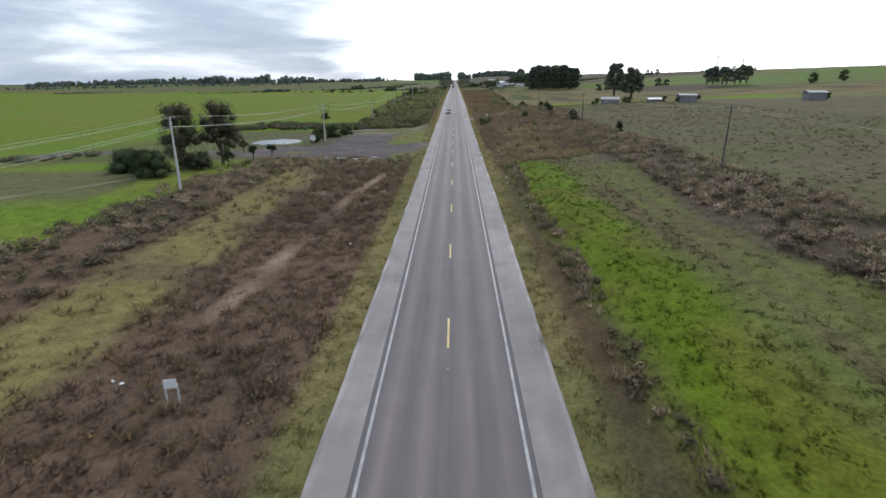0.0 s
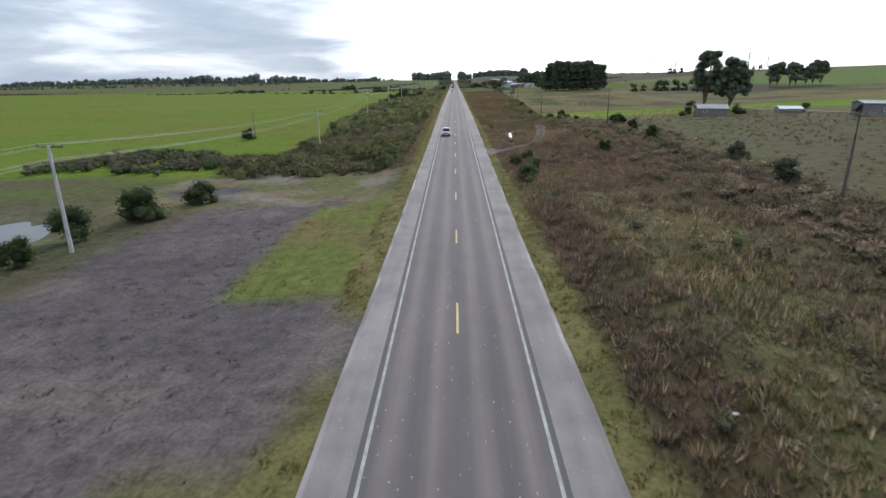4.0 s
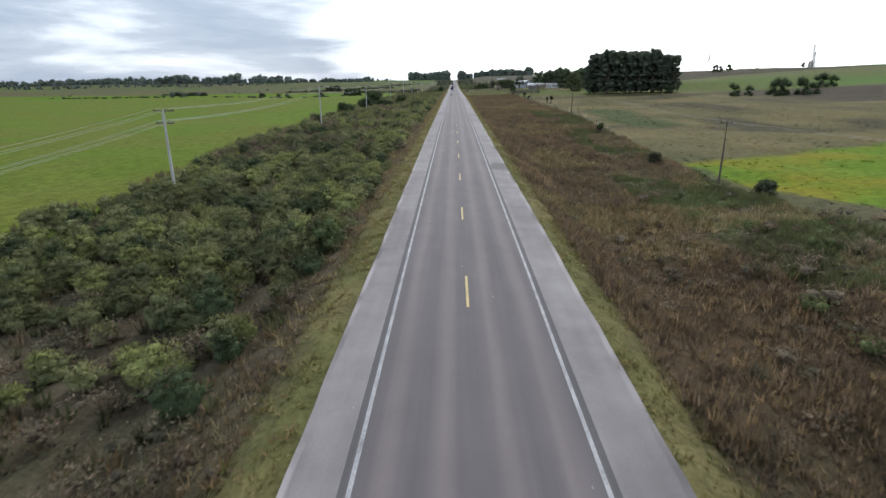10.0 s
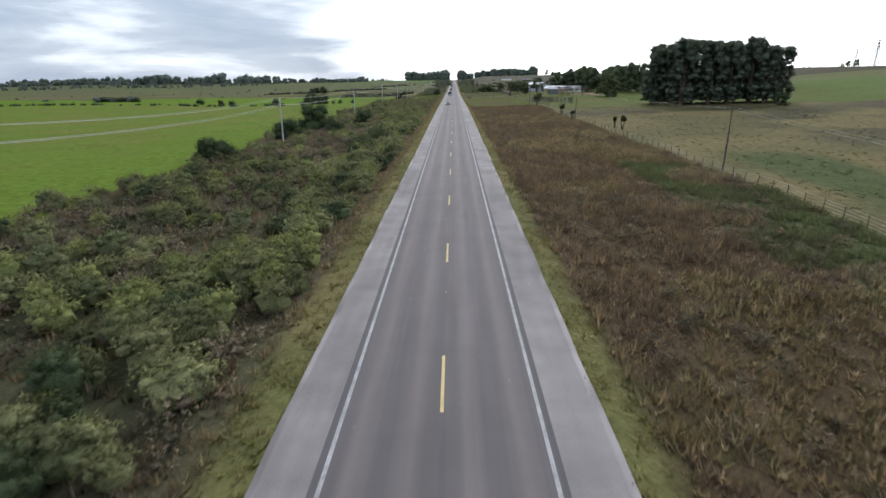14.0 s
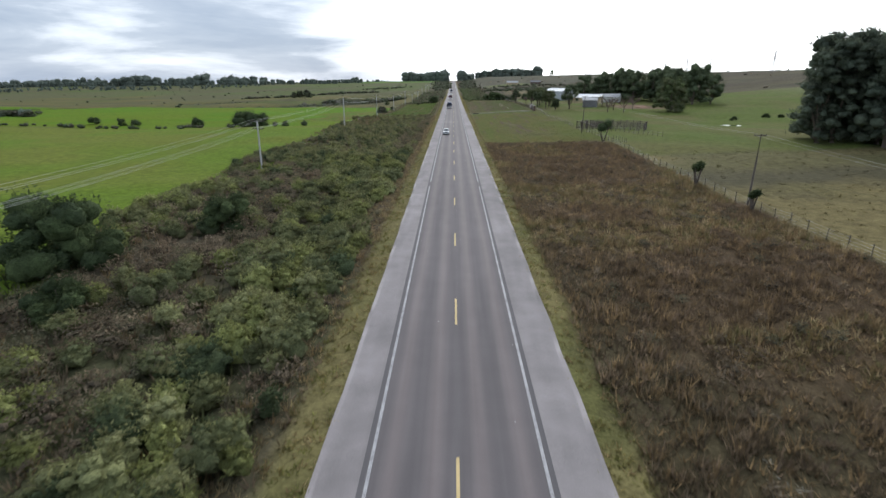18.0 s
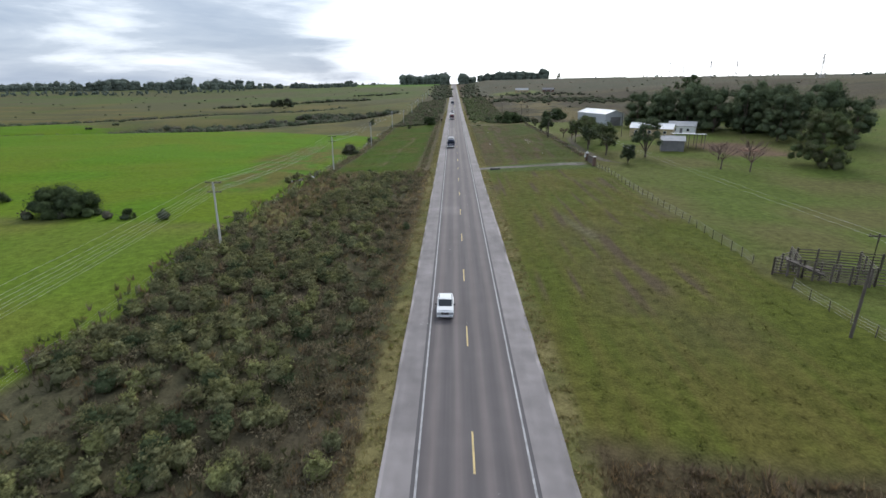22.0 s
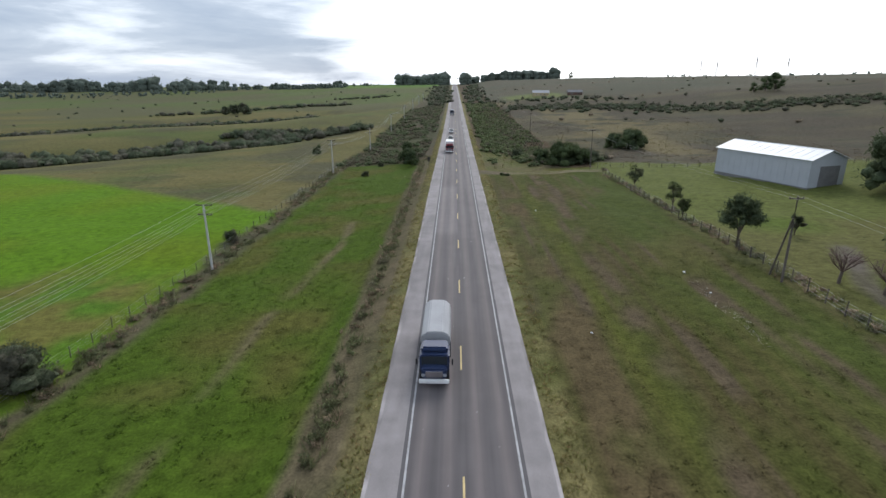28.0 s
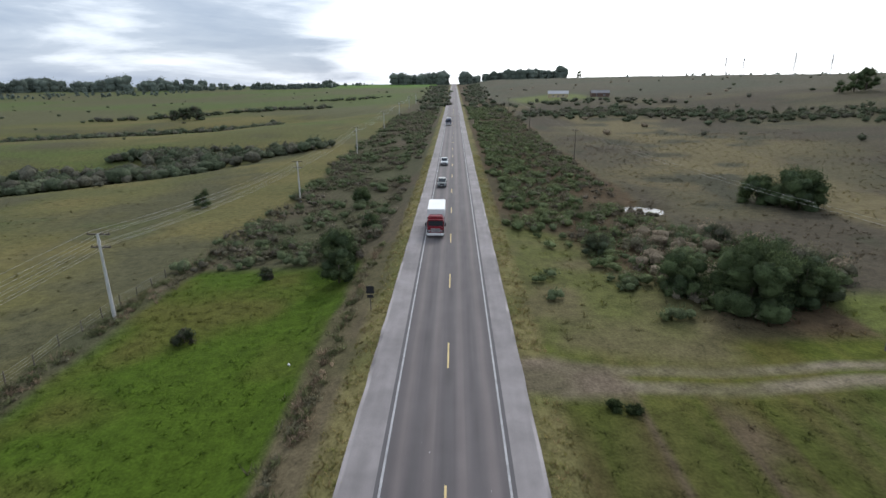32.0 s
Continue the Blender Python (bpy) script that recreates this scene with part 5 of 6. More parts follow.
# crowned stumps along the fence
for k, (x, y, h, r) in enumerate(((34.6, 574, 4.8, 2.0), (35.2, 526.5, 3.6, 0.8), (35.5, 512, 2.8, 0.6), (40.5, 480, 3.2, 0.75), (39.2, 482, 2.8, 0.4), (33, 373, 1.8, 0.7), (34, 376, 1.7, 0.6))):
    rs = random.Random(300 + k)
    t = thing("tree_stump", x, y, gz(x, y), "forked dead trunk topped by a dense tuft of dark foliage", "tree stump", group="fence stumps")
    bm = bmesh.new()
    for j in range(4):
        a = j * 1.6 + rs.uniform(0, 1)
        tube([(0, 0, -0.2), (math.cos(a) * r * 0.35, math.sin(a) * r * 0.35, h * 0.3), (math.cos(a) * r * 0.75, math.sin(a) * r * 0.75, h * 0.75)], [0.14, 0.11, 0.06], 6, bm)
    part("trunk", bm, M_BARK, t)
    C = np.array([(rs.uniform(-0.5, 0.5) * r, rs.uniform(-0.5, 0.5) * r, h * rs.uniform(0.66, 0.88)) for _ in range(7)])
    T1, C1 = leaves(C, np.full((7, 3), r * 0.6), 120, 0.2, pick(DARKT, 7), low=-0.9, shell=0.4)
    T2, C2 = cores(C, np.full((7, 3), r * 0.5), pick(DARKT, 7))
    shared("crown", soup("crown", np.concatenate([T1, T2]), np.concatenate([C1, C2]), M_LEAF), t, Matrix())

# farm trees
for k, (x, y, h, r, tone, lab) in enumerate((
        (53.5, 701.5, 11.5, 5.2, GROVET, "dark evergreen in front of the barn"), (95, 690, 15.5, 9.0, MID, "large round-crowned tree in the meadow"), (46, 741, 8.5, 4.6, MID, "spreading tree by the driveway"), (41, 735, 8.0, 4.0, MID, "spreading tree on the fence line"), (41.5, 719, 7.5, 3.8, GROVET, "spreading tree on the fence line"), (49, 752, 8.5, 4.4, GROVET, "dense tree near the farmhouse"), (50, 733, 8.0, 4.2, GROVET, "dense tree near the farmhouse"),
        (44, 728, 8.0, 3.6, MID, "spreading tree by the driveway"), (46, 714, 8.0, 3.8, MID, "spreading tree by the driveway"), (43, 704, 6.5, 3.0, MID, "spreading tree by the gate"), (45, 690, 5.2, 2.4, GROVET, "small tree behind the gate"), 
        (36, 764, 6.8, 3.3, GROVET, "flat-topped small tree on the fence line"), (38.5, 791, 4.6, 1.9, MID, "thin young tree on the fence line"), (38.5, 812, 4.4, 2.2, FAR, "thin young tree on the fence line"), (36.5, 782, 3.6, 1.2, MID, "thin young tree on the fence line"),
        (88, 806, 7.5, 4.2, GROVET, "dark tree at the end of the shed"), (96, 800, 7.0, 4.0, GROVET, "dark tree at the end of the shed"), 
        (47, 770, 3.0, 1.4, FAR, "thin small tree on the paddock edge"))):
    make_tree("farm_tree", x, y, h, r, 400 + k, lab, "tree", "farm trees", trunk_h=0.3 if "spreading" in lab or "flat" in lab else 0.14 if r < 7 else 0.03, cols=tone, lobes=(14 if "thin" in lab else 46) if r < 7 else 90, sprays=70, size=0.24 if r < 7 else 0.3, core=0 if "thin" in lab else 0.55, lump=0.52 if r < 7 else 0.42, fine=r > 7)
f1 = make_tree("shelter_tree", 92, 792, 17, 7.6, 61, "tall dark shelter-belt tree behind the farmhouse", "tree", "shelter belt", trunk_h=0.07, cols=GROVET, lobes=46, sprays=64, size=0.40, core=0.66, lump=0.66)
f2 = make_tree("shelter_tree", 100, 786, 18, 7.8, 62, "tall dark shelter-belt tree behind the farmhouse", "tree", "shelter belt", trunk_h=0.07, cols=GROVET, lobes=46, sprays=64, size=0.40, core=0.66, lump=0.66)
rs = random.Random(77)
grove("shelter_tree", [(x + rs.uniform(-2, 2), y + rs.uniform(-2, 2), rs.uniform(0.9, 1.15)) for x, y in ((82, 800), (96, 800), (88, 786), (106, 792), (114, 788), (122, 780), (130, 774), (118, 768), (98, 812), (110, 806), (126, 760), (134, 752), (108, 782), (116, 778), (124, 770), (132, 764), (104, 770), (112, 764), (120, 756), (127, 748), (112, 740), (120, 732), (128, 726))], [f1, f2], "", "", 78)


def bare_tree(x, y, h, seed):
    """A leafless tree: trunk that forks into fine twigs."""
    rs = random.Random(seed)
    t = thing("bare_tree", x, y, gz(x, y), "leafless reddish tree with fine twigs", "tree", group="bare trees")
    part("trunk", tube([(0, 0, -0.2), (0.1, 0, h * 0.3)], [0.2, 0.15], 7), M_BARK, t)
    bm = bmesh.new()
    for i in range(9):
        a, e = i * 0.7 + rs.uniform(0, 0.5), rs.uniform(0.5, 1.2)
        p = Vector((0.1, 0, h * 0.28))
        q = p + Vector((math.cos(a) * math.cos(e), math.sin(a) * math.cos(e), math.sin(e))) * h * 0.45
        tube([p, q], [0.08, 0.04], 5, bm)
        for j in range(9):
            b = a + rs.uniform(-1, 1)
            f = rs.uniform(0.35, 1.0)
            s = p.lerp(q, f)
            w = s + Vector((math.cos(b) * 0.8, math.sin(b) * 0.8, rs.uniform(0.3, 1.0))) * h * rs.uniform(0.18, 0.32)
            tube([s, w], [0.03, 0.012], 3, bm)
            for _ in range(3):
                u = s.lerp(w, rs.uniform(0.4, 1))
                tube([u, u + Vector((rs.uniform(-1, 1), rs.uniform(-1, 1), rs.uniform(0, 1))) * h * 0.13], [0.014, 0.007], 3, bm)
    part("crown", bm, M_CLAYBARK, t)


M_CLAYBARK = material("reddish twigs", (0.16, 0.11, 0.095), vary=0.2, bump=0)
for k, (x, y, h) in enumerate(((73, 699, 6.0), (66, 683, 8.5), (72, 680.5, 8.0), (82, 700, 7.0), (40, 751, 4.5), (42.5, 748, 4.0))):
    bare_tree(x, y, h, 500 + k)

# far woods: stands on the horizon
parts = []


def wood(pts, per_m, deep, h0, h1, pal, count=26):
    xs, ys = [], []
    for (ax, ay), (bx, by) in zip(pts, pts[1:]):
        n = max(2, int(math.hypot(bx - ax, by - ay) * per_m))
        u = RNG.random(n)
        xs.append(ax + (bx - ax) * u)
        ys.append(ay + (by - ay) * u + RNG.uniform(0, deep, n))
    x, y = np.concatenate(xs), np.concatenate(ys)
    h = RNG.uniform(h0, h1, len(x)) * (0.75 + 0.5 * vnoise(x, y, 40, 91))
    z = ground(x, y)
    T, C = [], []
    for f, g in ((0.66, 0.34), (0.34, 0.36), (0.05, 0.30)):
        c = np.stack([x + RNG.normal(size=len(x)), y, z + h * f - 1.0], -1)
        r = np.stack([h * 0.42 * RNG.uniform(0.7, 1.2, len(x)), h * 0.36, h * g], -1)
        cc = pick(pal, len(x))
        for t, q in (leaves(c, r, count, h * 0.075, cc, -0.9), cores(c, r * 0.9, cc)):
            T.append(t), C.append(q)
    return np.concatenate(T), np.concatenate(C)


# paler and bluer than near foliage: distance haze put into the leaf colour
HAZY_WOOD = [(0.122, 0.146, 0.118), (0.136, 0.160, 0.128), (0.112, 0.134, 0.110)]
parts.append(wood([(-1500, 1900), (-1100, 1820), (-850, 1800)], 0.22, 60, 15, 22, HAZY_WOOD))
parts.append(wood([(-830, 1780), (-690, 1775), (-610, 1775)], 0.30, 60, 20, 27, HAZY_WOOD))
parts.append(wood([(-600, 1800), (-440, 1800)], 0.20, 60, 12, 25, HAZY_WOOD))
parts.append(wood([(-1500, 1860), (-1000, 1800), (-600, 1760), (-400, 1790), (-250, 1900)], 0.26, 50, 9, 14, HAZY_WOOD, 20))
parts.append(wood([(-560, 1740), (-470, 1745), (-430, 1770)], 0.16, 40, 12, 19, HAZY_WOOD))
parts.append(wood([(-900, 1600), (-650, 1600), (-440, 1640)], 0.22, 90, 5, 9, HAZY_WOOD))
parts.append(wood([(-440, 1900), (-320, 1960), (-200, 2100)], 0.19, 60, 5, 9, HAZY_WOOD))
parts.append(wood([(-300, 1990), (-270, 1995)], 0.22, 10, 12, 18, HAZY_WOOD))
parts.append(wood([(-1900, 1400), (-1300, 1500), (-900, 1560)], 0.14, 80, 7, 12, HAZY_WOOD))
parts.append(wood([(-148, 2150), (-75, 2180), (-28, 2200)], 0.46, 30, 24, 30, HAZY_WOOD, 20))
parts.append(wood([(-30, 2080), (-18, 2080)], 0.68, 20, 26, 33, HAZY_WOOD))
parts.append(wood([(20, 2060), (34, 2060)], 0.68, 20, 22, 30, HAZY_WOOD))
parts.append(wood([(34, 2080), (120, 2100), (235, 2080)], 0.43, 40, 18, 24, HAZY_WOOD))
parts.append(wood([(235, 2080), (260, 2075)], 0.41, 20, 20, 27, HAZY_WOOD))
parts.append(wood([(300, 1900), (600, 1800), (900, 1700)], 0.07, 60, 4, 7, HAZY_WOOD))
parts.append(wood([(500, 1250), (640, 1350), (800, 1480)], 0.04, 60, 3, 6, HAZY_WOOD))
parts.append(wood([(-260, 735), (-225, 728)], 0.41, 8, 3, 5, HAZY_WOOD))
parts.append(wood([(-420, 900), (-380, 820), (-300, 800)], 0.16, 20, 3, 6, HAZY_WOOD))
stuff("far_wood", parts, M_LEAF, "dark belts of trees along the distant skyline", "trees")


# ---- power lines ----
def spans(points, sag, sides=3, rad=0.012, steps_n=8):
    bm = bmesh.new()
    pts = []
    for a, b in zip(points, points[1:]):
        for k in range(steps_n):
            u = k / steps_n
            p = Vector(a).lerp(Vector(b), u)
            p.z -= sag * 4 * u * (1 - u)
            pts.append(p)
    pts.append(Vector(points[-1]))
    return tube(pts, [rad] * len(pts), sides, bm)


LEFT_Y = [0.5, 72.5, 146, 242.5, 309, 384.5, 462, 545, 622, 697, 768, 846.3, 915, 990, 1068, 1146, 1224, 1302]
tops = []
first = None
for y in [-70] + LEFT_Y:
    x = {72.5: -36.2, 146: -34.3, 242.5: -35.8, 309: -33.4, 384.5: -34.2}.get(y, -35.0)
    z = gz(x, y)
    if first is None:
        first = thing("power_pole", x, y, z, "tapered concrete power pole with two crossarms", "power pole", group="left power line")
        part("pole", tube([(0, 0, -0.5), (0, 0, 9.4)], [0.19, 0.11], 10), M_CONCRETE, first)
        for zz, half, pins in ((9.25, 1.15, (-1.05, 0.35, 1.05)), (7.9, 1.0, (-0.9, -0.4, 0.4, 0.9))):
            arm = part("crossarm", box(half * 2, 0.12, 0.14, 0, 0.16, zz, 0.01), M_WOODPOLE, first)
            for p in pins:
                part("insulator", tube([(p, 0.16, zz + 0.14), (p, 0.16, zz + 0.22), (p, 0.16, zz + 0.3)], [0.035, 0.07, 0.045], 8), M_INSUL, arm)
        part("bracket", box(0.34, 0.2, 0.3, 0, 0, 8.5, 0.02), M_CONCRETE, first)
    else:
        copy_thing(first, pose(x, y, z))
    tops.append((x, y, z))
for zz, pins in ((9.55, (-1.05, 0.35, 1.05)), (8.2, (-0.9, -0.4, 0.4, 0.9))):
    for p in pins:
        bm = spans([(x + p, y + 0.16, z + zz) for x, y, z in tops], 0.9)
        tagged(part("power_cable", bm, M_WIRE), "bare aluminium cable strung between concrete poles", "cable", "left power cables")

RIGHT = [(-5, 8.0), (72, 8.0), (149, 7.6), (225, 8.0), (318.5, 8.6), (424.5, 8.4), (516, 8.8), (592.5, 9.6), (751.7, 9.3), (834.6, 9.8), (947, 9.0), (1040, 9.0), (1135, 9.0)]
wood, wtops = None, []
for y, h in RIGHT:
    x = {424.5: 37.4, 516: 37.2, 592.5: 33.9}.get(y, 34.5)
    z = gz(x, y)
    if wood is None:
        wood = thing("wooden_pole", x, y, z, "slender weathered wooden pole with a short crossarm", "power pole", group="right power line")
        part("pole", tube([(0, 0, -0.5), (0.05, 0, 5), (0.02, 0, 8.8)], [0.14, 0.12, 0.09], 8), M_WOODPOLE, wood)
        arm = part("crossarm", box(1.5, 0.1, 0.12, 0, 0.12, 8.5, 0.01), M_WOODPOLE, wood)
        for p in (-0.68, 0.68):
            part("insulator", tube([(p, 0.12, 8.62), (p, 0.12, 8.7), (p, 0.12, 8.78)], [0.03, 0.06, 0.04], 8), M_INSUL, arm)
    else:
        w2 = copy_thing(wood, pose(x, y, z, 0, 1.2 * math.sin(y), 0) @ Matrix.Diagonal((1, 1, h / 8.8, 1)))
        if y == 751.7:
            part("brace", tube([(0.2, 2.6, -0.3), (0.03, 0.1, 6.6)], [0.12, 0.09], 7), M_WOODPOLE, w2)
    wtops.append((x, y, z + h * 0.985))
for p in (-0.68, 0.68):
    tagged(part("power_cable", spans([(x + p, y + 0.12, z) for x, y, z in wtops], 0.9, rad=0.006), M_WIRE), "thin bare cable strung between wooden poles", "cable", "right power cables")
for x, y, h in ((-59, 259, 7.8), (62, 752, 9.0)):
    t = thing("wooden_pole", x, y, gz(x, y), "bare leaning wooden pole standing alone", "pole")
    part("pole", tube([(0, 0, -0.4), (-0.3, 0, h)], [0.11, 0.07], 7), M_WOODPOLE, t)


def pylon(x, y, h, m=1.0):
    t = thing("pylon", x, y, gz(x, y) - 0.5, "tall galvanised lattice pylon on the skyline", "pylon", group="transmission pylons")
    for sx in (-1, 1):
        for sy in (-1, 1):
            part("leg", tube([(sx * 3, sy * 3, 0), (sx * 0.7, sy * 0.7, h * 0.7), (sx * 0.4, sy * 0.4, h)], [0.34, 0.28, 0.22], 4), M_CONCRETE, t)
    bm = bmesh.new()
    for k in range(7):
        z0, z1 = h * 0.1 * k, h * 0.1 * (k + 1)
        w0, w1 = 3 - 2.3 * min(z0 / (h * 0.7), 1), 3 - 2.3 * min(z1 / (h * 0.7), 1)
        for s in (-1, 1):
            tube([(-w0, s * w0, z0), (w1, s * w1, z1)], [0.17, 0.17], 3, bm)
            tube([(w0, s * w0, z0), (-w1, s * w1, z1)], [0.17, 0.17], 3, bm)
    part("bracing", bm, M_CONCRETE, t)
    for zz, a in ((0.72, 5.5), (0.84, 4.5), (0.96, 3.5)):
        part("arm", tube([(-a, 0, h * zz), (0, 0, h * zz + 0.8), (a, 0, h * zz)], [0.16, 0.35, 0.16], 4), M_CONCRETE, t)


for x, y, h in ((436, 935, 26), (444, 1227, 28), (467, 1567, 30), (505, 1549, 27), (471, 1768, 32), (500, 1765, 28), (640, 1250, 27)):
    pylon(x, y, h)

# ---- fences ----


def wire_fence(pts, gap, h, label, lean=3.0, wires=4, seed=1, rad=0.055):
    rs = random.Random(seed)
    x0, y0 = pts[0]
    f = thing("fence", x0, y0, gz(x0, y0), label, "fence")
    bm = tube([(0, 0, -0.3), (0, 0, h)], [rad, rad * 0.85], 6)
    me = bpy.data.meshes.new("post")
    bm.to_mesh(me), bm.free()
    me.materials.append(M_WOODPOLE)
    inv = Vector((x0, y0, gz(x0, y0)))
    heads = []
    for (ax, ay), (bx, by) in zip(pts, pts[1:]):
        n = max(1, round(math.hypot(bx - ax, by - ay) / gap))
        for k in range(n + 1):
            x, y = ax + (bx - ax) * k / n, ay + (by - ay) * k / n
            p = Vector((x, y, gz(x, y)))
            heads.append(p - inv)
            shared("post", me, f, Matrix.Translation(p - inv) @ pose(0, 0, 0, rs.uniform(-lean, lean), rs.uniform(-lean, lean), rs.uniform(0, 360)) @ Matrix.Diagonal((1, 1, rs.uniform(0.85, 1.12), 1)))
    for k in range(wires):
        zz = h * (0.22 + 0.72 * k / max(wires - 1, 1))
        part("wire", tube([p + Vector((0, 0, zz)) for p in heads], [0.007] * len(heads), 3), M_WIRE, f)
    return f


wire_fence([(36, 376), (36.4, 480), (36, 560), (35.8, 604)], 2.9, 1.25, "old leaning wooden post and wire fence along brown grass", seed=11)
wire_fence([(35.8, 612), (35.4, 685)], 2.6, 1.3, "wooden post and wire fence along the mown strip", seed=12)
wire_fence([(35.4, 697), (35.6, 760), (36, 828)], 2.7, 1.4, "wooden post and wire fence overgrown with brush", seed=13, rad=0.07)
wire_fence([(36.5, 835), (60, 836), (110, 838)], 3.2, 1.3, "wooden post and wire fence beside the dirt track", seed=14)
wire_fence([(-37.4, 560), (-37.6, 640), (-37.2, 720), (-37, 860)], 3.2, 1.2, "low wooden post and wire fence along the meadow", seed=15)
wire_fence([(-80, 127), (-60, 131), (-44, 134), (-37, 136)], 2.2, 1.2, "short dark post and wire fence beside the pond", seed=16)
wire_fence([(-84, 117), (-66, 121), (-50, 124.5)], 2.2, 1.2, "short dark post and wire fence beside the track", seed=17)
wire_fence([(37, 278), (44, 280), (60, 284), (85, 290)], 3.0, 1.3, "grey wooden post fence at the edge of the bright meadow", seed=18)
wire_fence([(43, 597), (48, 590), (52, 584)], 1.5, 1.3, "short run of wooden posts by the corral", seed=19)
wire_fence([(37, 574), (39, 571)], 0.6, 1.3, "cluster of leaning wooden posts by a stump", seed=20, wires=2, lean=12)

corral = thing("corral", 36.2, 608.5, gz(36.2, 608.5), "weathered timber corral with stacked rails and a loading ramp", "corral")
c0 = Vector((36.2, 608.5, gz(36.2, 608.5)))
pm = bpy.data.meshes.new("corral_post")
bm = tube([(0, 0, -0.3), (0, 0, 2.2)], [0.13, 0.11], 7)
bm.to_mesh(pm), bm.free()
pm.materials.append(M_WOODPOLE)


def rail_run(pts, rails=6, height=2.1):
    for (ax, ay), (bx, by) in zip(pts, pts[1:]):
        n = max(1, round(math.hypot(bx - ax, by - ay) / 1.9))
        for k in range(n + 1):
            x, y = ax + (bx - ax) * k / n, ay + (by - ay) * k / n
            shared("post", pm, corral, Matrix.Translation(Vector((x, y, gz(x, y))) - c0))
        for r in range(rails):
            zz = 0.25 + height * r / rails
            part("rail", tube([Vector((ax, ay, gz(ax, ay) + zz)) - c0, Vector(((ax + bx) / 2, (ay + by) / 2, gz((ax + bx) / 2, (ay + by) / 2) + zz)) - c0, Vector((bx, by, gz(bx, by) + zz)) - c0], [0.06, 0.055, 0.06], 5), M_WOODPOLE, corral)


rail_run([(36.2, 608.5), (39, 607.5), (45, 604.5), (53.1, 600.7)])
rail_run([(53.1, 600.7), (55.5, 605.5), (49, 609), (41, 612), (36.2, 608.5)])
rail_run([(45, 604.5), (47, 609.8)])
rail_run([(38.6, 607.6), (40.2, 612)], 8, 2.4)
rail_run([(39.6, 606.6), (44.2, 604.2)], 8, 2.6)
part("ramp", box(1.4, 4.2, 0.16, 0, 0, 0), M_WOODPOLE, corral, "timber loading ramp", pose(2.9, -1.0, 1.3, 18, 0, 62))

# ---- gate at the farm drive ----
gate = thing("farm_gate", 35.2, 690.5, gz(35.2, 690.5), "brick gate pillars with closed wooden gates and a white box", "gate")
zg = gz(35.2, 690.5)
for yy, w in ((4.2, 1.0), (-3.6, 1.1)):
    pil = part("pillar", box(0.7, w, 2.3, 0, yy, -0.2, 0.03), M_BRICK, gate)
    part("cap", box(0.86, w + 0.16, 0.12, 0, yy, 2.1, 0.02), M_CONCRETE, pil)
part("sign_box", box(0.2, 1.0, 0.9, -0.46, 4.2, 1.0, 0.03), M_WHITEPAINT, gate, "plain white box on the pillar")
for y0 in (-2.6, 0.55):
    for k in range(9):
        part("board", box(0.06, 0.3, 1.75 + 0.05 * (k % 3), 0, y0 + 0.33 * k, 0.08), M_WOODPOLE, gate)
    part("rail", box(0.08, 2.95, 0.12, 0.06, y0 + 1.3, 0.5), M_WOODPOLE, gate)
part("gate_lantern", box(0.3, 0.3, 0.4, 0, 4.2, 2.22, 0.03), M_WHITEPAINT, gate)

culvert = tagged(part("culvert_head", box(2.6, 0.35, 0.55, 9.8, 688.2, gz(9.8, 688.2) - 0.2, 0.03), M_SEAL), "dark concrete culvert head beside the farm drive", "culvert")
make_tree("bush", 11.2, 827.4, 0.45, 0.6, 900, "low dark green clump beside the dirt track", "bush", trunk_h=0.05, cols=DARKT, lobes=7, sprays=90, size=0.16, limbs=2, core=0.8)
make_tree("bush", 12.4, 827.0, 0.4, 0.55, 901, "low dark green clump beside the dirt track", "bush", trunk_h=0.05, cols=DARKT, lobes=6, sprays=90, size=0.16, limbs=2, core=0.8)


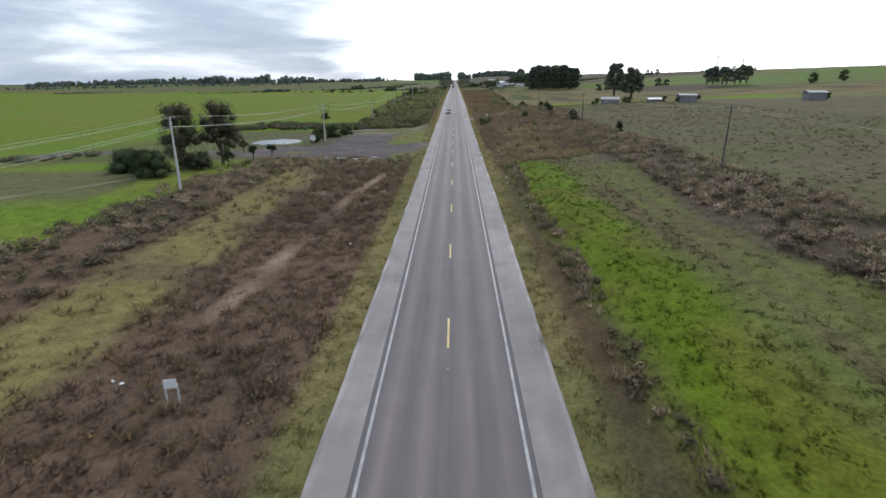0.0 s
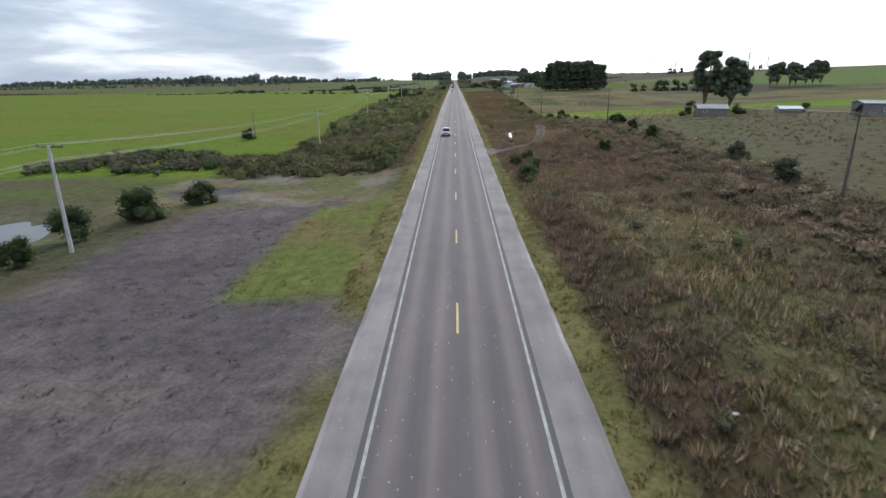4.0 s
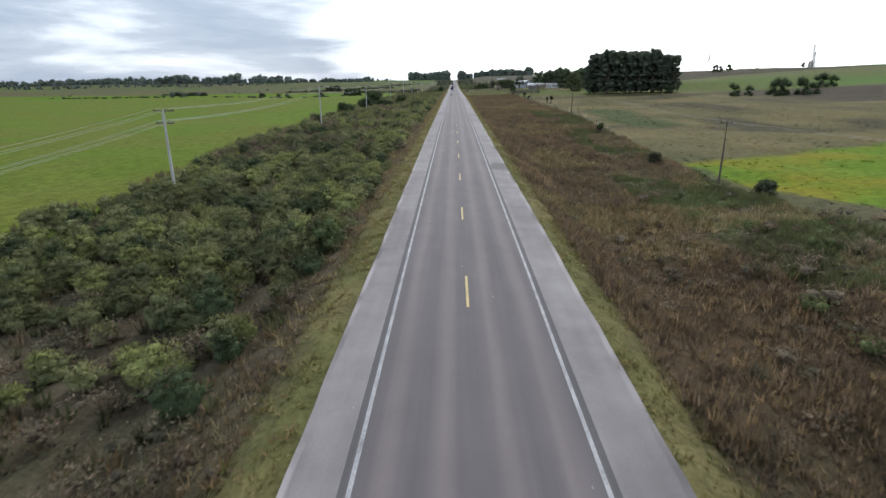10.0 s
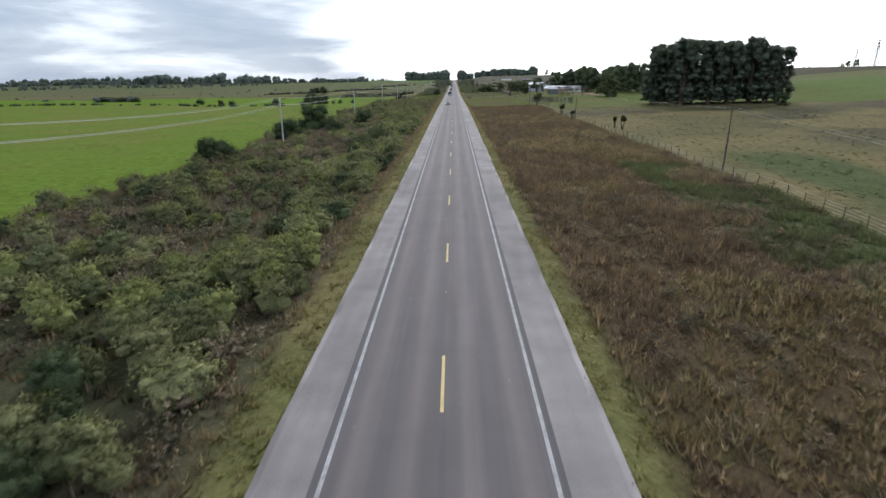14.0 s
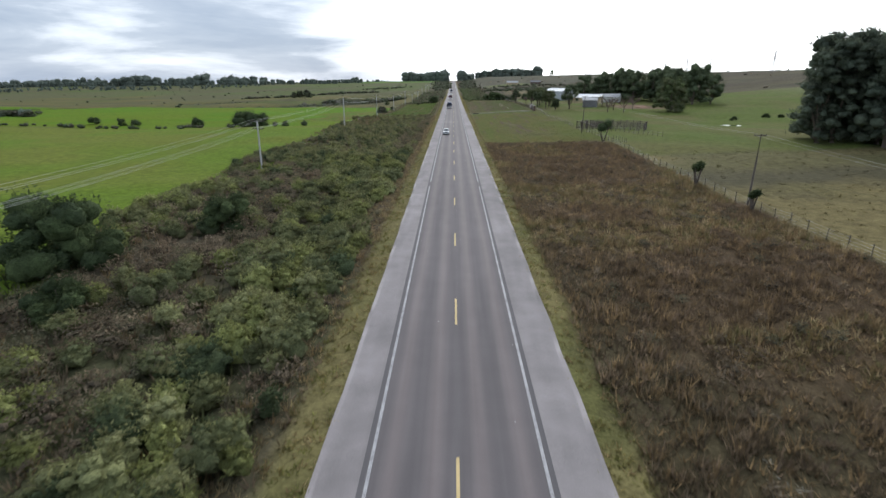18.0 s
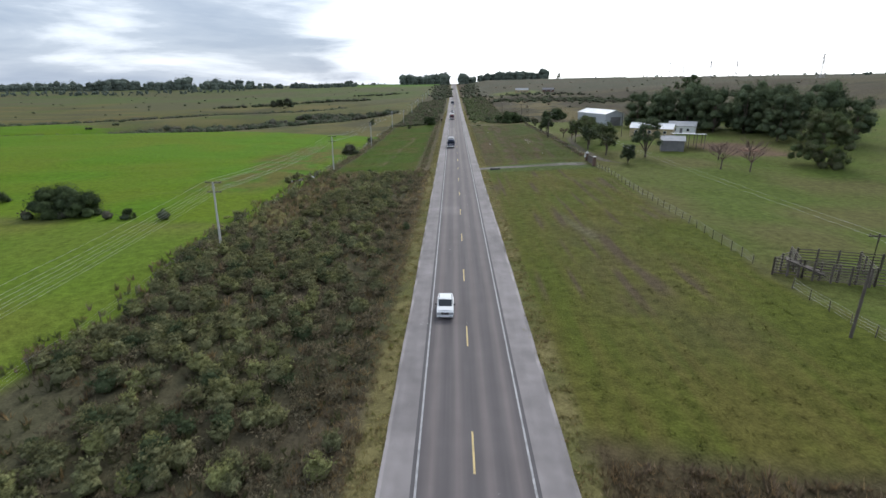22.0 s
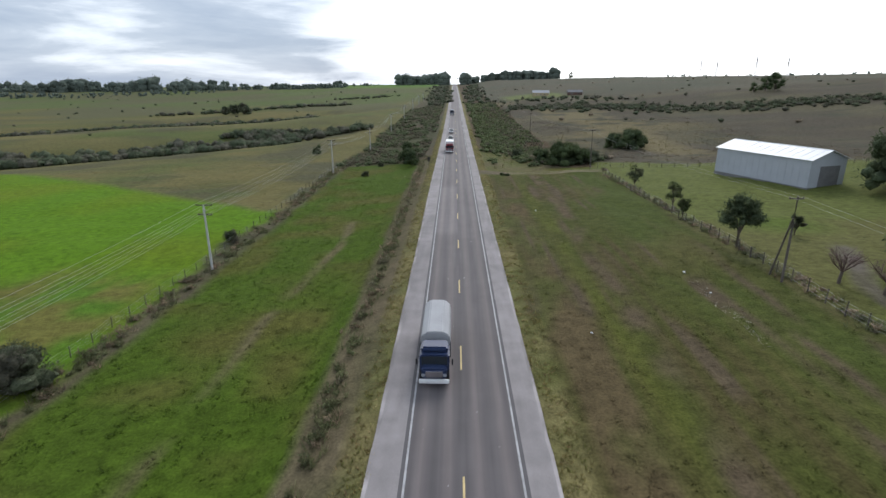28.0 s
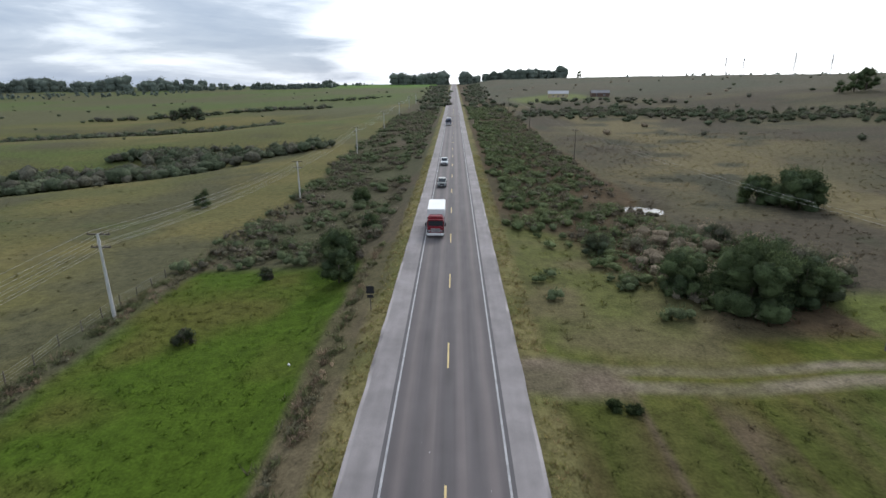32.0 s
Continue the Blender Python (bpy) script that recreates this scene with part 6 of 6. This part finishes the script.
# ---- buildings ----
def gable_house(name, x, y, rz, length, width, eave, rise, wallm, roofm, label, category="building", windows=(), doors=(), over=0.35, base=None, sheets=0, plinth=None):
    """Walls, two roof slopes, openings. Length along local y; windows and doors: (side, along, z, w, h), side -1 or 1 for the long walls, 0 for the near gable."""
    z = base if base is not None else min(gz(x, y), gz(x - width / 2, y - length / 2), gz(x + width / 2, y - length / 2)) + 0.05
    t = thing(name, x, y, z, label, category, rz)
    for s in (-1, 1):
        part("wall", box(0.2, length, eave + 0.6, s * (width / 2 - 0.1), 0, -0.6), wallm, t)
        bm = prism([(-width / 2 + 0.2, -0.6), (width / 2 - 0.2, -0.6), (width / 2 - 0.2, eave), (0, eave + rise * (1 - 0.4 / width)), (-width / 2 + 0.2, eave)], 0.2, m=Matrix.Translation((0, s * (length / 2 - 0.1), 0)))
        part("gable_wall", bm, wallm, t)
        sl = math.atan2(rise, width / 2)
        run = (width / 2 + over) / math.cos(sl)
        mm = Matrix.Translation((0, 0, eave + rise + 0.06)) @ pose(0, 0, 0, 0, math.degrees(sl) * s, 0)
        rf = part("roof", box(run, length + 2 * over, 0.09, s * run / 2, 0, 0), roofm, t, m=mm)
        for k in range(sheets):
            part("sheet_seam", box(run, 0.07, 0.05, s * run / 2, -length / 2 + (k + 0.5) * length / sheets, 0.088), roofm, rf)
    part("ridge_cap", tube([(0, -length / 2 - over, eave + rise + 0.12), (0, length / 2 + over, eave + rise + 0.12)], [0.12, 0.12], 6), roofm, t)
    for side, al, zz, w, h in windows:
        if side:
            wd = part("window", box(0.1, w, h, side * (width / 2 + 0.01), al, zz), M_WHITEPAINT, t)
            part("pane", box(0.04, w - 0.2, h - 0.2, side * (width / 2 + 0.06), al, zz + 0.1), M_GLASS, wd)
        else:
            wd = part("window", box(w, 0.1, h, al, -length / 2 - 0.01, zz), M_WHITEPAINT, t)
            part("pane", box(w - 0.2, 0.04, h - 0.2, al, -length / 2 - 0.06, zz + 0.1), M_GLASS, wd)
    for side, al, zz, w, h in doors:
        if side:
            part("door", box(0.1, w, h, side * (width / 2 + 0.02), al, zz), M_WALLGREY, t)
        else:
            part("door", box(w, 0.1, h, al, -length / 2 - 0.02, zz), M_WALLGREY, t)
    if plinth:
        part("plinth", box(width + 0.12, length + 0.12, 0.9, 0, 0, -0.5), plinth, t)
    return t


shed = gable_house("farm_shed", 70.9, 816.7, 20, 23.4, 10, 5.9, 1.7, M_WALLBLUE, M_ZINC, "long pale blue-grey sheet-metal shed with a white roof", "shed", doors=[(0, 0.5, 0, 5.5, 4.6)], base=8.5, sheets=12, plinth=M_WALLGREY)
for k in range(15):
    part("cladding_rib", box(0.05, 0.08, 5.2, -5.03, -11.2 + k * 1.6, 0.5), M_WALLBLUE, shed)
gable_house("farmhouse", 76.2, 759.8, 61.6, 15.4, 7.2, 2.9, 1.7, M_WALLCREAM, M_ZINC, "cream farmhouse with a pale corrugated roof", "house", windows=[(-1, -5, 1.0, 1.2, 1.1), (-1, 0.5, 1.0, 1.2, 1.1), (-1, 5.4, 1.0, 1.2, 1.1), (0, 0, 1.0, 1.2, 1.1)], doors=[(-1, -2.4, 0, 1.0, 2.1)], sheets=8)
gable_house("farmhouse", 92, 770, 61.6, 10, 7, 3.0, 1.5, M_WHITEPAINT, M_ROOFGREY, "small white farmhouse with a grey roof", "house", windows=[(-1, -2.5, 1.0, 1.2, 1.1), (-1, 2.5, 1.0, 1.2, 1.1)], doors=[(-1, 0, 0, 1, 2.1)], sheets=6)
gable_house("barn", 66.6, 716, 72, 6.5, 6.5, 3.2, 1.1, M_WALLGREY, M_ROOFGREY, "weathered grey boarded barn with a dull roof", "barn", doors=[(-1, 1.5, 0, 2.4, 2.6)], sheets=6)
lean = thing("open_shelter", 74.5, 723.5, gz(74.5, 723.5), "open-sided shelter with a flat white metal roof", "shelter", 72)
part("roof", box(8.5, 10, 0.12, 0, 0, 3.9), M_ZINC, lean, m=pose(0, 0, 0, 0, 4, 0))
for k in range(5):
    for s in (-1, 1):
        part("post", box(0.18, 0.18, 4.3 + (-0.25 * s), s * 3.9, -4.6 + 2.3 * k, -0.4), M_WOODPOLE, lean)
heap = bmesh.new()
bmesh.ops.create_icosphere(heap, subdivisions=4, radius=1, matrix=Matrix.Diagonal((3.6, 2.6, 1.0, 1)))
for v in heap.verts:
    v.co.z += 0.5 * noise.noise(v.co * 0.4)
tagged(part("clay_heap", heap, M_CLAY, m=pose(92, 718, gz(92, 718) - 0.2)), "spread heap of bare red clay beside the yard", "earth heap")
heap = bmesh.new()
bmesh.ops.create_icosphere(heap, subdivisions=3, radius=1, matrix=Matrix.Diagonal((3, 2.4, 1.3, 1)))
for v in heap.verts:
    v.co.z += 0.4 * noise.noise(v.co * 0.6)
tagged(part("clay_heap", heap, M_CLAY, m=pose(96, 806, gz(96, 806) - 0.1)), "small heap of red clay under the trees", "earth heap")
gable_house("far_cottage", 86, 1248, 80, 16, 8, 3.2, 2.2, M_WALLCREAM, M_ROOFGREY, "distant cream cottage with a grey roof", "house", windows=[(-1, -4, 1, 1.4, 1.2), (-1, 4, 1, 1.4, 1.2)], doors=[(-1, 0, 0, 1.1, 2.1)])
gable_house("far_cottage", 118, 1240, 85, 14, 7, 3.0, 2.0, M_BRICK, M_WALLGREY, "distant dark cottage with a low roof", "house", windows=[(-1, -3, 1, 1.4, 1.2), (-1, 3, 1, 1.4, 1.2)])
# shacks under the great tree
gable_house("shack", 71.5, 255, 80, 7.6, 4.4, 1.9, 0.9, M_WALLGREY, M_ROOFGREY, "low ramshackle shack with a patched grey roof", "shack", windows=[(-1, 2, 0.9, 0.8, 0.8)], doors=[(-1, -1, 0, 0.9, 1.9)], sheets=5)
gable_house("shack", 89.5, 249.5, 86, 5.5, 3, 1.1, 0.5, M_WALLGREY, M_ZINC, "low animal shelter with a white metal roof", "shack", sheets=4)
gable_house("block_hut", 94, 226, 85, 6.6, 4.5, 2.7, 0.5, M_WALLGREY, M_ROOFGREY, "plain grey block hut with a shallow roof", "hut", doors=[(-1, 2, 0, 0.9, 2.0)], windows=[(-1, -1.4, 1.0, 0.9, 0.8)])
gable_house("block_hut", 131, 205, 85, 6, 4.5, 2.7, 0.6, M_WALLGREY, M_ROOFGREY, "plain grey block hut beside a bush", "hut", doors=[(-1, 0, 0, 0.9, 2.0)])
for k, (x, y, h, r) in enumerate(((90.2, 225, 2.4, 1.1), (98.2, 226, 2.6, 1.2), (94, 250, 2.2, 1.4), (78.5, 254, 2.6, 2.0), (65.5, 257, 2.8, 1.8), (135.5, 205, 2.6, 1.2))):
    make_tree("bush", x, y, h, r, 700 + k, "dark bush growing against a hut wall", "bush", "hut bushes", trunk_h=0.1, cols=DARKT, lobes=6, sprays=80, size=0.28, limbs=2, core=0.8)

# ---- signs, litter and small things ----


def sign_post(x, y, h, label, plates, rz=0.0, mat=M_WOODPOLE, category="road sign"):
    t = thing("road_sign", x, y, gz(x, y), label, category, rz)
    part("post", tube([(0, 0, -0.3), (0, 0, h)], [0.05, 0.05], 7), mat, t)
    for w, hh, zz, pm in plates:
        part("plate", box(w, 0.03, hh, 0, -0.06, zz, 0.01), pm, t)


sign_post(-7.6, 843.5, 2.6, "dark back of a roadside sign with two plates on a post", [(0.75, 0.75, 1.75, M_BLACK), (0.6, 0.3, 1.3, M_BLACK)])
tw = thing("road_sign", -13.3, 26, gz(-13.3, 26), "small square white board on two posts in dry grass", "road sign", 12)
for s in (-0.28, 0.28):
    part("post", tube([(s, 0, -0.3), (s, 0, 1.1)], [0.05, 0.045], 6), M_CONCRETE, tw)
part("plate", box(0.6, 0.05, 0.5, 0, -0.08, 0.9, 0.02), M_WHITEPAINT, tw)
disc = thing("round_board", -34.9, 136, gz(-34.9, 136), "round white board on a wooden post by the yard", "sign", 10)
part("post", tube([(0, 0, -0.3), (0, 0, 1.6)], [0.08, 0.07], 7), M_WOODPOLE, disc)
part("plate", tube([(0, -0.12, 1.75), (0, -0.06, 1.75)], [0.75, 0.75], 24), M_WHITEPAINT, disc)


def scrap(x, y, s, seed, label="crumpled scrap of white litter in the grass", flat=0.5):
    rs = random.Random(seed)
    bm = bmesh.new()
    bmesh.ops.create_icosphere(bm, subdivisions=2, radius=s, matrix=Matrix.Diagonal((1, rs.uniform(0.5, 0.9), flat, 1)))
    for v in bm.verts:
        v.co *= 1 + rs.uniform(-0.3, 0.3)
    tagged(part("litter", bm, M_WHITEPAINT, m=pose(x, y, gz(x, y) + s * flat * 0.9, 0, 0, rs.uniform(0, 360))), label, "litter", "roadside litter")


for k, (x, y, s) in enumerate(((-16.7, 27.4, 0.2), (-17.3, 27.6, 0.16), (-9.6, 52, 0.2), (9.2, 64, 0.22), (8.3, 84, 0.25), (8.1, 80, 0.2), (18, 105, 0.3), (17.6, 113, 0.26), (10.8, 120, 0.2), (26, 756, 0.28), (26.3, 750, 0.2), (-13.5, 836, 0.22), (14, 790, 0.2), (12, 742, 0.18), (-23.5, 102, 0.25), (26, 712, 0.2))):
    scrap(x, y, s * 0.7, 800 + k)

def rubble(x, y, n, reach, seed):
    """A low heap of broken concrete lumps."""
    rs = random.Random(seed)
    heap_t = thing("rubble_heap", x, y, gz(x, y), "low heap of broken pale concrete beside the gravel yard", "rubble")
    for _ in range(n):
        dx, dy, s = rs.gauss(0, reach), rs.gauss(0, reach * 0.5), rs.uniform(0.15, 0.45)
        bm = bmesh.new()
        bmesh.ops.create_icosphere(bm, subdivisions=1, radius=s, matrix=Matrix.Diagonal((1, rs.uniform(0.6, 1), rs.uniform(0.35, 0.6), 1)))
        for v in bm.verts:
            v.co *= 1 + rs.uniform(-0.25, 0.25)
        part("lump", bm, M_CONCRETE, heap_t, m=Matrix.Translation((dx, dy, gz(x + dx, y + dy) - gz(x, y) + s * 0.2)) @ pose(0, 0, 0, rs.uniform(-20, 20), 0, rs.uniform(0, 360)))


rubble(-23, 109.4, 26, 1.1, 1)
rubble(-18.6, 108.4, 7, 0.7, 2)
rubble(-16.2, 111.0, 4, 0.5, 3)

# wet streaks and stones in the ditch
M_PALE = material("pale dry reeds", (0.42, 0.40, 0.34), vary=0.25, fine=8, bump=0.2, dist=0.02)
for k, (x0, y0, x1, y1) in enumerate(((16, 98, 18.5, 118), (21, 98, 23, 124), (26.2, 755, 25.4, 737), (13.3, 229, 11.6, 214), (14.6, 256, 12.8, 230), (16.2, 254, 14.6, 230), (13.2, 470, 12.4, 452))):
    n = 44
    u = RNG.random(n)
    x, y = x0 + (x1 - x0) * u + RNG.normal(size=n) * 0.25, y0 + (y1 - y0) * u
    T, C = blades(x, y, RNG.uniform(0.05, 0.18, n), 0.4, 0.05, 7, pick([(0.42, 0.40, 0.33), (0.34, 0.31, 0.24)], n))
    tagged(new("dead_reeds", soup("dead_reeds", T, C, M_GRASS)), "line of pale flattened dead reeds in a ditch", "reeds", kind="stuff")

# grit and paint specks on the asphalt, thickest by the gravel yard
n = 700
sx = RNG.uniform(-5.4, 5.4, n)
sy = np.concatenate([RNG.normal(122, 16, n // 2), RNG.uniform(0, 900, n - n // 2)])
sz = road_z(sy) + 0.004
sr = RNG.uniform(0.015, 0.05, n)
T = []
for k in range(3):
    a = RNG.uniform(0, math.tau, n)
    p = np.stack([sx, sy, sz + sr * 0.6], -1)
    q = np.stack([sx + np.cos(a) * sr, sy + np.sin(a) * sr * 1.6, sz], -1)
    w = np.stack([sx + np.cos(a + 2) * sr, sy + np.sin(a + 2) * sr * 1.6, sz], -1)
    up = np.tile((0.0, 0.0, 1.0), (n, 1))
    T.append(np.stack([p, q, w, up, up, up], 1))
stuff("grit", [(np.concatenate(T), thin(pick([(0.42, 0.41, 0.40), (0.30, 0.29, 0.27)], n * 3), 0.0))], M_CONCRETE, "pale grit scattered over the asphalt", "gravel")

# ---- water ----
for k, (px, py, rx, ry, dep) in enumerate(PONDS):
    n = 40
    ring = np.linspace(0, math.tau, 24)
    lvl = float(np.min(ground(px + np.cos(ring) * rx * 1.2, py + np.sin(ring) * ry * 1.2))) - 0.03
    lvl = max(lvl, float(ground(px, py)) + (0.12 if rx > 0.65 else 0.13 if rx > 0.61 else 0.14))
    if rx > 8:
        lvl = float(ground(px, py)) + 0.22
    elif rx > 1:
        lvl = float(ground(px, py)) + 0.36 * dep
    else:
        lvl = float(ground(px, py)) + (0.17 if px > 0 else 0.24)
    V = [(px, py, lvl)]
    for i in range(n):
        a = i * math.tau / n
        f = 1.35 if rx < 8 else 1.05 + 0.4 * math.sin(3 * a + k) * math.sin(5 * a)
        V.append((px + math.cos(a) * rx * f, py + math.sin(a) * ry * f, lvl))
    F = [(0, 1 + i, 1 + (i + 1) % n) for i in range(n)]
    tagged(new("water_%d" % (k + 1), mesh_from("water", V, F, None, M_WATER)), "still shallow water reflecting the bright sky", "water", kind="structure")


# ---- vehicles on the left-hand lane, facing back along the road ----
def wheel(parent, x, y, r, w):
    tyre = part("wheel", tube([(x - w / 2, y, r), (x - w / 2 + 0.03, y, r), (x + w / 2 - 0.03, y, r), (x + w / 2, y, r)], [r * 0.92, r, r, r * 0.92], 18), M_BLACK, parent)
    for s in (-1, 1):
        part("rim", tube([(x + s * w / 2, y, r), (x + s * (w / 2 + 0.015), y, r)], [r * 0.58, r * 0.5], 14), M_CHROME, tyre)


def car(x, y, label, paint, pickup=False, long=4.2, wide=1.74, tall=1.5, group=""):
    """Nose towards -y. Body from a side profile, cabin with glass, lamps, mirrors, wheels."""
    t = thing("pickup_truck" if pickup else "car", x, y, float(road_z(y)), label, "pickup" if pickup else "car", group=group)
    L2 = long / 2
    prof = [(-L2, 0.42), (-L2 + 0.05, 0.72), (-L2 + 0.35, 0.86), (-L2 + 1.15, 0.97), (L2 - 0.05, 0.97), (L2, 0.85), (L2, 0.45), (L2 - 0.3, 0.3), (-L2 + 0.3, 0.3)]
    # profile runs along local y: built along x, then turned
    bm = prism(prof, wide, m=pose(0, 0, 0, 0, 0, 90))
    bmesh.ops.bevel(bm, geom=bm.edges[:], offset=0.06, segments=2, affect="EDGES")
    part("body", bm, paint, t)
    c0, c1 = (-L2 + 1.15, 0.95) if pickup else (-L2 + 1.05, L2 - 0.35)
    rake = 0.85
    cab = [(c0, 0.95), (c0 + rake, tall - 0.04), (c0 + rake + 0.25, tall), (c1 - 0.45, tall), (c1 - 0.2, tall - 0.05), (c1, 0.95)]
    bm = prism(cab, wide - 0.22, m=pose(0, 0, 0, 0, 0, 90))
    bmesh.ops.bevel(bm, geom=bm.edges[:], offset=0.05, segments=2, affect="EDGES")
    part("cabin", bm, paint, t)
    sl = math.atan2(tall - 0.99, rake)
    pane = math.hypot(tall - 0.99, rake)
    scr = part("windscreen", box(wide - 0.36, pane * 0.86, 0.03, 0, 0, 0, 0.01), M_GLASS, t, m=pose(0, c0 + rake / 2 - 0.012, (0.95 + tall - 0.04) / 2 + 0.006, math.degrees(sl), 0, 0))
    for s in (-1, 1):
        part("wiper", box(0.5, 0.025, 0.02, s * 0.3, -pane * 0.4, 0.03), M_BLACK, scr)
    back = math.atan2(tall - 1.0, 0.2)
    part("rear_window", box(wide - 0.46, (tall - 1.0) * 0.72, 0.03, 0, 0, 0, 0.01), M_GLASS, t, m=pose(0, c1 - 0.09, (0.95 + tall) / 2, -math.degrees(back), 0, 0))
    part("bonnet", box(wide - 0.34, 0.95, 0.03, 0, 0, 0, 0.012), paint, t, m=pose(0, -L2 + 0.78, 0.925, 7.5, 0, 0))
    for s in (-1, 1):
        part("side_window", box(0.03, (c1 - c0) * 0.3, tall - 1.2, s * (wide / 2 - 0.105), c0 + 0.34 + (c1 - c0) * 0.24, 1.05, 0.01), M_GLASS, t)
        part("side_window", box(0.03, (c1 - c0) * 0.24, tall - 1.2, s * (wide / 2 - 0.105), c0 + 0.34 + (c1 - c0) * 0.54, 1.05, 0.01), M_GLASS, t)
        part("mirror", box(0.2, 0.1, 0.16, s * (wide / 2 + 0.08), c0 + 0.35, 0.98, 0.03), M_BLACK, t)
        part("headlight", box(0.38, 0.14, 0.24, s * (wide / 2 - 0.23), -L2 - 0.02, 0.56, 0.04), M_LAMP, t)
        part("fog_lamp", box(0.16, 0.06, 0.1, s * (wide / 2 - 0.3), -L2 - 0.15, 0.37, 0.02), M_LAMP, t)
        part("tail_light", box(0.14, 0.06, 0.3, s * (wide / 2 - 0.1), L2, 0.6, 0.02), M_RED, t)
        for yy in (-L2 + 0.8, L2 - 0.85):
            wheel(t, s * (wide / 2 - 0.1), yy, 0.33, 0.22)
    part("grille", box(wide - 0.86, 0.08, 0.24, 0, -L2 - 0.03, 0.56, 0.02), M_BLACK, t)
    for k in range(3):
        part("grille_bar", box(wide - 0.88, 0.03, 0.025, 0, -L2 - 0.08, 0.59 + 0.075 * k), M_CHROME, t)
    part("lower_apron", box(wide - 0.3, 0.12, 0.16, 0, -L2 + 0.02, 0.2, 0.03), M_BLACK, t)
    for s in (-1, 1):
        part("roof_rail", box(0.05, 0.9, 0.04, s * (wide / 2 - 0.2), c0 + rake + 0.55, tall), M_BLACK, t)
        part("door_handle", box(0.03, 0.16, 0.04, s * (wide / 2 + 0.01), c0 + 1.5, 0.84), M_CHROME if pickup else M_BLACK, t)
    part("number_plate", box(0.42, 0.03, 0.13, 0, -L2 - 0.16, 0.37, 0.008), M_WHITEPAINT, t)
    part("bumper", box(wide - 0.02, 0.2, 0.22, 0, -L2 - 0.04, 0.32, 0.05), M_CHROME if pickup else paint, t)
    if pickup:
        part("bed_floor", box(wide - 0.24, L2 - 1.15, 0.02, 0, (1.0 + L2) / 2, 0.975), M_BLACK, t)
        for s in (-1, 1):
            part("bed_side", box(0.09, L2 - 1.0, 0.16, s * (wide / 2 - 0.06), (1.0 + L2) / 2, 0.97, 0.02), paint, t)
        part("tailgate", box(wide - 0.1, 0.08, 0.16, 0, L2 - 0.05, 0.97, 0.02), paint, t)
    return t


def truck(x, y, label, paint, boxed=False, group=""):
    t = thing("truck", x, y, float(road_z(y)), label, "truck", group=group)
    bm = box(2.3, 1.9, 1.55, 0, -3.5, 0.75, 0.12)
    part("cab", bm, paint, t)
    part("cab_roof", box(2.1, 1.4, 0.45, 0, -3.3, 2.28, 0.15), paint, t)
    part("bonnet", box(1.9, 1.0, 0.85, 0, -4.75, 0.7, 0.12), paint, t)
    part("windscreen", box(2.0, 0.05, 0.72, 0, -4.46, 1.5, 0.02), M_GLASS, t)
    part("grille", box(1.3, 0.06, 0.55, 0, -5.26, 0.85, 0.02), M_CHROME, t)
    part("bumper", box(2.3, 0.25, 0.32, 0, -5.3, 0.42, 0.05), M_WHITEPAINT, t)
    for s in (-1, 1):
        part("headlight", box(0.3, 0.08, 0.24, s * 0.82, -5.28, 0.95, 0.03), M_LAMP, t)
        part("side_window", box(0.04, 0.9, 0.6, s * 1.15, -3.7, 1.5, 0.02), M_GLASS, t)
        part("mirror", box(0.12, 0.15, 0.5, s * 1.38, -4.4, 1.5, 0.03), M_BLACK, t)
        part("chassis_rail", box(0.15, 8.0, 0.25, s * 0.5, 0.4, 0.62), M_BLACK, t)
        for yy in (-4.2, 2.2, 3.4):
            wheel(t, s * 1.0, yy, 0.5, 0.3)
        part("side_board", box(0.06, 6.6, 1.2, s * 1.22, 1.2, 1.0, 0.01), M_WALLGREY, t)
    part("bed", box(2.5, 6.7, 0.12, 0, 1.2, 0.9), M_BLACK, t)
    if boxed:
        part("box_body", box(2.46, 6.6, 2.3, 0, 1.2, 1.03, 0.05), M_WHITEPAINT, t, "plain white box body")
        part("visor", box(2.2, 0.5, 0.1, 0, -4.35, 2.32, 0.04), paint, t)
        return t
    bm = prism([(-1.22, 2.2), (-1.1, 2.75), (-0.6, 3.1), (0.6, 3.1), (1.1, 2.75), (1.22, 2.2), (1.22, 1.9), (-1.22, 1.9)], 6.6, m=Matrix.Translation((0, 1.2, 0)))
    bmesh.ops.bevel(bm, geom=bm.edges[:], offset=0.08, segments=2, affect="EDGES")
    part("tarpaulin", bm, M_TARP, t, "grey canvas cover over the load")
    return t


car(-2.0, 223.7, "white pickup truck with chrome bumper on the asphalt", M_CARWHITE, True, 5.0, 1.78, 1.72)
car(-2.1, 599.4, "small white hatchback on the asphalt lane", M_CARWHITE, False, 4.0, 1.68, 1.48)
truck(-2.1, 738.6, "dark blue truck with a grey tarpaulin cover", M_TRUCKBLUE)
truck(-2.1, 871, "dark red truck with a white box body", M_TRUCKRED, True)
car(-2.0, 903, "dark grey-green estate car on the asphalt lane", M_CARGREY, False, 4.3, 1.75, 1.55)
car(-2.0, 931, "white pickup truck heading down the highway", M_CARWHITE, True, 4.9, 1.78, 1.72)
truck(-2.1, 1047, "dark truck with a pale tarpaulin far down the highway", M_TRUCKBLUE)
